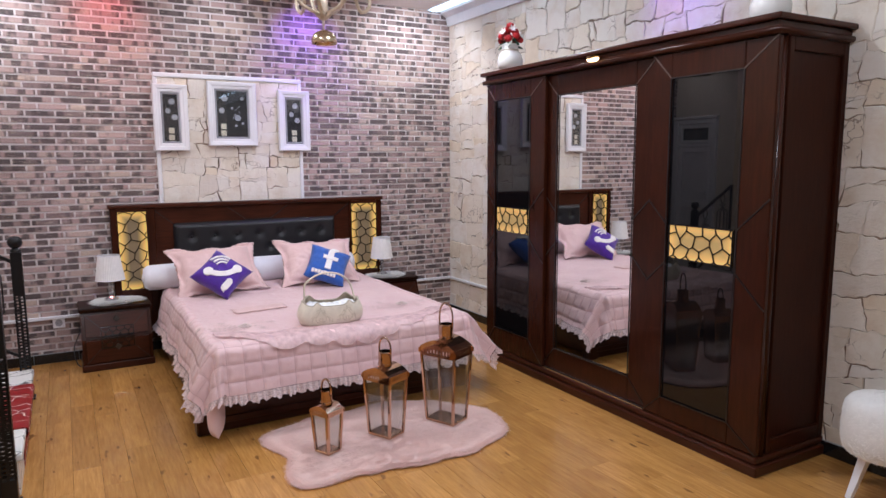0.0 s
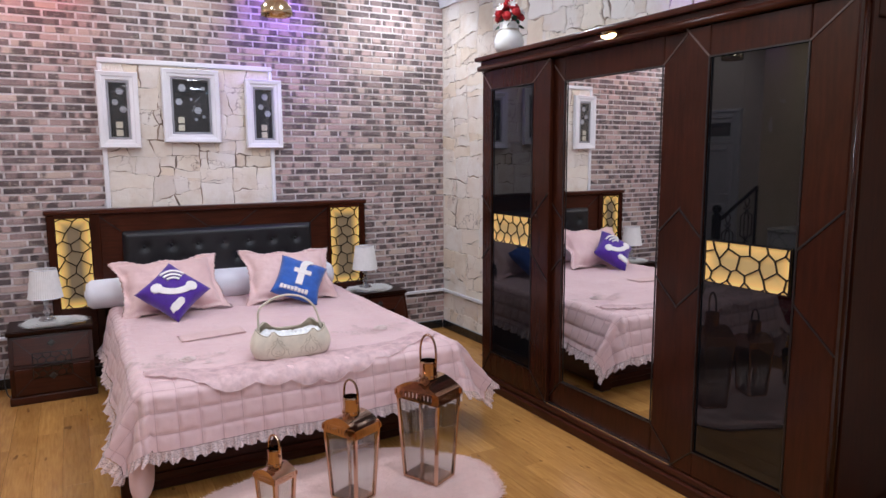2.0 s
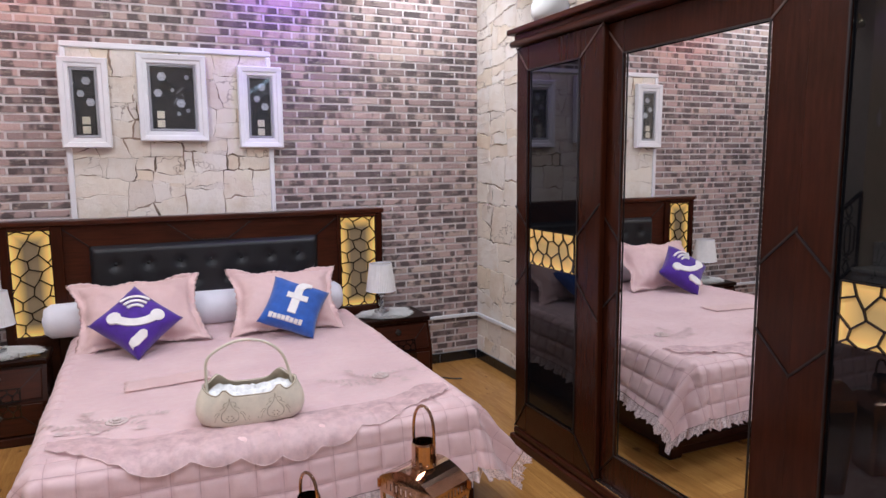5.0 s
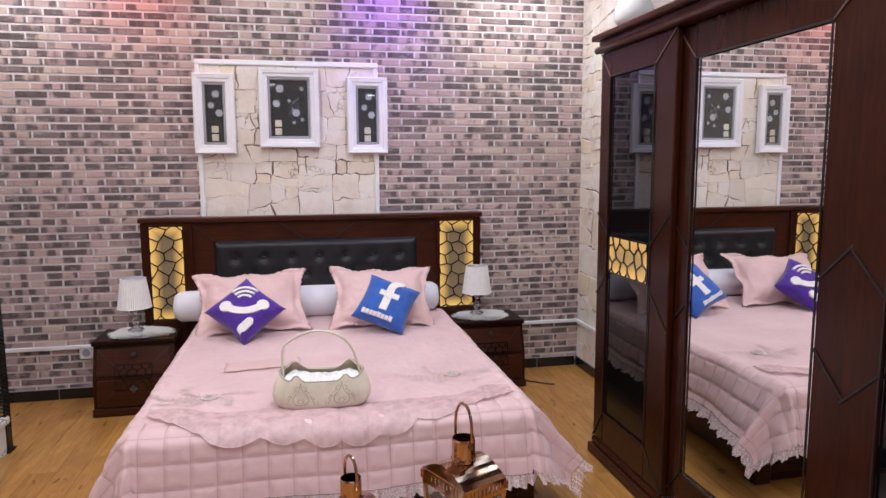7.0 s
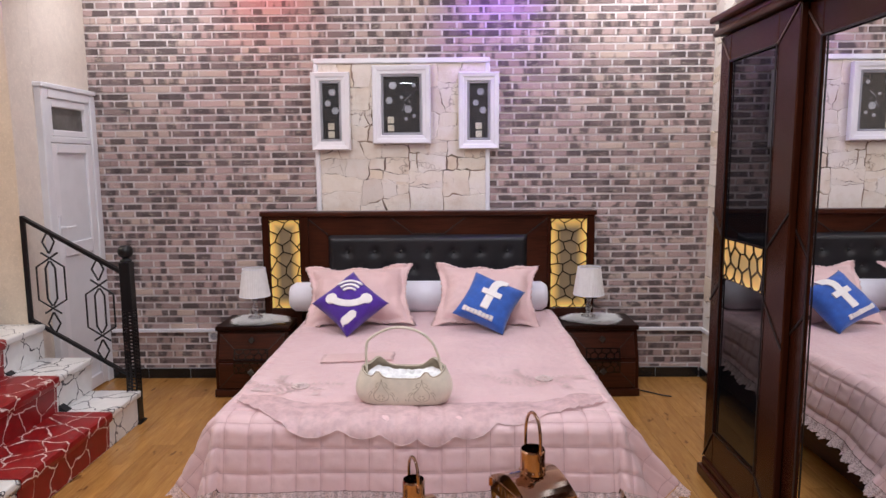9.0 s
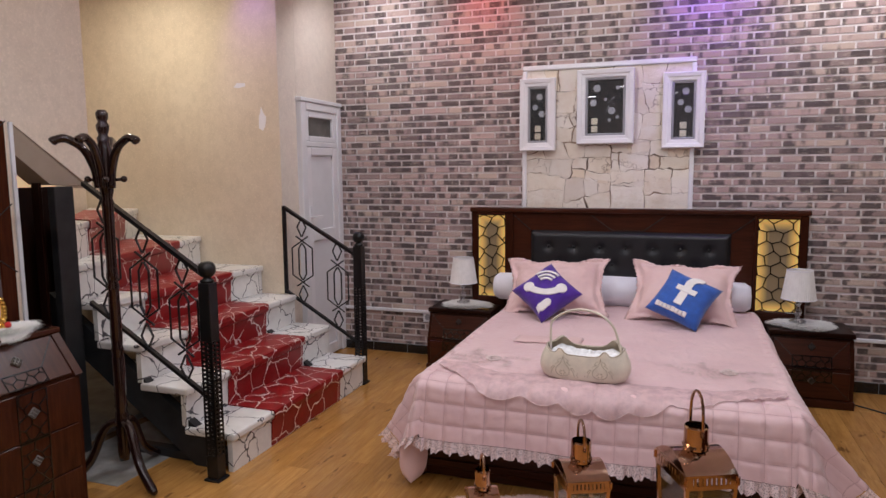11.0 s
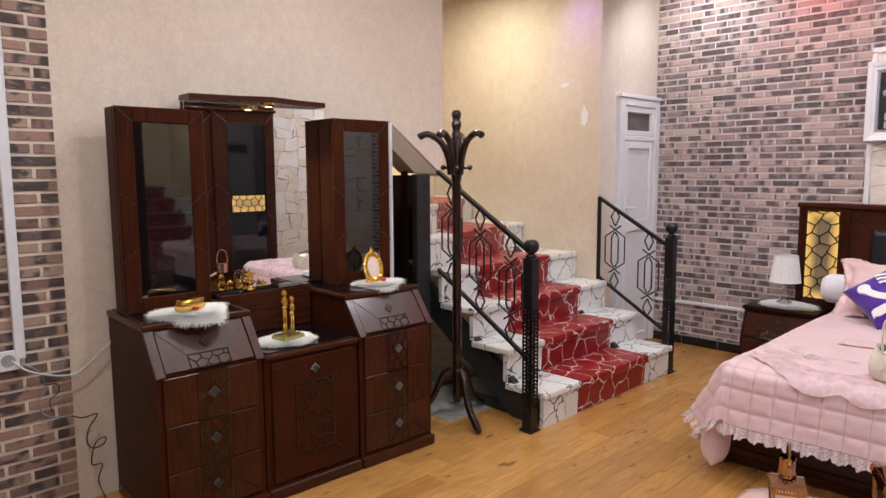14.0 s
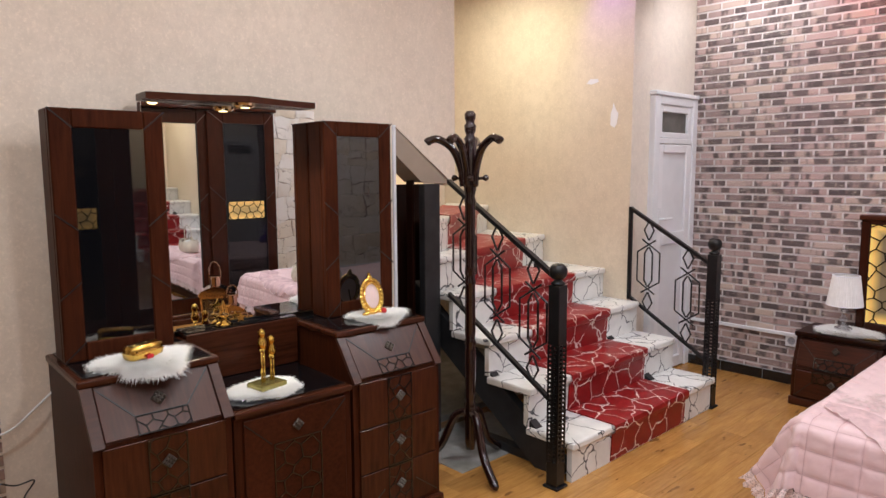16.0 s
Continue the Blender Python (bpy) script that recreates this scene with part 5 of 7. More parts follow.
    for cx in (-0.085, 0.085):
        for sgn in (-1, 1):
            part("embossed_scroll", line([(cx, 0.112), (cx + sgn * 0.004, 0.092), (cx + sgn * 0.012, 0.076), (cx + sgn * 0.030, 0.055), (cx + sgn * 0.030, 0.032), (cx + sgn * 0.014, 0.020), (cx, 0.018)], 0.0015), BAG_TRIM, t, smooth=True, world=False)
            part("embossed_scroll", line([(cx + sgn * 0.056, 0.022), (cx + sgn * 0.048, 0.044), (cx + sgn * 0.038, 0.056), (cx + sgn * 0.047, 0.058), (cx + sgn * 0.057, 0.044)], 0.0013), BAG_TRIM, t, smooth=True, world=False)
            part("embossed_scroll", line([(cx + sgn * 0.008, 0.098), (cx + sgn * 0.020, 0.094), (cx + sgn * 0.024, 0.084), (cx + sgn * 0.016, 0.082), (cx + sgn * 0.028, 0.076), (cx + sgn * 0.036, 0.070)], 0.0012), BAG_TRIM, t, smooth=True, world=False)
        for k in range(6):
            a = k * math.pi / 3
            part("embossed_dot", ball(on_front(cx + 0.012 * math.cos(a), 0.036 + 0.009 * math.sin(a)), 0.0028, seg=6, scale=(1.3, 0.6, 1)), BAG_TRIM, t, world=False)
    for dx, dz in ((-0.006, 0.028), (0.006, 0.028), (0, 0.037), (0, 0.021)):
        part("embossed_dot", ball(on_front(dx, dz), 0.0026, seg=6, scale=(1, 0.6, 1)), BAG_TRIM, t, world=False)


handbag()


# ---- bedside cabinets, lamps, mats ----
def pull(parent, place, m_dir, size=0.018):
    """A small diamond-set pewter knob."""
    u, v = m_dir
    pm = plane_pose(place, u, v)
    bm = box((-size, -size, 0), (size, size, 0.007), 0.002)
    q = size * 2 / 3
    for i in (-1, 0, 1):
        for j in (-1, 0, 1):
            a, b = i * q, j * q
            base = [bm.verts.new((a + dx * q * 0.42, b + dy * q * 0.42, 0.007)) for dx, dy in ((-1, -1), (1, -1), (1, 1), (-1, 1))]
            tip = bm.verts.new((a, b, 0.013))
            for c in range(4):
                bm.faces.new((base[c], base[(c + 1) % 4], tip))
    k = part("knob", bm, CHROME, parent, "pewter knob of nine small pyramids", m=pm @ pose(0, 0, 0, 0, 0, 45))
    return k


def bedside(x0, x1, label):
    xm = (x0 + x1) / 2
    t = thing("bedside_cabinet", pose(xm, 5.7, 0), label, "bedside cabinet", "bedside cabinets")
    y0, y1 = 5.50, 5.90
    bm = prism([(y0, 0.05), (y0 - 0.0, 0.24), (y0 + 0.07, 0.44), (y1, 0.44), (y1, 0.05)], x1 - x0 - 0.02, Matrix(((0, 0, 1, x0 + 0.01), (1, 0, 0, 0), (0, 1, 0, 0), (0, 0, 0, 1))))
    part("body", bm, CHERRY, t)
    part("plinth", box((x0, y0 - 0.012, 0), (x1, y1, 0.055), 0.008, seg=2), CHERRY_LONG, t)
    part("top", box((x0, y0 + 0.045, 0.44), (x1, y1 + 0.003, 0.472), 0.008, seg=2), CHERRY_DARK, t)
    slope = Vector((0, 0.07, 0.20))
    for nm, za, zb, org, v in (("drawer", 0.02, 0.19, Vector((xm, y0 - 0.002, 0.24)), slope), ("drawer", 0.065, 0.235, Vector((xm, y0 - 0.002, 0.0)), Vector((0, 0, 1)))):
        w = x1 - x0 - 0.07
        pm = plane_pose(org, (1, 0, 0), v)
        d = part(nm, box((-w / 2, za, 0), (w / 2, zb, 0.012), 0.003), CHERRY_LONG, t, m=pm)
        sg = -1 if v.y == 0 else 1
        e0, e1 = (zb, za + 0.06) if sg > 0 else (za, zb - 0.06)
        bars("groove", [((s * w / 2, e0), (s * 0.11, e1)) for s in (-1, 1)], 0.005, 0.003, pm @ pose(0, 0, 0.011), GROOVE, d)
        zc = za + 0.03 if sg > 0 else zb - 0.03
        part("fretwork", honeycomb(0.22, 0.070, 0.052, 0.0065, 0.005, pm @ pose(0, zc, 0.011), 3, jitter=0.25), FRET, d)
        c = pm @ Vector((0, zb - 0.045 if sg > 0 else zb - 0.06, 0.012))
        pull(d, c, (Vector((1, 0, 0)), v))
    return t


bedside(0.125, 0.625, "dark cherry bedside cabinet with slanted upper drawer")
bedside(2.47, 2.965, "dark cherry bedside cabinet with slanted upper drawer")


def table_lamp(x, y, z):
    t = thing("table_lamp", pose(x, y, z), "bedside lamp with white pleated shade and crystal stem", "lamp", "bedside lamps")
    base = lathe([(0.05, 0), (0.052, 0.008), (0.03, 0.02), (0.012, 0.035), (0.022, 0.055), (0.026, 0.07), (0.014, 0.09), (0.012, 0.105), (0.022, 0.125), (0.012, 0.145), (0.008, 0.16)], 10)
    part("crystal_stem", base, CRYSTAL, t, "clear cut-crystal stem", world=False)
    bm, n = bmesh.new(), 96
    lo, hi, li, hi2 = [], [], [], []
    for k in range(n):
        a = 2 * math.pi * k / n
        p = 0.0022 if k % 2 else 0
        lo.append(bm.verts.new(((0.103 + p) * math.cos(a), (0.103 + p) * math.sin(a), 0.155)))
        hi.append(bm.verts.new(((0.076 + p) * math.cos(a), (0.076 + p) * math.sin(a), 0.345)))
    for k in range(n):
        bm.faces.new((lo[k], lo[(k + 1) % n], hi[(k + 1) % n], hi[k]))
    part("shade", bm, SHADE, t, "white pleated fabric shade", world=False)
    for r, zz in ((0.104, 0.156), (0.077, 0.344)):
        part("shade_rim", tube([(r * math.cos(2 * math.pi * k / 32), r * math.sin(2 * math.pi * k / 32), zz) for k in range(33)], 0.003, 6), WHITE_CLOTH, t, world=False)


table_lamp(0.36, 5.70, 0.498)
table_lamp(2.655, 5.70, 0.498)
fur_patch("fur_mat", (0.39, 5.69, 0.472), 0.175, 0.125, 0.024, WHITE_FUR, seed=2, count=5000, length=0.045, edge=0.4, pad=0.92, width=0.003, label="white fluffy mat under the bedside lamp", category="mat")
fur_patch("fur_mat", (2.69, 5.69, 0.472), 0.18, 0.125, 0.024, WHITE_FUR, seed=5, count=5000, length=0.045, edge=0.4, pad=0.92, width=0.003, label="white fluffy mat under the bedside lamp", category="mat")
whole("gold_card", box((0.50, 5.60, 0.472), (0.585, 5.63, 0.478), 0.001), GOLD, "small gold card on the bedside cabinet", "card")


# ---- picture panel and pictures ----
panel = thing("stone_panel", pose(1.38, 5.9, 1.7), "cream stone wall panel with white moulding behind pictures", "wall panel")
part("backing", box((0.80, 5.903, 1.18), (1.96, 5.914, 2.235)), JOINT, panel)
stones(panel, POSE[panel].inverted() @ plane_pose((0.80, 5.903, 1.18), (1, 0, 0), (0, 0, 1)), 1.16, 1.055, 0.27, 21, 0.006, 0.0050)
bm = box((0.771, 5.885, 2.232), (1.988, 5.912, 2.268), 0.006)
part("moulding", bm, WHITE_LACQUER, panel)
part("moulding", box((0.771, 5.885, 1.18), (0.803, 5.912, 2.231), 0.006), WHITE_LACQUER, panel)
part("moulding", box((1.957, 5.885, 1.18), (1.988, 5.912, 2.231), 0.006), WHITE_LACQUER, panel)


def mitred(x0, x1, z0, z1, profile):
    """A rectangular surround swept from a profile of (inset, y)."""
    bm, loops = bmesh.new(), []
    for d, y in profile:
        loops.append([bm.verts.new(c) for c in ((x0 + d, y, z0 + d), (x1 - d, y, z0 + d), (x1 - d, y, z1 - d), (x0 + d, y, z1 - d))])
    for a, b in zip(loops, loops[1:] + loops[:1]):
        for k in range(4):
            bm.faces.new((a[k], a[(k + 1) % 4], b[(k + 1) % 4], b[k]))
    return bm


def picture(x0, x1, z0, z1, seed):
    t = thing("picture", pose((x0 + x1) / 2, 5.875, (z0 + z1) / 2), "white deep-framed picture with silver flowers on black", "picture", "pictures over the bed")
    w, h = x1 - x0, z1 - z0
    fr = 0.062
    f = part("border", mitred(x0, x1, z0, z1, [(0, 5.886), (0, 5.85), (0.006, 5.842), (0.03, 5.846), (0.036, 5.852), (0.055, 5.854), (fr, 5.866)]), WHITE_LACQUER, t, "white lacquered border")
    i0, i1, j0, j1 = x0 + fr, x1 - fr, z0 + fr, z1 - fr
    part("inner_border", mitred(i0 - 0.001, i1 + 0.001, j0 - 0.001, j1 + 0.001, [(0, 5.880), (0, 5.862), (0.004, 5.859), (0.013, 5.861), (0.016, 5.872)]), CHARCOAL, f)
    part("picture_sheet", box((i0, 5.872, j0), (i1, 5.878, j1)), BLACK_CARD, t)
    rnd = random.Random(seed)
    wide = w > 0.33
    spots = [(-0.06, 0.13, 0.024), (-0.085, 0.03, 0.022), (0.045, -0.03, 0.024), (0.085, 0.13, 0.013), (0.085, -0.075, 0.011), (0.03, -0.095, 0.011), (0.0, 0.05, 0.010)] if wide else [(0.012, 0.13, 0.022), (-0.02, 0.055, 0.019), (0.03, 0.005, 0.022)]
    xm, zm = (x0 + x1) / 2, (z0 + z1) / 2
    for sx, sz, r in spots:
        r *= 1.2
        bm = bmesh.new()
        for k in range(6):
            a = k * math.pi / 3
            lathe([(r * 0.42, 0), (r * 0.36, 0.004), (r * 0.15, 0.002)], 8, plane_pose((xm + sx + r * 0.55 * math.cos(a), 5.871, zm + sz + r * 0.55 * math.sin(a)), (1, 0, 0), (0, 0, 1)), bm)
        lathe([(r * 0.3, 0), (r * 0.2, 0.006)], 8, plane_pose((xm + sx, 5.871, zm + sz), (1, 0, 0), (0, 0, 1)), bm)
        part("flower", bm, SILVER, t, "silver flower relief")
    for k in range(2):
        bx = xm - (0.075 if wide else 0.0)
        part("pearl_block", box((bx - 0.022, 5.866, zm - 0.125 - 0.055 * k), (bx + 0.022, 5.872, zm - 0.08 - 0.055 * k), 0.003), PEARL, t)
    if wide:
        bm = bmesh.new()
        for k in range(5):
            c = (xm + rnd.uniform(-0.05, 0.07), zm + rnd.uniform(-0.12, 0.08))
            bar2d(bm, c, (c[0] + rnd.uniform(-0.05, 0.05), c[1] + rnd.uniform(-0.05, 0.05)), 0.003, 0.002, plane_pose((0, 5.871, 0), (1, 0, 0), (0, 0, 1)))
        part("twig", bm, SILVER, t)
    pane = part("pane", box((i0, 5.862, j0), (i1, 5.8635, j1)), PANE, t, "clear glass pane")
    pane.visible_shadow = False


picture(0.758, 1.023, 1.644, 2.172, 1)
picture(1.179, 1.579, 1.686, 2.214, 2)
picture(1.770, 2.048, 1.646, 2.165, 3)


# ---- lanterns on the rug ----
def lantern(place, yaw, w, d, body, total, label):
    t = thing("lantern", pose(*place, 0, 0, yaw), label, "lantern", "copper lanterns")
    tw, td = w * 1.22, d * 1.22
    p0, p1 = 0.012, body
    part("base_plate", box((-w / 2, -d / 2, 0), (w / 2, d / 2, 0.014), 0.003), COPPER, t, world=False)
    for sx in (-1, 1):
        for sy in (-1, 1):
            a, b = Vector((sx * (w / 2 - 0.006), sy * (d / 2 - 0.006), p0)), Vector((sx * (tw / 2 - 0.006), sy * (td / 2 - 0.006), p1))
            bm = bmesh.new()
            s = 0.0065
            lo = [bm.verts.new(a + Vector((i * s, j * s, 0))) for i, j in ((-1, -1), (1, -1), (1, 1), (-1, 1))]
            hi = [bm.verts.new(b + Vector((i * s, j * s, 0))) for i, j in ((-1, -1), (1, -1), (1, 1), (-1, 1))]
            for k in range(4):
                bm.faces.new((lo[k], lo[(k + 1) % 4], hi[(k + 1) % 4], hi[k]))
            bm.faces.new(hi)
            bm.faces.new(lo[::-1])
            part("post", bm, COPPER, t, world=False)
    for axis, s in ((0, -1), (0, 1), (1, -1), (1, 1)):
        bm = bmesh.new()
        if axis == 0:
            q = [(s * (w / 2 - 0.008), -d / 2 + 0.012, p0), (s * (w / 2 - 0.008), d / 2 - 0.012, p0), (s * (tw / 2 - 0.008), td / 2 - 0.012, p1), (s * (tw / 2 - 0.008), -td / 2 + 0.012, p1)]
        else:
            q = [(-w / 2 + 0.012, s * (d / 2 - 0.008), p0), (w / 2 - 0.012, s * (d / 2 - 0.008), p0), (tw / 2 - 0.012, s * (td / 2 - 0.008), p1), (-tw / 2 + 0.012, s * (td / 2 - 0.008), p1)]
        f = bm.faces.new([bm.verts.new(c) for c in q])
        bm.normal_update()
        bmesh.ops.solidify(bm, geom=[f], thickness=0.002)
        g = part("glass_pane", bm, PANE, t, "clear glass pane", world=False)
        g.visible_shadow = False
    # collar with vent slots
    ch = 0.13 * body
    bm = bmesh.new()
    cols = 9
    for axis, s, span, off in ((0, -1, td, tw / 2), (0, 1, td, tw / 2), (1, -1, tw, td / 2), (1, 1, tw, td / 2)):
        pm = plane_pose((s * off, 0, p1) if axis == 0 else (0, s * off, p1), (0, 1, 0) if axis == 0 else (1, 0, 0), (0, 0, 1)) @ pose(0, 0, -0.002)
        bar2d(bm, (-span / 2, ch * 0.15), (span / 2, ch * 0.15), ch * 0.3, 0.004, pm)
        bar2d(bm, (-span / 2, ch * 0.9), (span / 2, ch * 0.9), ch * 0.2, 0.004, pm)
        step = span / (cols + 2)
        for k in range(cols + 3):
            x = -span / 2 + step * k
            bar2d(bm, (x, ch * 0.28), (x, ch * 0.82), step * (0.62 if 1 < k < cols + 1 else 1.0), 0.004, pm)
    part("slotted_collar", bm, COPPER, t, world=False)
    # curved roof, swept along the long side
    bm, n, prof = bmesh.new(), 14, []
    rise = 0.16 * body
    for k in range(n + 1):
        a = k / n * 2 - 1
        prof.append((a * td / 2, p1 + ch + rise * (1 - abs(a) ** 1.7) * 0.75))
    rows = [[bm.verts.new((s * tw / 2, x, z)) for x, z in prof] for s in (-1, 1)]
    for k in range(n):
        bm.faces.new((rows[0][k], rows[0][k + 1], rows[1][k + 1], rows[1][k]))
    for r in rows:
        bm.faces.new(r)
    roof = part("roof", bm, COPPER, t, "polished copper curved roof", world=False, smooth=False)
    zt = p1 + ch + rise * 0.7
    cr = 0.22 * w + 0.009
    chim = lathe([(cr, 0), (cr, 0.06 + 0.12 * w), (cr * 0.93, 0.066 + 0.12 * w), (cr * 0.9, 0.01)], 20, pose(0, 0, zt))
    part("chimney", chim, COPPER, t, world=False, smooth=False)
    bm = bmesh.new()
    for k in range(12):
        a = 2 * math.pi * k / 12
        ball((cr * math.cos(a), cr * math.sin(a), zt + 0.012), 0.005, bm, 6)
    part("studs", bm, COPPER, t, world=False)
    z0 = zt + 0.035 + 0.12 * w
    hh = total - z0 - 0.006
    ring = [(0, cr * (1.06 + 0.36 * math.sin(a)) * math.cos(a), z0 + hh * math.sin(a) ** 0.8) for a in [math.pi * k / 16 for k in range(17)]]
    part("handle", tube(ring, 0.0055, 8), COPPER, t, "bent copper carrying handle", world=False, smooth=True)


lantern((1.985, 3.30, 0.03), 25, 0.15, 0.20, 0.40, 0.71, "tall copper and glass lantern on the fur rug")
lantern((1.587, 3.288, 0.03), 25, 0.13, 0.16, 0.32, 0.56, "middle-sized copper and glass lantern on the fur rug")
lantern((1.222, 3.232, 0.03), 25, 0.095, 0.105, 0.21, 0.40, "small copper and glass lantern on the fur rug")
RUG_SPAN = [(0, 0.70), (28, 0.60), (56, 0.52), (100, 0.44), (130, 0.56), (154, 0.70), (180, 0.57), (209, 0.71), (232, 0.47), (251, 0.40), (285, 0.43), (311, 0.54), (340, 0.69), (360, 0.70)]


def rug_span(a):
    """Distance from the rug's middle to its lobed edge."""
    d = math.degrees(a) % 360
    for (a0, r0), (a1, r1) in zip(RUG_SPAN, RUG_SPAN[1:]):
        if a0 <= d <= a1:
            t = (d - a0) / (a1 - a0)
            return r0 + (r1 - r0) * t * t * (3 - 2 * t)
    return 0.5


fur_patch("fur_rug", (1.60, 3.30, 0.0), 1.0, 1.0, 0.026, PINK_FUR, seed=7, count=42000, length=0.036, width=0.0030, edge=0.30, outline=rug_span, label="pink fluffy hide-shaped rug on the floor", category="rug")

# ---- stool ----
st = thing("stool", pose(3.30, 1.53, 0), "round white plush stool on splayed square white legs", "stool")
prof = [(0.10, 0.205), (0.150, 0.208), (0.176, 0.225), (0.187, 0.27), (0.188, 0.34), (0.184, 0.40), (0.176, 0.435), (0.158, 0.462), (0.12, 0.474), (0.06, 0.478), (0.01, 0.479)]
bm = lathe(prof, 72)
for v in bm.verts:
    v.co *= 1 + 0.012 * noise.noise(v.co * 16) + 0.006 * noise.noise(v.co * 45)
part("seat", bm, WHITE_FUR, st, "white plush seat", world=False, smooth=True)
bm, rnd = bmesh.new(), random.Random(3)
for k in range(7000):
    f = rnd.random()
    f = f * (len(prof) - 2)
    (r0, z0), (r1, z1) = prof[int(f)], prof[int(f) + 1]
    r, z, a = r0 + (r1 - r0) * (f % 1), z0 + (z1 - z0) * (f % 1), rnd.uniform(0, 2 * math.pi)
    n = Vector((z1 - z0, r0 - r1)).normalized()
    o, w = rnd.uniform(0.001, 0.005), 0.0022
    c, d = math.cos(a), math.sin(a)
    b = Vector((r * c, r * d, z))
    side = Vector((-d, c, 0)) * w
    tip = b + Vector((n.x * c, n.x * d, n.y)) * o + Vector((-d, c, 0)) * rnd.uniform(-0.008, 0.008) + Vector((0, 0, -0.006 * rnd.random()))
    bm.faces.new([bm.verts.new(q) for q in (b - side, b + side, tip)])
part("plush_cover", bm, WHITE_FUR, st, world=False)
for k in range(4):
    a = math.pi / 4 + k * math.pi / 2 + 0.35
    part("leg", tube([(0.095 * math.cos(a), 0.095 * math.sin(a), 0.21), (0.165 * math.cos(a), 0.165 * math.sin(a), 0.0)], [0.028, 0.017], 4), WHITE_LACQUER, st, world=False)


# ---- chandelier ----
ch = thing("chandelier", pose(1.427, 3.69, 0), "brass and cream scroll-arm chandelier", "chandelier")
bell = [(0.004, 2.285), (0.02, 2.283), (0.05, 2.268), (0.068, 2.245), (0.072, 2.215), (0.070, 2.208), (0.066, 2.215), (0.04, 2.25)]
part("bell", lathe(bell, 32), BRASS, ch, "polished brass bell", world=False, smooth=True)
part("stem", lathe([(0.005, 2.28), (0.006, 2.31), (0.012, 2.315), (0.006, 2.325), (0.018, 2.36), (0.03, 2.40), (0.022, 2.46), (0.012, 2.50), (0.012, TOP - 0.06), (0.06, TOP - 0.045), (0.065, TOP - 0.002)], 20), CREAM_METAL, ch, world=False, smooth=True)
bm = bmesh.new()
for k in range(6):
    a = k * math.pi / 3
    c, s = math.cos(a), math.sin(a)
    bmesh.ops.create_uvsphere(bm, u_segments=8, v_segments=5, radius=0.034, matrix=Matrix.Translation((0.028 * c, 0.028 * s, 2.355)) @ Euler((0, -0.7, a)).to_matrix().to_4x4() @ Matrix.Diagonal((1, 0.45, 0.2, 1)))
part("leaf_cup", bm, CREAM_METAL, ch, world=False, smooth=True)
for k in range(5):
    a = k * 2 * math.pi / 5 + 0.4
    c, s = math.cos(a), math.sin(a)
    pts = curve_points([(0.02 * c, 0.02 * s, 2.37), (0.12 * c, 0.12 * s, 2.42), (0.20 * c, 0.20 * s, 2.55), (0.25 * c, 0.25 * s, 2.50), (0.30 * c, 0.30 * s, 2.43), (0.37 * c, 0.37 * s, 2.47), (0.37 * c, 0.37 * s, 2.56)], 7)
    arm = part("arm", tube(pts, 0.011, 8), CREAM_METAL, ch, world=False, smooth=True)
    part("lamp_cup", lathe([(0.012, 2.55), (0.035, 2.565), (0.05, 2.60), (0.07, 2.66), (0.066, 2.662), (0.04, 2.6)], 20, pose(0.37 * c, 0.37 * s, 0)), PORCELAIN, arm, world=False, smooth=True)


# ---- stairs ----
RISE = 0.205
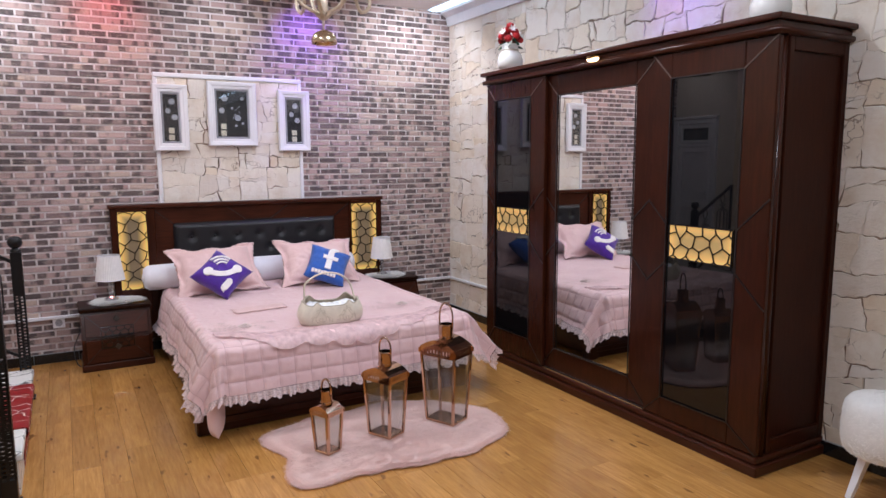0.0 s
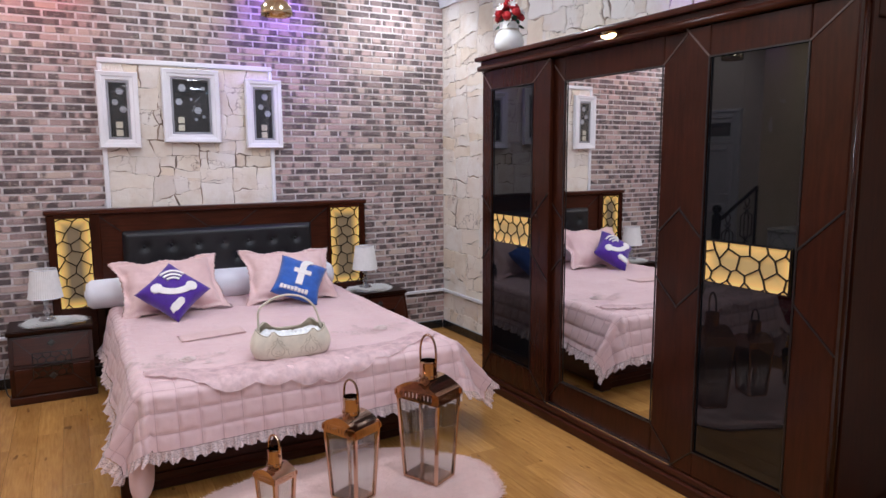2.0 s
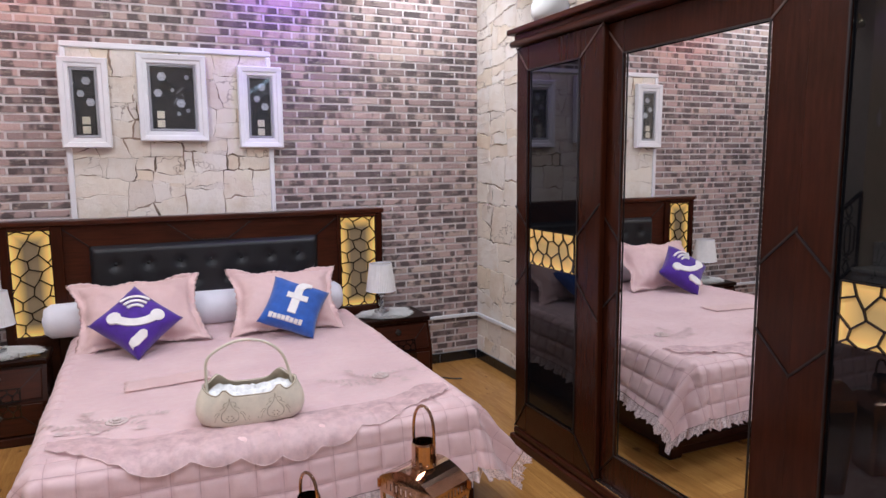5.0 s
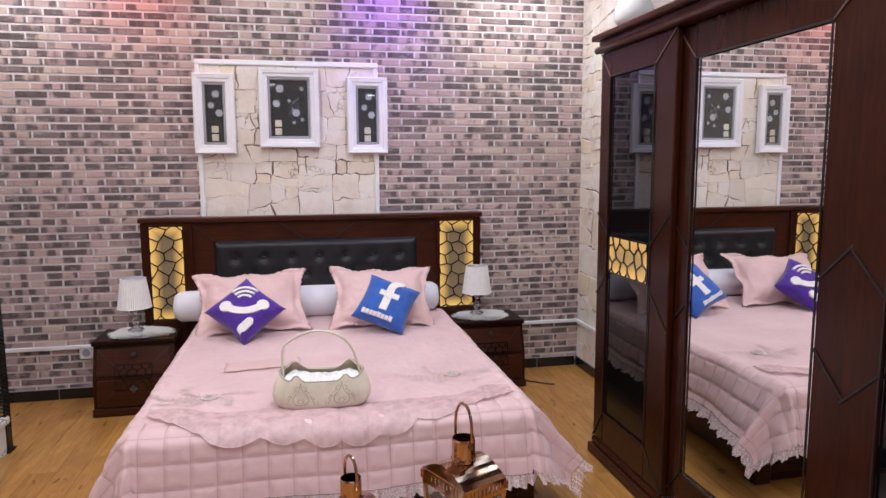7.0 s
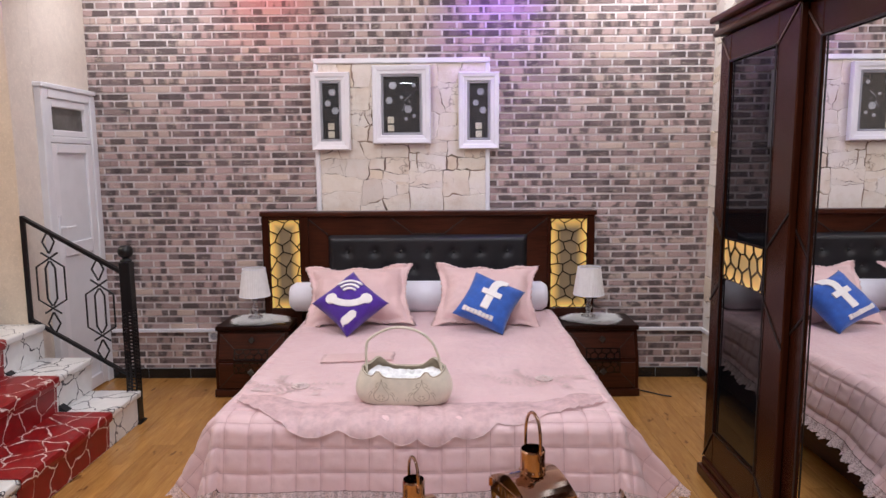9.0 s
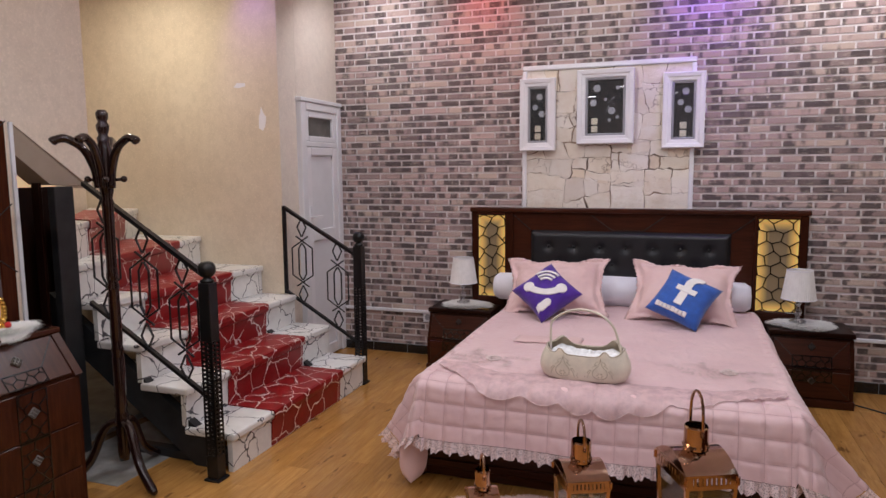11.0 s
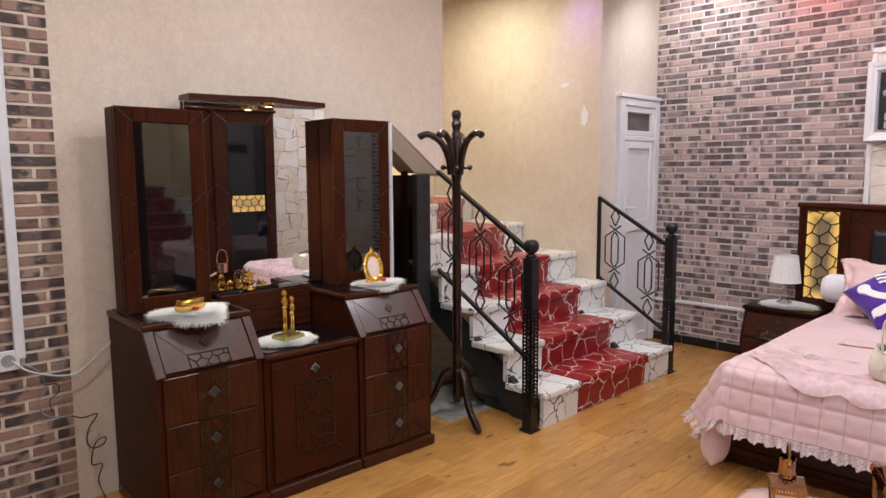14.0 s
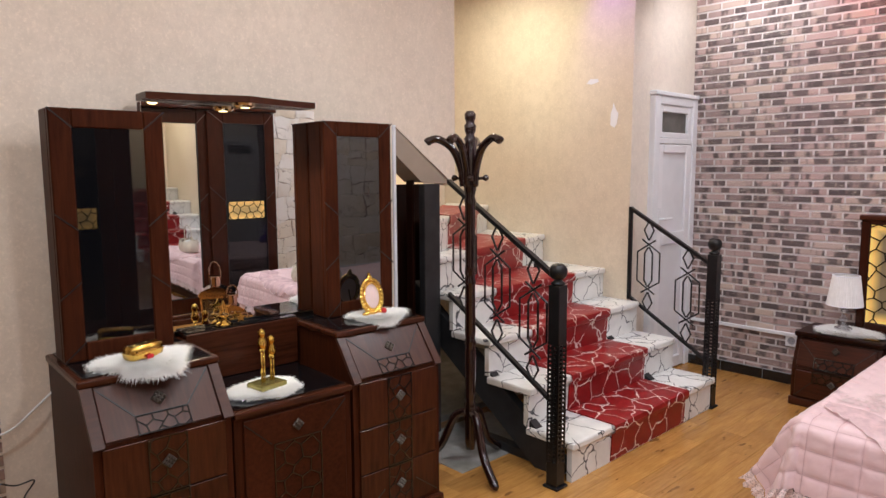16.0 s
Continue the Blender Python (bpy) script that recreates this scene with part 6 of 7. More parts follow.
# nosing x at the near side and at the wall side, step by step
NOSE = [(-0.16, -0.16), (-0.435, -0.435), (-0.71, -0.71), (-0.985, -0.985), (-1.10, -1.53), (-1.16, -2.12), (-1.22, -2.60)]
stairs = thing("staircase", pose(-0.6, 4.3, 0), "staircase of white veined treads with a red carpet runner", "staircase", kind="structure")
Y0, Y1 = 3.55, YELLOW_Y - 0.003
for i, (xa, xb) in enumerate(NOSE[:6]):
    xc, xd = NOSE[i + 1]
    z = RISE * (i + 1)

    def quad(pa, pb, pc, pd, z0, z1, bev=0.0):
        bm = bmesh.new()
        prism([pa, pb, pc, pd], z1 - z0, None, bm)
        bmesh.ops.translate(bm, vec=(0, 0, z0), verts=bm.verts)
        if bev:
            bmesh.ops.bevel(bm, geom=bm.edges[:], offset=bev, segments=2, affect="EDGES", profile=0.5)
        return bm
    part("tread", quad((xa, Y0), (xb, Y1), (xd - 0.03, Y1), (xc - 0.03, Y0), z - 0.04, z, 0.010), MARBLE, stairs)
    part("riser", quad((xa - 0.02, Y0 + 0.01), (xb - 0.02, Y1), (xb - 0.05, Y1), (xa - 0.05, Y0 + 0.01), z - RISE + 0.001, z - 0.04), MARBLE, stairs)
    # runner: over the tread, round the nosing and down the riser
    ya, yb = 3.895, 4.68
    fa, fb = (ya - Y0) / (Y1 - Y0), (yb - Y0) / (Y1 - Y0)
    n0, n1 = xa + (xb - xa) * fa, xa + (xb - xa) * fb
    m0, m1 = xc + (xd - xc) * fa, xc + (xd - xc) * fb
    bm, rows = bmesh.new(), []
    side = [(-0.022, -RISE + 0.006), (-0.014, -0.055), (0.003, -0.044), (0.008, -0.02), (0.004, 0.003), (-0.012, 0.007)]
    for off, dz in side:
        rows.append([bm.verts.new((n0 + off + 0.006, ya, z + dz)), bm.verts.new((n1 + off + 0.006, yb, z + dz))])
    rows.append([bm.verts.new((m0 - 0.02, ya, z + 0.007)), bm.verts.new((m1 - 0.02, yb, z + 0.007))])
    for a, b in zip(rows, rows[1:]):
        bm.faces.new((a[0], a[1], b[1], b[0]))
    bm.normal_update()
    bmesh.ops.solidify(bm, geom=bm.faces[:], thickness=0.005)
    part("carpet_runner", bm, CARPET, stairs, "red carpet with white crackle veins")
# stringers
for y in (Y0 + 0.02, 4.7):
    bm = prism([(-0.26, 0.0), (-0.42, 0.0), (-1.35, 0.66), (-1.35, 0.86), (-0.2, 0.06)], 0.05, Matrix(((1, 0, 0, 0), (0, 0, -1, y + 0.05), (0, 1, 0, 0), (0, 0, 0, 1))))
    part("stringer", bm, STEEL, stairs, "black steel stringer")
for i in range(4):
    xa = NOSE[i][0]
    part("tread_bracket", box((xa - 0.27, Y0 + 0.22, RISE * (i + 1) - 0.075), (xa - 0.04, Y1 - 0.05, RISE * (i + 1) - 0.042), 0.003), STEEL, stairs)
part("stair_post", box((LEFT_X - 0.02, 3.428, 0), (LEFT_X + 0.03, 3.545, 1.442), 0.004), STEEL, stairs, "black steel post beside the opening")
part("kick_beam", box((-0.95, 3.60, 0.0), (-0.30, 3.66, 0.05), 0.004), STEEL, stairs)


def newel(x, y):
    t = thing("newel_post", pose(x, y, 0), "black iron newel post with pierced shaft and ball finial", "newel post", "newel posts")
    part("lower_shaft", box((-0.032, -0.032, 0.012), (0.032, 0.032, 0.13), 0.003), IRON, t, world=False)
    part("upper_shaft", box((-0.032, -0.032, 0.70), (0.032, 0.032, 0.985), 0.003), IRON, t, world=False)
    # pierced middle: two columns of small square holes in each face
    bm = bmesh.new()
    for k in range(4):
        pm = pose(0, 0, 0, 0, 0, 90 * k) @ plane_pose((0, -0.0292, 0), (1, 0, 0), (0, 0, 1))
        for x0, wd in ((-0.027, 0.010), (0.0, 0.011), (0.027, 0.010)):
            bar2d(bm, (x0, 0.128), (x0, 0.702), wd, 0.0028, pm)
        for q in range(27):
            z = 0.138 + 0.0212 * q
            for x0 in (-0.0138, 0.0138):
                zz = z + (0.0106 if x0 > 0 else 0)
                bar2d(bm, (x0 - 0.0085, zz), (x0 + 0.0085, zz), 0.0095, 0.0026, pm)
    part("pierced_shaft", bm, IRON, t, "black iron shaft pierced with small square holes", world=False)
    part("foot_plate", box((-0.044, -0.044, 0), (0.044, 0.044, 0.012), 0.003), IRON, t, world=False)
    part("neck", lathe([(0.03, 0.985), (0.034, 0.995), (0.02, 1.005), (0.018, 1.018)], 16), IRON, t, world=False, smooth=True)
    bm = bmesh.new()
    for k in range(12):
        a = 2 * math.pi * k / 12
        bmesh.ops.create_uvsphere(bm, u_segments=8, v_segments=8, radius=0.040, matrix=Matrix.Translation((0.013 * math.cos(a), 0.013 * math.sin(a), 1.048)) @ Matrix.Diagonal((0.78, 0.78, 0.95, 1)))
    part("finial", bm, IRON, t, "ribbed iron ball finial", world=False, smooth=True)
    return t


newel(-0.215, 3.475)
newel(-0.205, 5.065)


def railing(y, xa, za, xb, zb, za2, zb2, bays, label, end_post):
    t = thing("railing", pose((xa + xb) / 2, y, 0), label, "railing", "stair railings")
    for a, b, w, d in ((za, zb, 0.030, 0.024), (za2, zb2, 0.024, 0.020)):
        bm = bmesh.new()
        prism([(xa, a - d / 2), (xb, b - d / 2), (xb, b + d / 2), (xa, a + d / 2)], w, Matrix(((1, 0, 0, 0), (0, 0, -1, y + w / 2), (0, 1, 0, 0), (0, 0, 0, 1))), bm)
        part("rail_bar", bm, IRON, t)
    if end_post:
        part("end_post", box((xb - 0.012, y - 0.012, zb2 - 0.02), (xb + 0.012, y + 0.012, zb + 0.012), 0.002), IRON, t)
    for k in range(bays):
        f = (k + 0.5) / bays
        x = xa + (xb - xa) * f
        lo, hi = za2 + (zb2 - za2) * f, za + (zb - za) * f
        h = hi - lo

        def strand(prof, dy):
            part("baluster", tube([(x + a, y + dy, lo + h * b) for a, b in prof], 0.0058, 6), IRON, t)
        for s in (-1, 1):
            # diamonds at both ends, two interlocked open hexagons between
            strand([(0, 1.0), (s * 0.034, 0.90), (0, 0.79)], 0.003 * s)
            strand([(0, 0.0), (s * 0.034, 0.10), (0, 0.21)], 0.003 * s)
            strand([(-s * 0.052, 0.795), (s * 0.080, 0.655), (s * 0.080, 0.335), (-s * 0.052, 0.20)], 0.005 * s)
            strand([(0, 0.715), (s * 0.026, 0.645), (s * 0.026, 0.345), (0, 0.275)], 0.005 * s)
    return t


railing(3.475, -0.245, 1.03, -0.945, 1.457, 0.42, 0.845, 3, "black iron railing with diamond and hexagon scrolls", False)
railing(5.065, -0.235, 0.925, -0.80, 1.250, 0.30, 0.64, 2, "short black iron railing with hexagon scrolls", True)


# ---- coat rack ----
cr_ = thing("coat_rack", pose(-0.64, 3.325, 0), "dark turned wooden coat rack with curved hooks", "coat rack")
prof = [(0.010, 0.10), (0.024, 0.105), (0.028, 0.14), (0.030, 0.34), (0.024, 0.36), (0.030, 0.38), (0.027, 0.40), (0.029, 0.62), (0.024, 0.64), (0.031, 0.66), (0.024, 0.68), (0.027, 0.72), (0.025, 0.95), (0.030, 0.97), (0.023, 0.99), (0.028, 1.01), (0.024, 1.06), (0.026, 1.35), (0.030, 1.37), (0.023, 1.39), (0.030, 1.42), (0.036, 1.50), (0.034, 1.62), (0.026, 1.65), (0.030, 1.67), (0.020, 1.685), (0.028, 1.71), (0.030, 1.73), (0.020, 1.745), (0.027, 1.765), (0.028, 1.785), (0.018, 1.80)]
part("pole", lathe(prof, 20), RACK_WOOD, cr_, world=False, smooth=True)
for k in range(4):
    a = radians((228, 288, 356, 125)[k])
    c, s = math.cos(a), math.sin(a)
    pts = curve_points([(0.032 * c, 0.032 * s, 1.44), (0.045 * c, 0.045 * s, 1.53), (0.085 * c, 0.085 * s, 1.620), (0.15 * c, 0.15 * s, 1.665), (0.195 * c, 0.195 * s, 1.660), (0.212 * c, 0.212 * s, 1.645)], 7)
    part("hook", tube(pts, [0.019] * (len(pts) - 7) + [0.020, 0.021, 0.021, 0.021, 0.020, 0.017, 0.010], 10), RACK_WOOD, cr_, world=False, smooth=True)
    a = radians(45 + 90 * k)
    c, s = math.cos(a), math.sin(a)
    bm = tube([(0.03 * c, 0.03 * s, 1.475), (0.072 * c, 0.072 * s, 1.48)], 0.008, 8)
    ball((0.076 * c, 0.076 * s, 1.48), 0.016, bm, 10)
    part("peg", bm, RACK_WOOD, cr_, world=False, smooth=True)
for k in range(3):
    a = radians(-20 + 120 * k)
    c, s = math.cos(a), math.sin(a)
    pts = curve_points([(0.02 * c, 0.02 * s, 0.30), (0.08 * c, 0.08 * s, 0.27), (0.15 * c, 0.15 * s, 0.12), (0.24 * c, 0.24 * s, 0.04), (0.29 * c, 0.29 * s, 0.018)], 7)
    part("leg", tube(pts, [0.022] * (len(pts) - 4) + [0.019, 0.017, 0.016, 0.012], 10), RACK_WOOD, cr_, world=False, smooth=True)


# ---- dressing table ----
def vanity():
    t = thing("dressing_table", pose(-0.78, 2.26, 0), "dark cherry dressing table with three-part mirror", "dressing table")
    back = -1.065
    front = -0.515
    for y0, y1, nm in ((1.54, 2.0, "cabinet"), (2.505, 2.975, "cabinet")):
        w = y1 - y0
        ym = (y0 + y1) / 2
        bm = prism([(front, 0.05), (front, 0.665), (-0.64, 0.83), (back, 0.83), (back, 0.05)], w - 0.01, Matrix(((1, 0, 0, 0), (0, 0, -1, y1 - 0.005), (0, 1, 0, 0), (0, 0, 0, 1))))
        c = part(nm, bm, CHERRY_RED, t)
        part("plinth", box((back, y0, 0), (front + 0.03, y1, 0.055), 0.008, seg=2), CHERRY_RED_FLAT, c)
        part("top", box((back, y0 - 0.004, 0.83), (-0.615, y1 + 0.004, 0.855), 0.006, seg=2), CHERRY_RED_FLAT, c)
        part("black_glass_top", box((back + 0.01, y0 + 0.02, 0.855), (-0.64, y1 - 0.02, 0.859), 0.001), DARK_GLASS, c)
        # raised sides of the slanted front
        slope = Vector((-0.125, 0, 0.165))
        pm = plane_pose((front, ym, 0.665), (0, 1, 0), slope)
        sl = slope.length
        bars("slanted_edge", [((s * (w / 2 - 0.02), -0.012), (s * (w / 2 - 0.02), sl)) for s in (-1, 1)], 0.036, 0.016, pm, BROWN_TOP, c)
        d = part("drawer", box((-w / 2 + 0.042, 0.004, 0.0), (w / 2 - 0.042, sl - 0.012, 0.012), 0.002), BROWN_TOP, c, "satin brown slanted drawer front", m=pm)
        bars("groove", [((s * (w / 2 - 0.045), sl - 0.02), (s * 0.085, 0.068)) for s in (-1, 1)] + [((-0.085, 0.068), (0.085, 0.068))], 0.005, 0.003, pm @ pose(0, 0, 0.011), GROOVE, d)
        part("fretwork", honeycomb(0.17, 0.062, 0.05, 0.005, 0.003, pm @ pose(0, 0.035, 0.011), 9), FRET, d)
        pull(d, pm @ Vector((0, 0.115, 0.012)), (Vector((0, 1, 0)), slope), 0.019)
        vm = plane_pose((front, ym, 0), (0, 1, 0), (0, 0, 1))
        for k, (za, zb) in enumerate(((0.46, 0.655), (0.265, 0.455), (0.07, 0.26))):
            d = part("drawer", box((-w / 2 + 0.03, za, 0), (w / 2 - 0.03, zb, 0.012), 0.002), CHERRY_RED_FLAT, c, m=vm)
            part("fretwork", honeycomb(0.125, zb - za - 0.004, 0.062, 0.0045, 0.005, vm @ pose(0, (za + zb) / 2, 0.011), 11 + k), FRET, d)
            pull(d, vm @ Vector((0, (za + zb) / 2 + 0.01, 0.015)), (Vector((0, 1, 0)), Vector((0, 0, 1))), 0.018)
        bars("groove", [((s * (w / 2 - 0.03), 0.08), (s * 0.085, 0.17)) for s in (-1, 1)], 0.005, 0.003, vm @ pose(0, 0, 0.011), GROOVE, c)
        # mirror tower, narrower than its cabinet
        y0, y1 = (1.555, 1.935) if y0 < 2 else (2.61, 2.982)
        tw = part("mirror_tower", box((-0.988, y0 + 0.002, 0.859), (-0.885, y1 - 0.004, 1.735), 0.004), CHERRY_RED, t, "tall side mirror in a dark cherry surround")
        bm = bmesh.new()
        fr = 0.073
        xa, xb = -0.885, -0.855
        box((xa, y0 + 0.002, 0.859), (xb, y0 + fr, 1.735), 0.005, bm)
        box((xa, y1 - fr, 0.859), (xb, y1 - 0.004, 1.735), 0.005, bm)
        box((xa, y0 + fr, 0.859), (xb, y1 - fr, 0.925), 0.004, bm)
        box((xa, y0 + fr, 1.67), (xb, y1 - fr, 1.735), 0.004, bm)
        part("surround", bm, CHERRY_RED, tw)
        part("smoked_mirror", box((-0.866, y0 + fr - 0.004, 0.921), (-0.860, y1 - fr + 0.004, 1.674)), SMOKED, tw, "smoked black mirror glass")
        m2 = plane_pose((xb, 0, 0), (0, 1, 0), (0, 0, 1))
        bars("mitre_groove", (((y0, 1.735), (y0 + fr, 1.67)), ((y1, 1.735), (y1 - fr, 1.67)), ((y0, 1.38), (y0 + fr, 1.32)), ((y1, 1.38), (y1 - fr, 1.32)), ((y0, 1.08), (y0 + fr, 1.14)), ((y1, 1.08), (y1 - fr, 1.14)), ((y0, 0.859), (y0 + fr, 0.925))), 0.005, 0.002, m2, GROOVE, tw)
    # low middle unit
    y0, y1 = 2.004, 2.501
    c = part("middle_cabinet", box((back, y0, 0.05), (front - 0.005, y1, 0.64), 0.003), CHERRY_RED, t)
    part("plinth", box((back, y0, 0), (front + 0.025, y1, 0.055), 0.006), CHERRY_RED_FLAT, c)
    part("top", box((back, y0, 0.64), (front + 0.012, y1, 0.664), 0.006, seg=2), CHERRY_RED_FLAT, c)
    part("black_glass_top", box((-0.93, y0 + 0.015, 0.664), (front - 0.02, y1 - 0.015, 0.669), 0.001), DARK_GLASS, c)
    vm = plane_pose((front - 0.005, (y0 + y1) / 2, 0), (0, 1, 0), (0, 0, 1))
    d = part("door", box((-0.215, 0.07, 0), (0.215, 0.625, 0.012), 0.002), CHERRY_RED, c, m=vm)
    part("fretwork", honeycomb(0.20, 0.33, 0.078, 0.0045, 0.005, vm @ pose(0, 0.345, 0.011), 33), FRET, d)
    for s in (-1, 1):
        bars("groove", [((s * 0.215, 0.615), (s * 0.11, 0.515)), ((s * 0.215, 0.08), (s * 0.11, 0.175))], 0.005, 0.003, vm @ pose(0, 0, 0.011), GROOVE, d)
    pull(d, vm @ Vector((0, 0.565, 0.015)), (Vector((0, 1, 0)), Vector((0, 0, 1))), 0.018)
    part("back_box", box((back, y0, 0.669), (-0.93, y1, 0.872), 0.004), CHERRY_RED_FLAT, t)
    part("glass_ledge", box((-0.99, y0 + 0.004, 0.872), (-0.935, y1 - 0.004, 0.878), 0.001), DARK_GLASS, t)
    # clear centre mirror under a lamp shelf
    g = part("centre_back", box((-1.04, 1.90, 0.879), (-1.0, 2.65, 1.785), 0.003), CHERRY_RED, t)
    part("clear_mirror", box((-0.998, 1.90, 0.880), (-0.992, 2.65, 1.785)), MIRROR, g, "clear mirror")
    bm = prism([(1.905, -1.06), (2.615, -1.06), (2.62, -0.93), (2.44, -0.90), (2.27, -0.84), (2.10, -0.90), (1.90, -0.93)], 0.026, Matrix(((0, 1, 0, 0), (1, 0, 0, 0), (0, 0, 1, 1.79), (0, 0, 0, 1))))
    part("lamp_shelf", bm, CHERRY_RED_FLAT, t)
    lp = part("spotlight_housing", lathe([(0.03, -0.018), (0.042, -0.01), (0.045, 0.0)], 20, pose(-0.895, 2.27, 1.79)), BRASS, t)
    part("bulb", ball((-0.885, 2.27, 1.779), 0.022, scale=(1, 1.3, 0.45)), BULB, lp, smooth=True)
    # it stands slightly askew to the wall
    t.matrix_basis = Matrix.Translation((-0.52, 2.26, 0)) @ pose(0, 0, 0, 0, 0, -1.8) @ Matrix.Translation((0.52, -2.26, 0)) @ t.matrix_basis


vanity()


# ---- things on the dressing table ----
PELT = lambda a: 0.92 + 0.20 * math.cos(3 * a - 0.35) + 0.06 * math.sin(7 * a)
fur_patch("fur_mat", (-0.70, 1.775, 0.860), 0.115, 0.135, 0.012, WHITE_FUR, seed=11, count=15000, length=0.060, outline=PELT, droop=0.04, pad=0.55, edge=0.30, width=0.003, label="white long-haired pelt-shaped fur mat on the dressing table", category="mat")
fur_patch("fur_mat", (-0.705, 2.80, 0.860), 0.095, 0.120, 0.011, WHITE_FUR, seed=12, count=12000, length=0.052, outline=lambda a: PELT(a + 0.5), droop=0.03, pad=0.55, edge=0.30, width=0.003, label="white long-haired pelt-shaped fur mat on the dressing table", category="mat")
fur_patch("fur_mat", (-0.66, 2.20, 0.670), 0.095, 0.125, 0.012, WHITE_FUR, seed=13, count=12000, length=0.044, pad=0.6, edge=0.35, width=0.003, label="white oval fur mat on the low middle top", category="mat")
gb = thing("trinket_box", pose(-0.72, 1.775, 0.875, 0, 0, 20) @ Matrix.Scale(0.78, 4), "ridged gold trinket box on a white fur mat", "box")
bm = bmesh.new()
n = 24
rows = []
for k in range(9):
    f = k / 8 * 2 - 1
    r = 0.042 * (1 - 0.16 * abs(f) ** 6) * (1 + 0.05 * math.sin(k * 2.5))
    rows.append([bm.verts.new((r * math.copysign(abs(math.cos(2 * math.pi * i / n)) ** 0.6, math.cos(2 * math.pi * i / n)), f * 0.078, 0.034 + 0.034 * (r / 0.042) * (1 + 0.04 * (i % 2)) * math.copysign(abs(math.sin(2 * math.pi * i / n)) ** 0.6, math.sin(2 * math.pi * i / n)))) for i in range(n)])
for a, b in zip(rows, rows[1:]):
    for i in range(n):
        bm.faces.new((a[i], a[(i + 1) % n], b[(i + 1) % n], b[i]))
bm.faces.new(rows[0])
bm.faces.new(rows[-1][::-1])
part("body", bm, GOLD, gb, world=False, smooth=True)
part("lid_rim", box((-0.044, -0.08, 0.03), (0.044, 0.08, 0.037), 0.003), GOLD, gb, world=False)
part("tag", box((0.046, -0.02, 0.004), (0.052, 0.015, 0.022), 0.002), ROSE, gb, "red tag", world=False)
# oval gold photo stand
ps = thing("photo_stand", pose(-0.73, 2.795, 0.872, 0, -12, 0), "ornate oval gold photo stand on a white fur mat", "photo stand")
bm = bmesh.new()
for k in range(26):
    a = 2 * math.pi * k / 26
    ball((0.0, 0.056 * math.cos(a), 0.082 + 0.075 * math.sin(a)), 0.0125, bm, 7, (0.7, 1, 1))
for k in range(40):
    a = 2 * math.pi * k / 40
    ball((0.004, 0.043 * math.cos(a), 0.082 + 0.06 * math.sin(a)), 0.006, bm, 6)
ball((0, 0, 0.168), 0.013, bm, 8)
ball((0, 0, 0.182), 0.008, bm, 8)
for s in (-1, 1):
    ball((0.005, s * 0.045, 0.008), 0.016, bm, 8, (1, 1.5, 0.7))
part("gold_rim", bm, GOLD, ps, world=False, smooth=True)
part("blank_card", lathe([(0.045, 0), (0.045, 0.003)], 28, plane_pose((-0.003, 0, 0.082), (0, 1, 0), (0, 0, 1.0)) @ Matrix.Diagonal((0.95, 1.35, 1, 1))), plain("pink_card", (0.75, 0.58, 0.55), 0.4, relief=0), ps, "pale pink card", world=False)
part("prop", tube([(-0.005, 0, 0.09), (-0.05, 0, 0.012)], 0.004, 6), GOLD, ps, world=False)
part("red_bead", ball((0.03, 0.035, 0.01), 0.013, seg=10), ROSE, ps, world=False, smooth=True)
# gold figurine: two plain birds on stems
fg = thing("figurine", pose(-0.665, 2.215, 0.681, 0, 0, 10), "gold two-stem figurine on a glass block", "figurine")
bm = box((-0.05, -0.06, 0), (0.05, 0.06, 0.022), 0.004)
part("block", bm, plain("gold_green_glass", (0.35, 0.30, 0.10), 0.08, 0.6, 0.2, 10, 0), fg, world=False)
for y, h in ((-0.022, 0.20), (0.022, 0.165)):
    bm = tube([(0, y, 0.02), (0, y, h - 0.05)], 0.0045, 8)
    tube([(0, y + 0.012, 0.02), (0, y + 0.012, h - 0.06)], 0.0035, 8, bm)
    lathe([(0.008, 0), (0.016, 0.012), (0.019, 0.03), (0.013, 0.05), (0.010, 0.058), (0.015, 0.068), (0.012, 0.082), (0.003, 0.09)], 12, pose(0, y + 0.004, h - 0.055), bm)
    part("stem_figure", bm, GOLD, fg, world=False, smooth=True)
# ornaments on the glass ledge
go = thing("gold_ornament", pose(-0.915 - 0.055, 2.19, 0.878), "small gold star and dish ornament on the ledge", "ornament")
bm = lathe([(0.028, 0), (0.034, 0.006), (0.024, 0.016), (0.012, 0.022), (0.02, 0.03), (0.03, 0.045), (0.028, 0.046)], 18)
part("dish", bm, GOLD, go, world=False, smooth=True)
pts = [((0.034 if k % 2 == 0 else 0.015) * math.cos(math.pi / 2 + k * math.pi / 5), (0.034 if k % 2 == 0 else 0.015) * math.sin(math.pi / 2 + k * math.pi / 5)) for k in range(10)]
part("star", prism(pts, 0.008, plane_pose((0, 0, 0.075), (0, 1, 0), (0, 0, 1))), GOLD, go, world=False)
part("small_star", prism([(0.6 * a, 0.6 * b) for a, b in pts], 0.008, plane_pose((0.0, 0.075, 0.024), (0, 1, 0), (0, 0, 1))), GOLD, go, world=False)


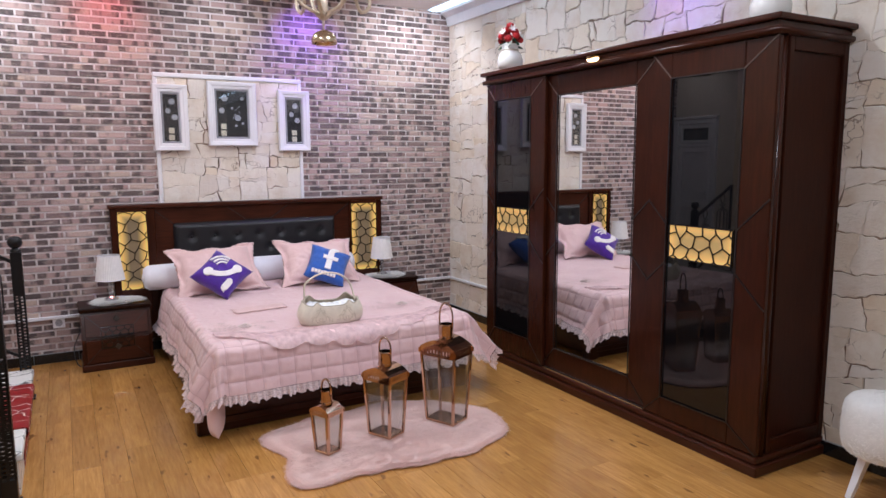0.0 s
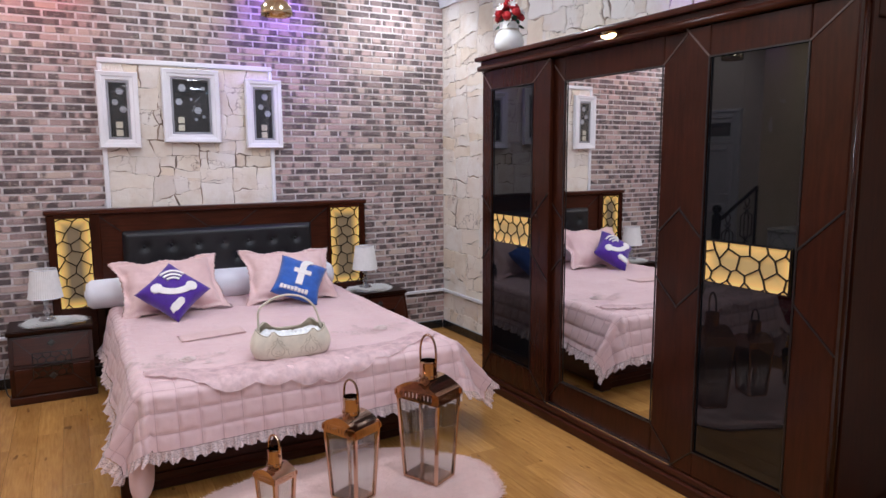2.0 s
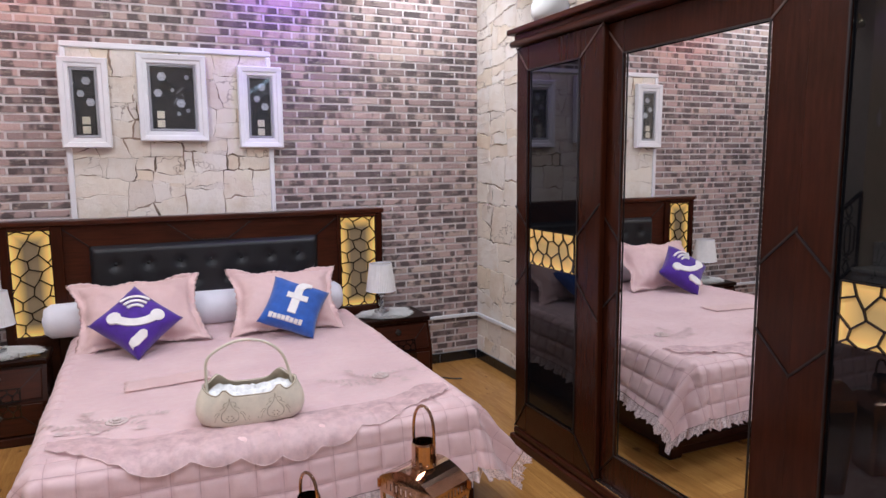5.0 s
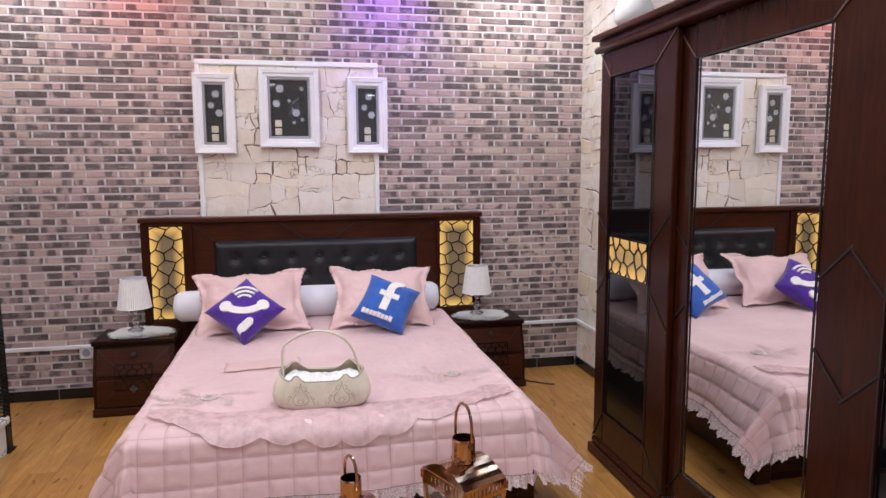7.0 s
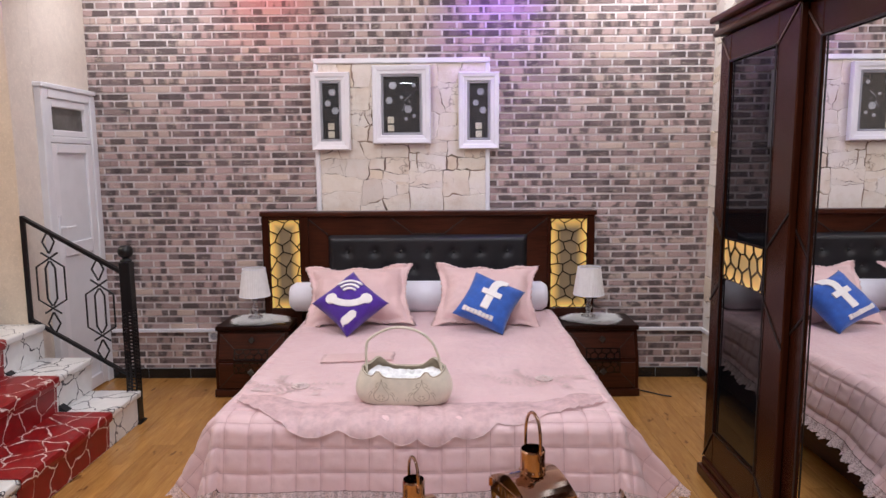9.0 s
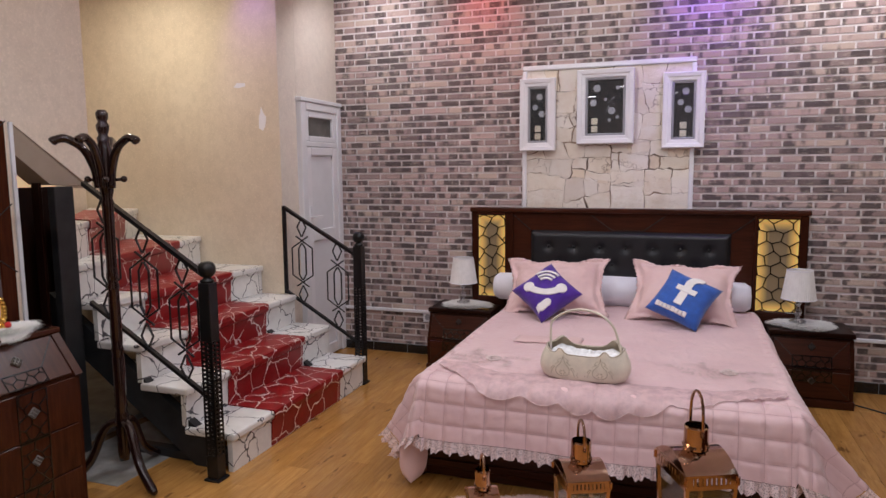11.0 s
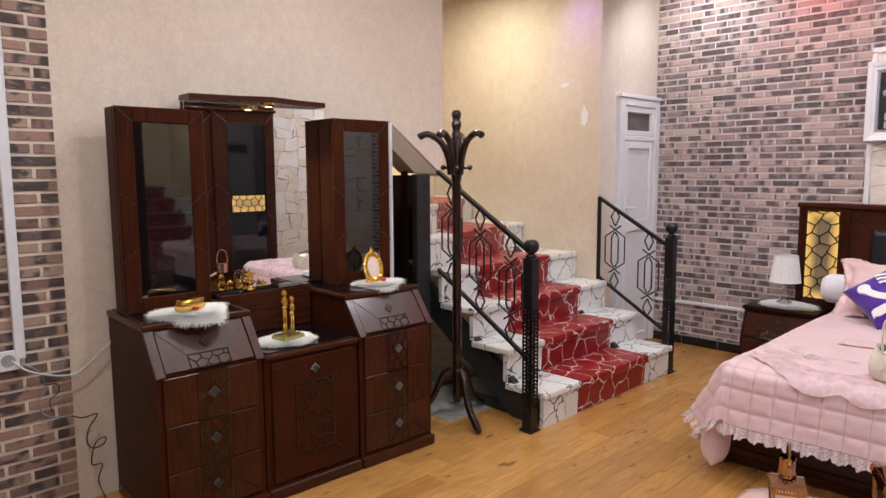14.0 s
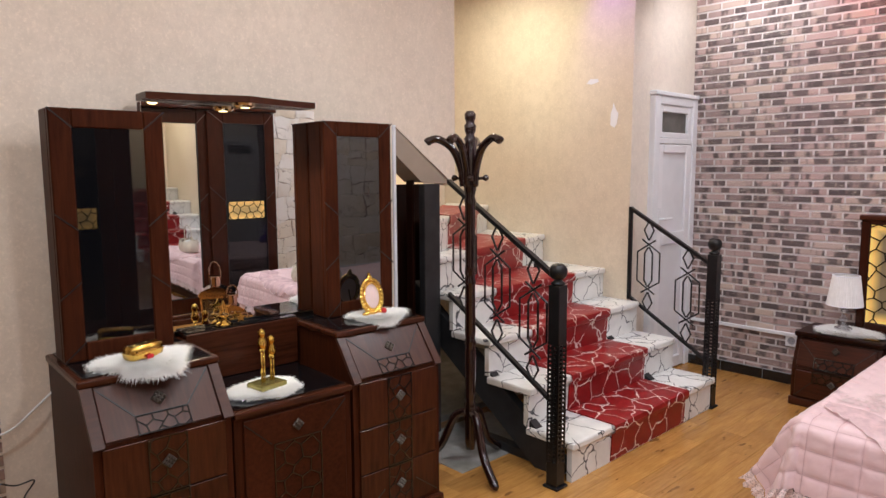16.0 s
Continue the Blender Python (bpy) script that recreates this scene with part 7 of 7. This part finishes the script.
# ---- white door beside the stairs ----
dr = thing("door_1", pose(DOOR_X, 5.58, 0), "closed white door with dark transom pane", "door", kind="structure")
x = DOOR_X
y0, y1, zt = 5.285, 5.908, 2.028
bm = box((x, y0, 0), (x + 0.05, y0 + 0.07, zt), 0.006)
box((x, y1 - 0.07, 0), (x + 0.05, y1, zt), 0.006, bm)
box((x, y0 + 0.07, zt - 0.06), (x + 0.05, y1 - 0.07, zt), 0.006, bm)
box((x, y0 + 0.07, 1.695), (x + 0.045, y1 - 0.07, 1.735), 0.005, bm)
part("door_surround", bm, WHITE_PVC, dr)
part("head_trim", box((x, y0 - 0.012, zt), (x + 0.06, y1, zt + 0.03), 0.005), WHITE_PVC, dr)
bm = box((x + 0.002, y0 + 0.07, 1.735), (x + 0.040, y0 + 0.118, zt - 0.06), 0.005)
box((x + 0.002, y1 - 0.128, 1.735), (x + 0.040, y1 - 0.07, zt - 0.06), 0.005, bm)
box((x + 0.002, y0 + 0.118, 1.735), (x + 0.040, y1 - 0.128, 1.777), 0.005, bm)
box((x + 0.002, y0 + 0.118, 1.918), (x + 0.040, y1 - 0.128, zt - 0.06), 0.005, bm)
tr = part("transom_sash", bm, WHITE_PVC, dr)
part("transom_pane", box((x + 0.012, y0 + 0.114, 1.773), (x + 0.018, y1 - 0.124, 1.922)), TRANSOM, tr, "dull grey-brown transom pane")
lf = part("leaf", box((x, y0 + 0.072, 0.01), (x + 0.026, y1 - 0.072, 1.692), 0.003), WHITE_PVC, dr)
bm = bmesh.new()
for a, b in (((y0 + 0.072, 0.01), (y0 + 0.140, 1.692)), ((y1 - 0.145, 0.01), (y1 - 0.072, 1.692)), ((y0 + 0.140, 0.01), (y1 - 0.145, 0.10)), ((y0 + 0.140, 1.630), (y1 - 0.145, 1.692)), ((y0 + 0.140, 0.965), (y1 - 0.145, 1.055))):
    box((x + 0.026, a[0], a[1]), (x + 0.044, b[0], b[1]), 0.006, bm)
part("leaf_border", bm, WHITE_LACQUER, lf)
bm = tube([(x + 0.04, y0 + 0.105, 1.16), (x + 0.085, y0 + 0.105, 1.16), (x + 0.088, y0 + 0.115, 1.16), (x + 0.088, y0 + 0.20, 1.16)], 0.009, 8)
box((x + 0.038, y0 + 0.088, 1.08), (x + 0.050, y0 + 0.122, 1.24), 0.003, bm)
part("door_handle", bm, WHITE_PVC, lf)
whole("door_sill", box((x, 5.08, 0), (x + 0.16, 5.30, 0.17), 0.006), CONCRETE, "grey concrete ledge beside the door", "ledge", "structure")
whole("wall_return", box((x, YELLOW_Y + 0.001, 0), (x + 0.006, 5.285, TOP), 0.001), PALE_PAPER, "pale return wall beside the door", "wall", "structure")
whole("wall_over_door", box((x, 5.286, zt + 0.03), (x + 0.006, BRICK_Y, TOP), 0.001), PALE_PAPER, "pale wall over the door", "wall", "structure")
# bare patches where the wallpaper has come off
bm = prism([(0.0, 0.10), (0.022, 0.05), (0.04, 0.03), (0.03, -0.04), (0.01, -0.07), (-0.022, -0.05), (-0.02, 0.03), (-0.008, 0.06)], 0.003, plane_pose((-0.955, YELLOW_Y - 0.0005, 1.87), (1, 0, 0), (0, 0, 1)))
whole("torn_patch", bm, WHITE_LACQUER, "white patch of torn wallpaper", "wall damage", "structure")
bm = prism([(-0.05, -0.012), (-0.01, -0.02), (0.05, -0.008), (0.045, 0.014), (-0.02, 0.018)], 0.003, plane_pose((-1.13, YELLOW_Y - 0.0005, 2.13), (1, 0, 0), (0, 0, 1)))
whole("torn_patch", bm, WHITE_LACQUER, "white scuff on the wallpaper", "wall damage", "structure")


# ---- baseboards of black tile ----
def tiles(name, length, m, label):
    base = whole(name, bm=box((0, 0, 0), (0.001, 0.001, 0.001)), mat=GROUT, label=label, category="baseboard", kind="structure")
    base.matrix_basis = m
    part("grout_bed", box((0, -0.006, 0), (length, 0, 0.078)), GROUT, base, world=False)
    n = max(1, round(length / 0.30))
    me = mesh_of("tile", box((0.002, -0.012, 0.002), (length / n - 0.002, -0.006, 0.074), 0.001), BLACK_TILE)
    for k in range(n):
        ob = new("tile", me)
        ob.parent = base
        ob.location = (length / n * k, 0, 0)


tiles("baseboard_north", 4.31, pose(DOOR_X, BRICK_Y - 0.01, 0), "black tile baseboard with pale joints")
tiles("baseboard_east", 10.4, pose(RIGHT_X - 0.012, 5.905, 0, 0, 0, -90), "black tile baseboard with pale joints")

# ---- conduit, sockets, cables ----
cd = thing("conduit", pose(1.4, 5.9, 0.36), "white surface cable conduit round the walls", "conduit")
part("channel", box((DOOR_X + 0.06, 5.888, 0.345), (RIGHT_X - 0.02, 5.909, 0.372), 0.004), WHITE_PVC, cd)
part("channel", box((RIGHT_X - 0.034, 4.28, 0.345), (RIGHT_X - 0.013, 5.905, 0.372), 0.004), WHITE_PVC, cd)


def socket(m, label):
    t = thing("wall_socket", m, label, "socket", "wall sockets")
    part("plate", box((-0.042, -0.042, 0), (0.042, 0.042, 0.012), 0.005, seg=2), WHITE_PVC, t, world=False)
    part("recess", lathe([(0.026, 0.0122), (0.026, 0.0135), (0.02, 0.0128)], 20), CHARCOAL, t, world=False)
    part("pin_hole", box((-0.012, -0.002, 0.0135), (-0.008, 0.002, 0.0145)), BLACK_CARD, t, world=False)
    part("pin_hole", box((0.008, -0.002, 0.0135), (0.012, 0.002, 0.0145)), BLACK_CARD, t, world=False)


socket(plane_pose((-0.01, 5.908, 0.315), (1, 0, 0), (0, 0, 1)), "white wall socket under the conduit")
socket(plane_pose((LEFT_X + 0.02, 1.17, 0.70), (0, 1, 0), (0, 0, 1)), "white wall socket with a plugged-in cable")
cd2 = thing("conduit", pose(LEFT_X + 0.03, 1.19, 1.4), "white upright cable conduit on brick slips", "conduit")
part("channel", box((LEFT_X + 0.011, 1.195, 0.70), (LEFT_X + 0.034, 1.235, TOP), 0.004), WHITE_PVC, cd2)


def cable(points, r, mat, label, category="cable"):
    whole("cable", tube(curve_points(points, 8), r, 6), mat, label, category, smooth=True)


cable([(LEFT_X + 0.03, 1.18, 0.70), (LEFT_X + 0.05, 1.25, 0.64), (LEFT_X + 0.05, 1.40, 0.60), (LEFT_X + 0.05, 1.52, 0.68), (LEFT_X + 0.03, 1.60, 0.74)], 0.004, CABLE, "white cable sagging to the dressing table")
cable([(LEFT_X + 0.02, 1.21, 0.68), (LEFT_X + 0.04, 1.27, 0.64), (LEFT_X + 0.03, 1.295, 0.57), (LEFT_X + 0.03, 1.27, 0.51), (LEFT_X + 0.03, 1.28, 0.45), (LEFT_X + 0.03, 1.33, 0.42), (LEFT_X + 0.04, 1.385, 0.415)], 0.003, plain("grey_cable", (0.25, 0.25, 0.32), 0.4, relief=0), "thin grey cable hanging on the brick")
cable([(LEFT_X + 0.03, 1.295, 0.57), (LEFT_X + 0.03, 1.34, 0.565), (LEFT_X + 0.03, 1.345, 0.53), (LEFT_X + 0.03, 1.31, 0.50), (LEFT_X + 0.03, 1.315, 0.45)], 0.0025, BLACK_CABLE, "thin black wire loop on the brick")
cable([(LEFT_X + 0.04, 1.385, 0.415), (LEFT_X + 0.04, 1.43, 0.395), (LEFT_X + 0.05, 1.485, 0.40), (LEFT_X + 0.04, 1.45, 0.34), (LEFT_X + 0.04, 1.44, 0.28), (LEFT_X + 0.05, 1.46, 0.25), (LEFT_X + 0.06, 1.50, 0.26), (LEFT_X + 0.06, 1.51, 0.29), (LEFT_X + 0.05, 1.47, 0.27), (LEFT_X + 0.05, 1.45, 0.18), (LEFT_X + 0.06, 1.49, 0.17), (LEFT_X + 0.06, 1.47, 0.10), (LEFT_X + 0.08, 1.49, 0.012)], 0.0028, BLACK_CABLE, "loose tangled black wires by the wall")
cable([(2.97, 5.62, 0.006), (3.05, 5.56, 0.006), (3.12, 5.50, 0.006), (3.17, 5.47, 0.008)], 0.005, BLACK_CABLE, "black cable end on the floor")
cable([(0.10, 5.88, 0.31), (0.13, 5.84, 0.25), (0.08, 5.80, 0.12), (0.10, 5.72, 0.01), (0.16, 5.62, 0.006)], 0.004, BLACK_CABLE, "black cable from the socket to the floor")


# ---- ceiling downlights ----
def downlight(x, y, power, colour, cone, mat=LED_WHITE, target=None, r=0.085):
    t = thing("downlight", pose(x, y, TOP), "round recessed ceiling downlight", "ceiling light", "ceiling downlights")
    part("rim", lathe([(r, -0.001), (r + 0.018, -0.002), (r + 0.016, -0.014), (r, -0.012)], 28), WHITE_LACQUER, t, world=False, smooth=True)
    part("disc", lathe([(r - 0.002, -0.008), (r - 0.004, -0.004)], 28), mat, t, world=False)
    if cone:
        lamp("SPOT", (x, y, TOP - 0.03), target or (x, y, 0), power, colour, 0.03, cone, 0.9)
    else:
        lamp("AREA", (x, y, TOP - 0.03), (x, y, 0), power, colour, 0.22)


WARM = (0.90, 0.92, 1.0)
for x, y, power in ((0.2, 0.9, 22), (2.15, 0.85, 24), (0.2, 2.6, 22), (1.9, 2.55, 30), (0.6, 4.2, 19), (2.4, 4.25, 22)):
    downlight(x, y, power, WARM, 0)
# unseen back row, added in place of hanging lights that glint in the panes
for x, y in ((0.9, -1.8), (2.6, -1.8), (0.1, -3.4), (1.7, -3.4), (2.9, -3.4)):
    downlight(x, y, 4, WARM, 0, LED_BRIGHT)
for x, power in ((-0.30, 42), (1.25, 22), (2.95, 50)):
    downlight(x, 5.30, power, (0.97, 0.95, 1.0), 150, LED_WHITE, (x, 5.92, 2.0), 0.06)
RED_DISC = shine("red_spot_disc", (1.0, 0.12, 0.15), 4.0)
VIOLET_DISC = shine("violet_spot_disc", (0.4, 0.15, 1.0), 4.0)
downlight(0.46, 5.55, 12, (1.0, 0.13, 0.16), 95, RED_DISC, (0.46, 5.92, 2.5), 0.045)
downlight(2.05, 5.50, 36, (0.32, 0.12, 1.0), 90, VIOLET_DISC, (2.05, 5.92, 2.45), 0.045)
downlight(3.2, 3.0, 20, (0.35, 0.15, 1.0), 80, VIOLET_DISC, (3.53, 3.0, 2.55), 0.045)
downlight(-1.08, 4.72, 11, (0.35, 0.15, 1.0), 75, VIOLET_DISC, (-0.92, 5.06, 2.35), 0.045)
# small lamps under the dressing table shelf and the wardrobe cornice
lamp("SPOT", (-0.86, 2.27, 1.755), (-0.66, 2.25, 0.7), 17, (1.0, 0.86, 0.68), 0.03, 140, 0.8)
lamp("SPOT", (2.84, 3.135, 2.13), (2.5, 3.135, 0.0), 4, (1.0, 0.80, 0.55), 0.03, 120, 0.8)
# warm lamp over the stairs
downlight(-1.7, 4.3, 24, (1.0, 0.91, 0.74), 0)

# ---- pieces of walls and floor ----
stones(wall_east, plane_pose((RIGHT_X, 5.92, 0.0), (0, -1, 0), (0, 0, 1)), 5.92 - BACK_Y, TOP, 0.34, 41, 0.010, 0.0060, skip=lambda a, b: a > 6.4)
brick_wall(wall_north, plane_pose((DOOR_X, BRICK_Y, 0.0), (1, 0, 0), (0, 0, 1)), RIGHT_X - DOOR_X, TOP, (1.0, 4.1, 0.3, 2.0), 17, skip=lambda a, b, c, d: a > 0.80 - DOOR_X and b < 1.96 - DOOR_X and c > 1.19 and d < 2.22)
brick_wall(wall_west, plane_pose((LEFT_X, BACK_Y, 0.0), (0, 1, 0), (0, 0, 1)), 1.41 - BACK_Y, TOP, (5.0, 6.1, 0.2, 2.4), 19, mat=RUST_BRICK)
planks()
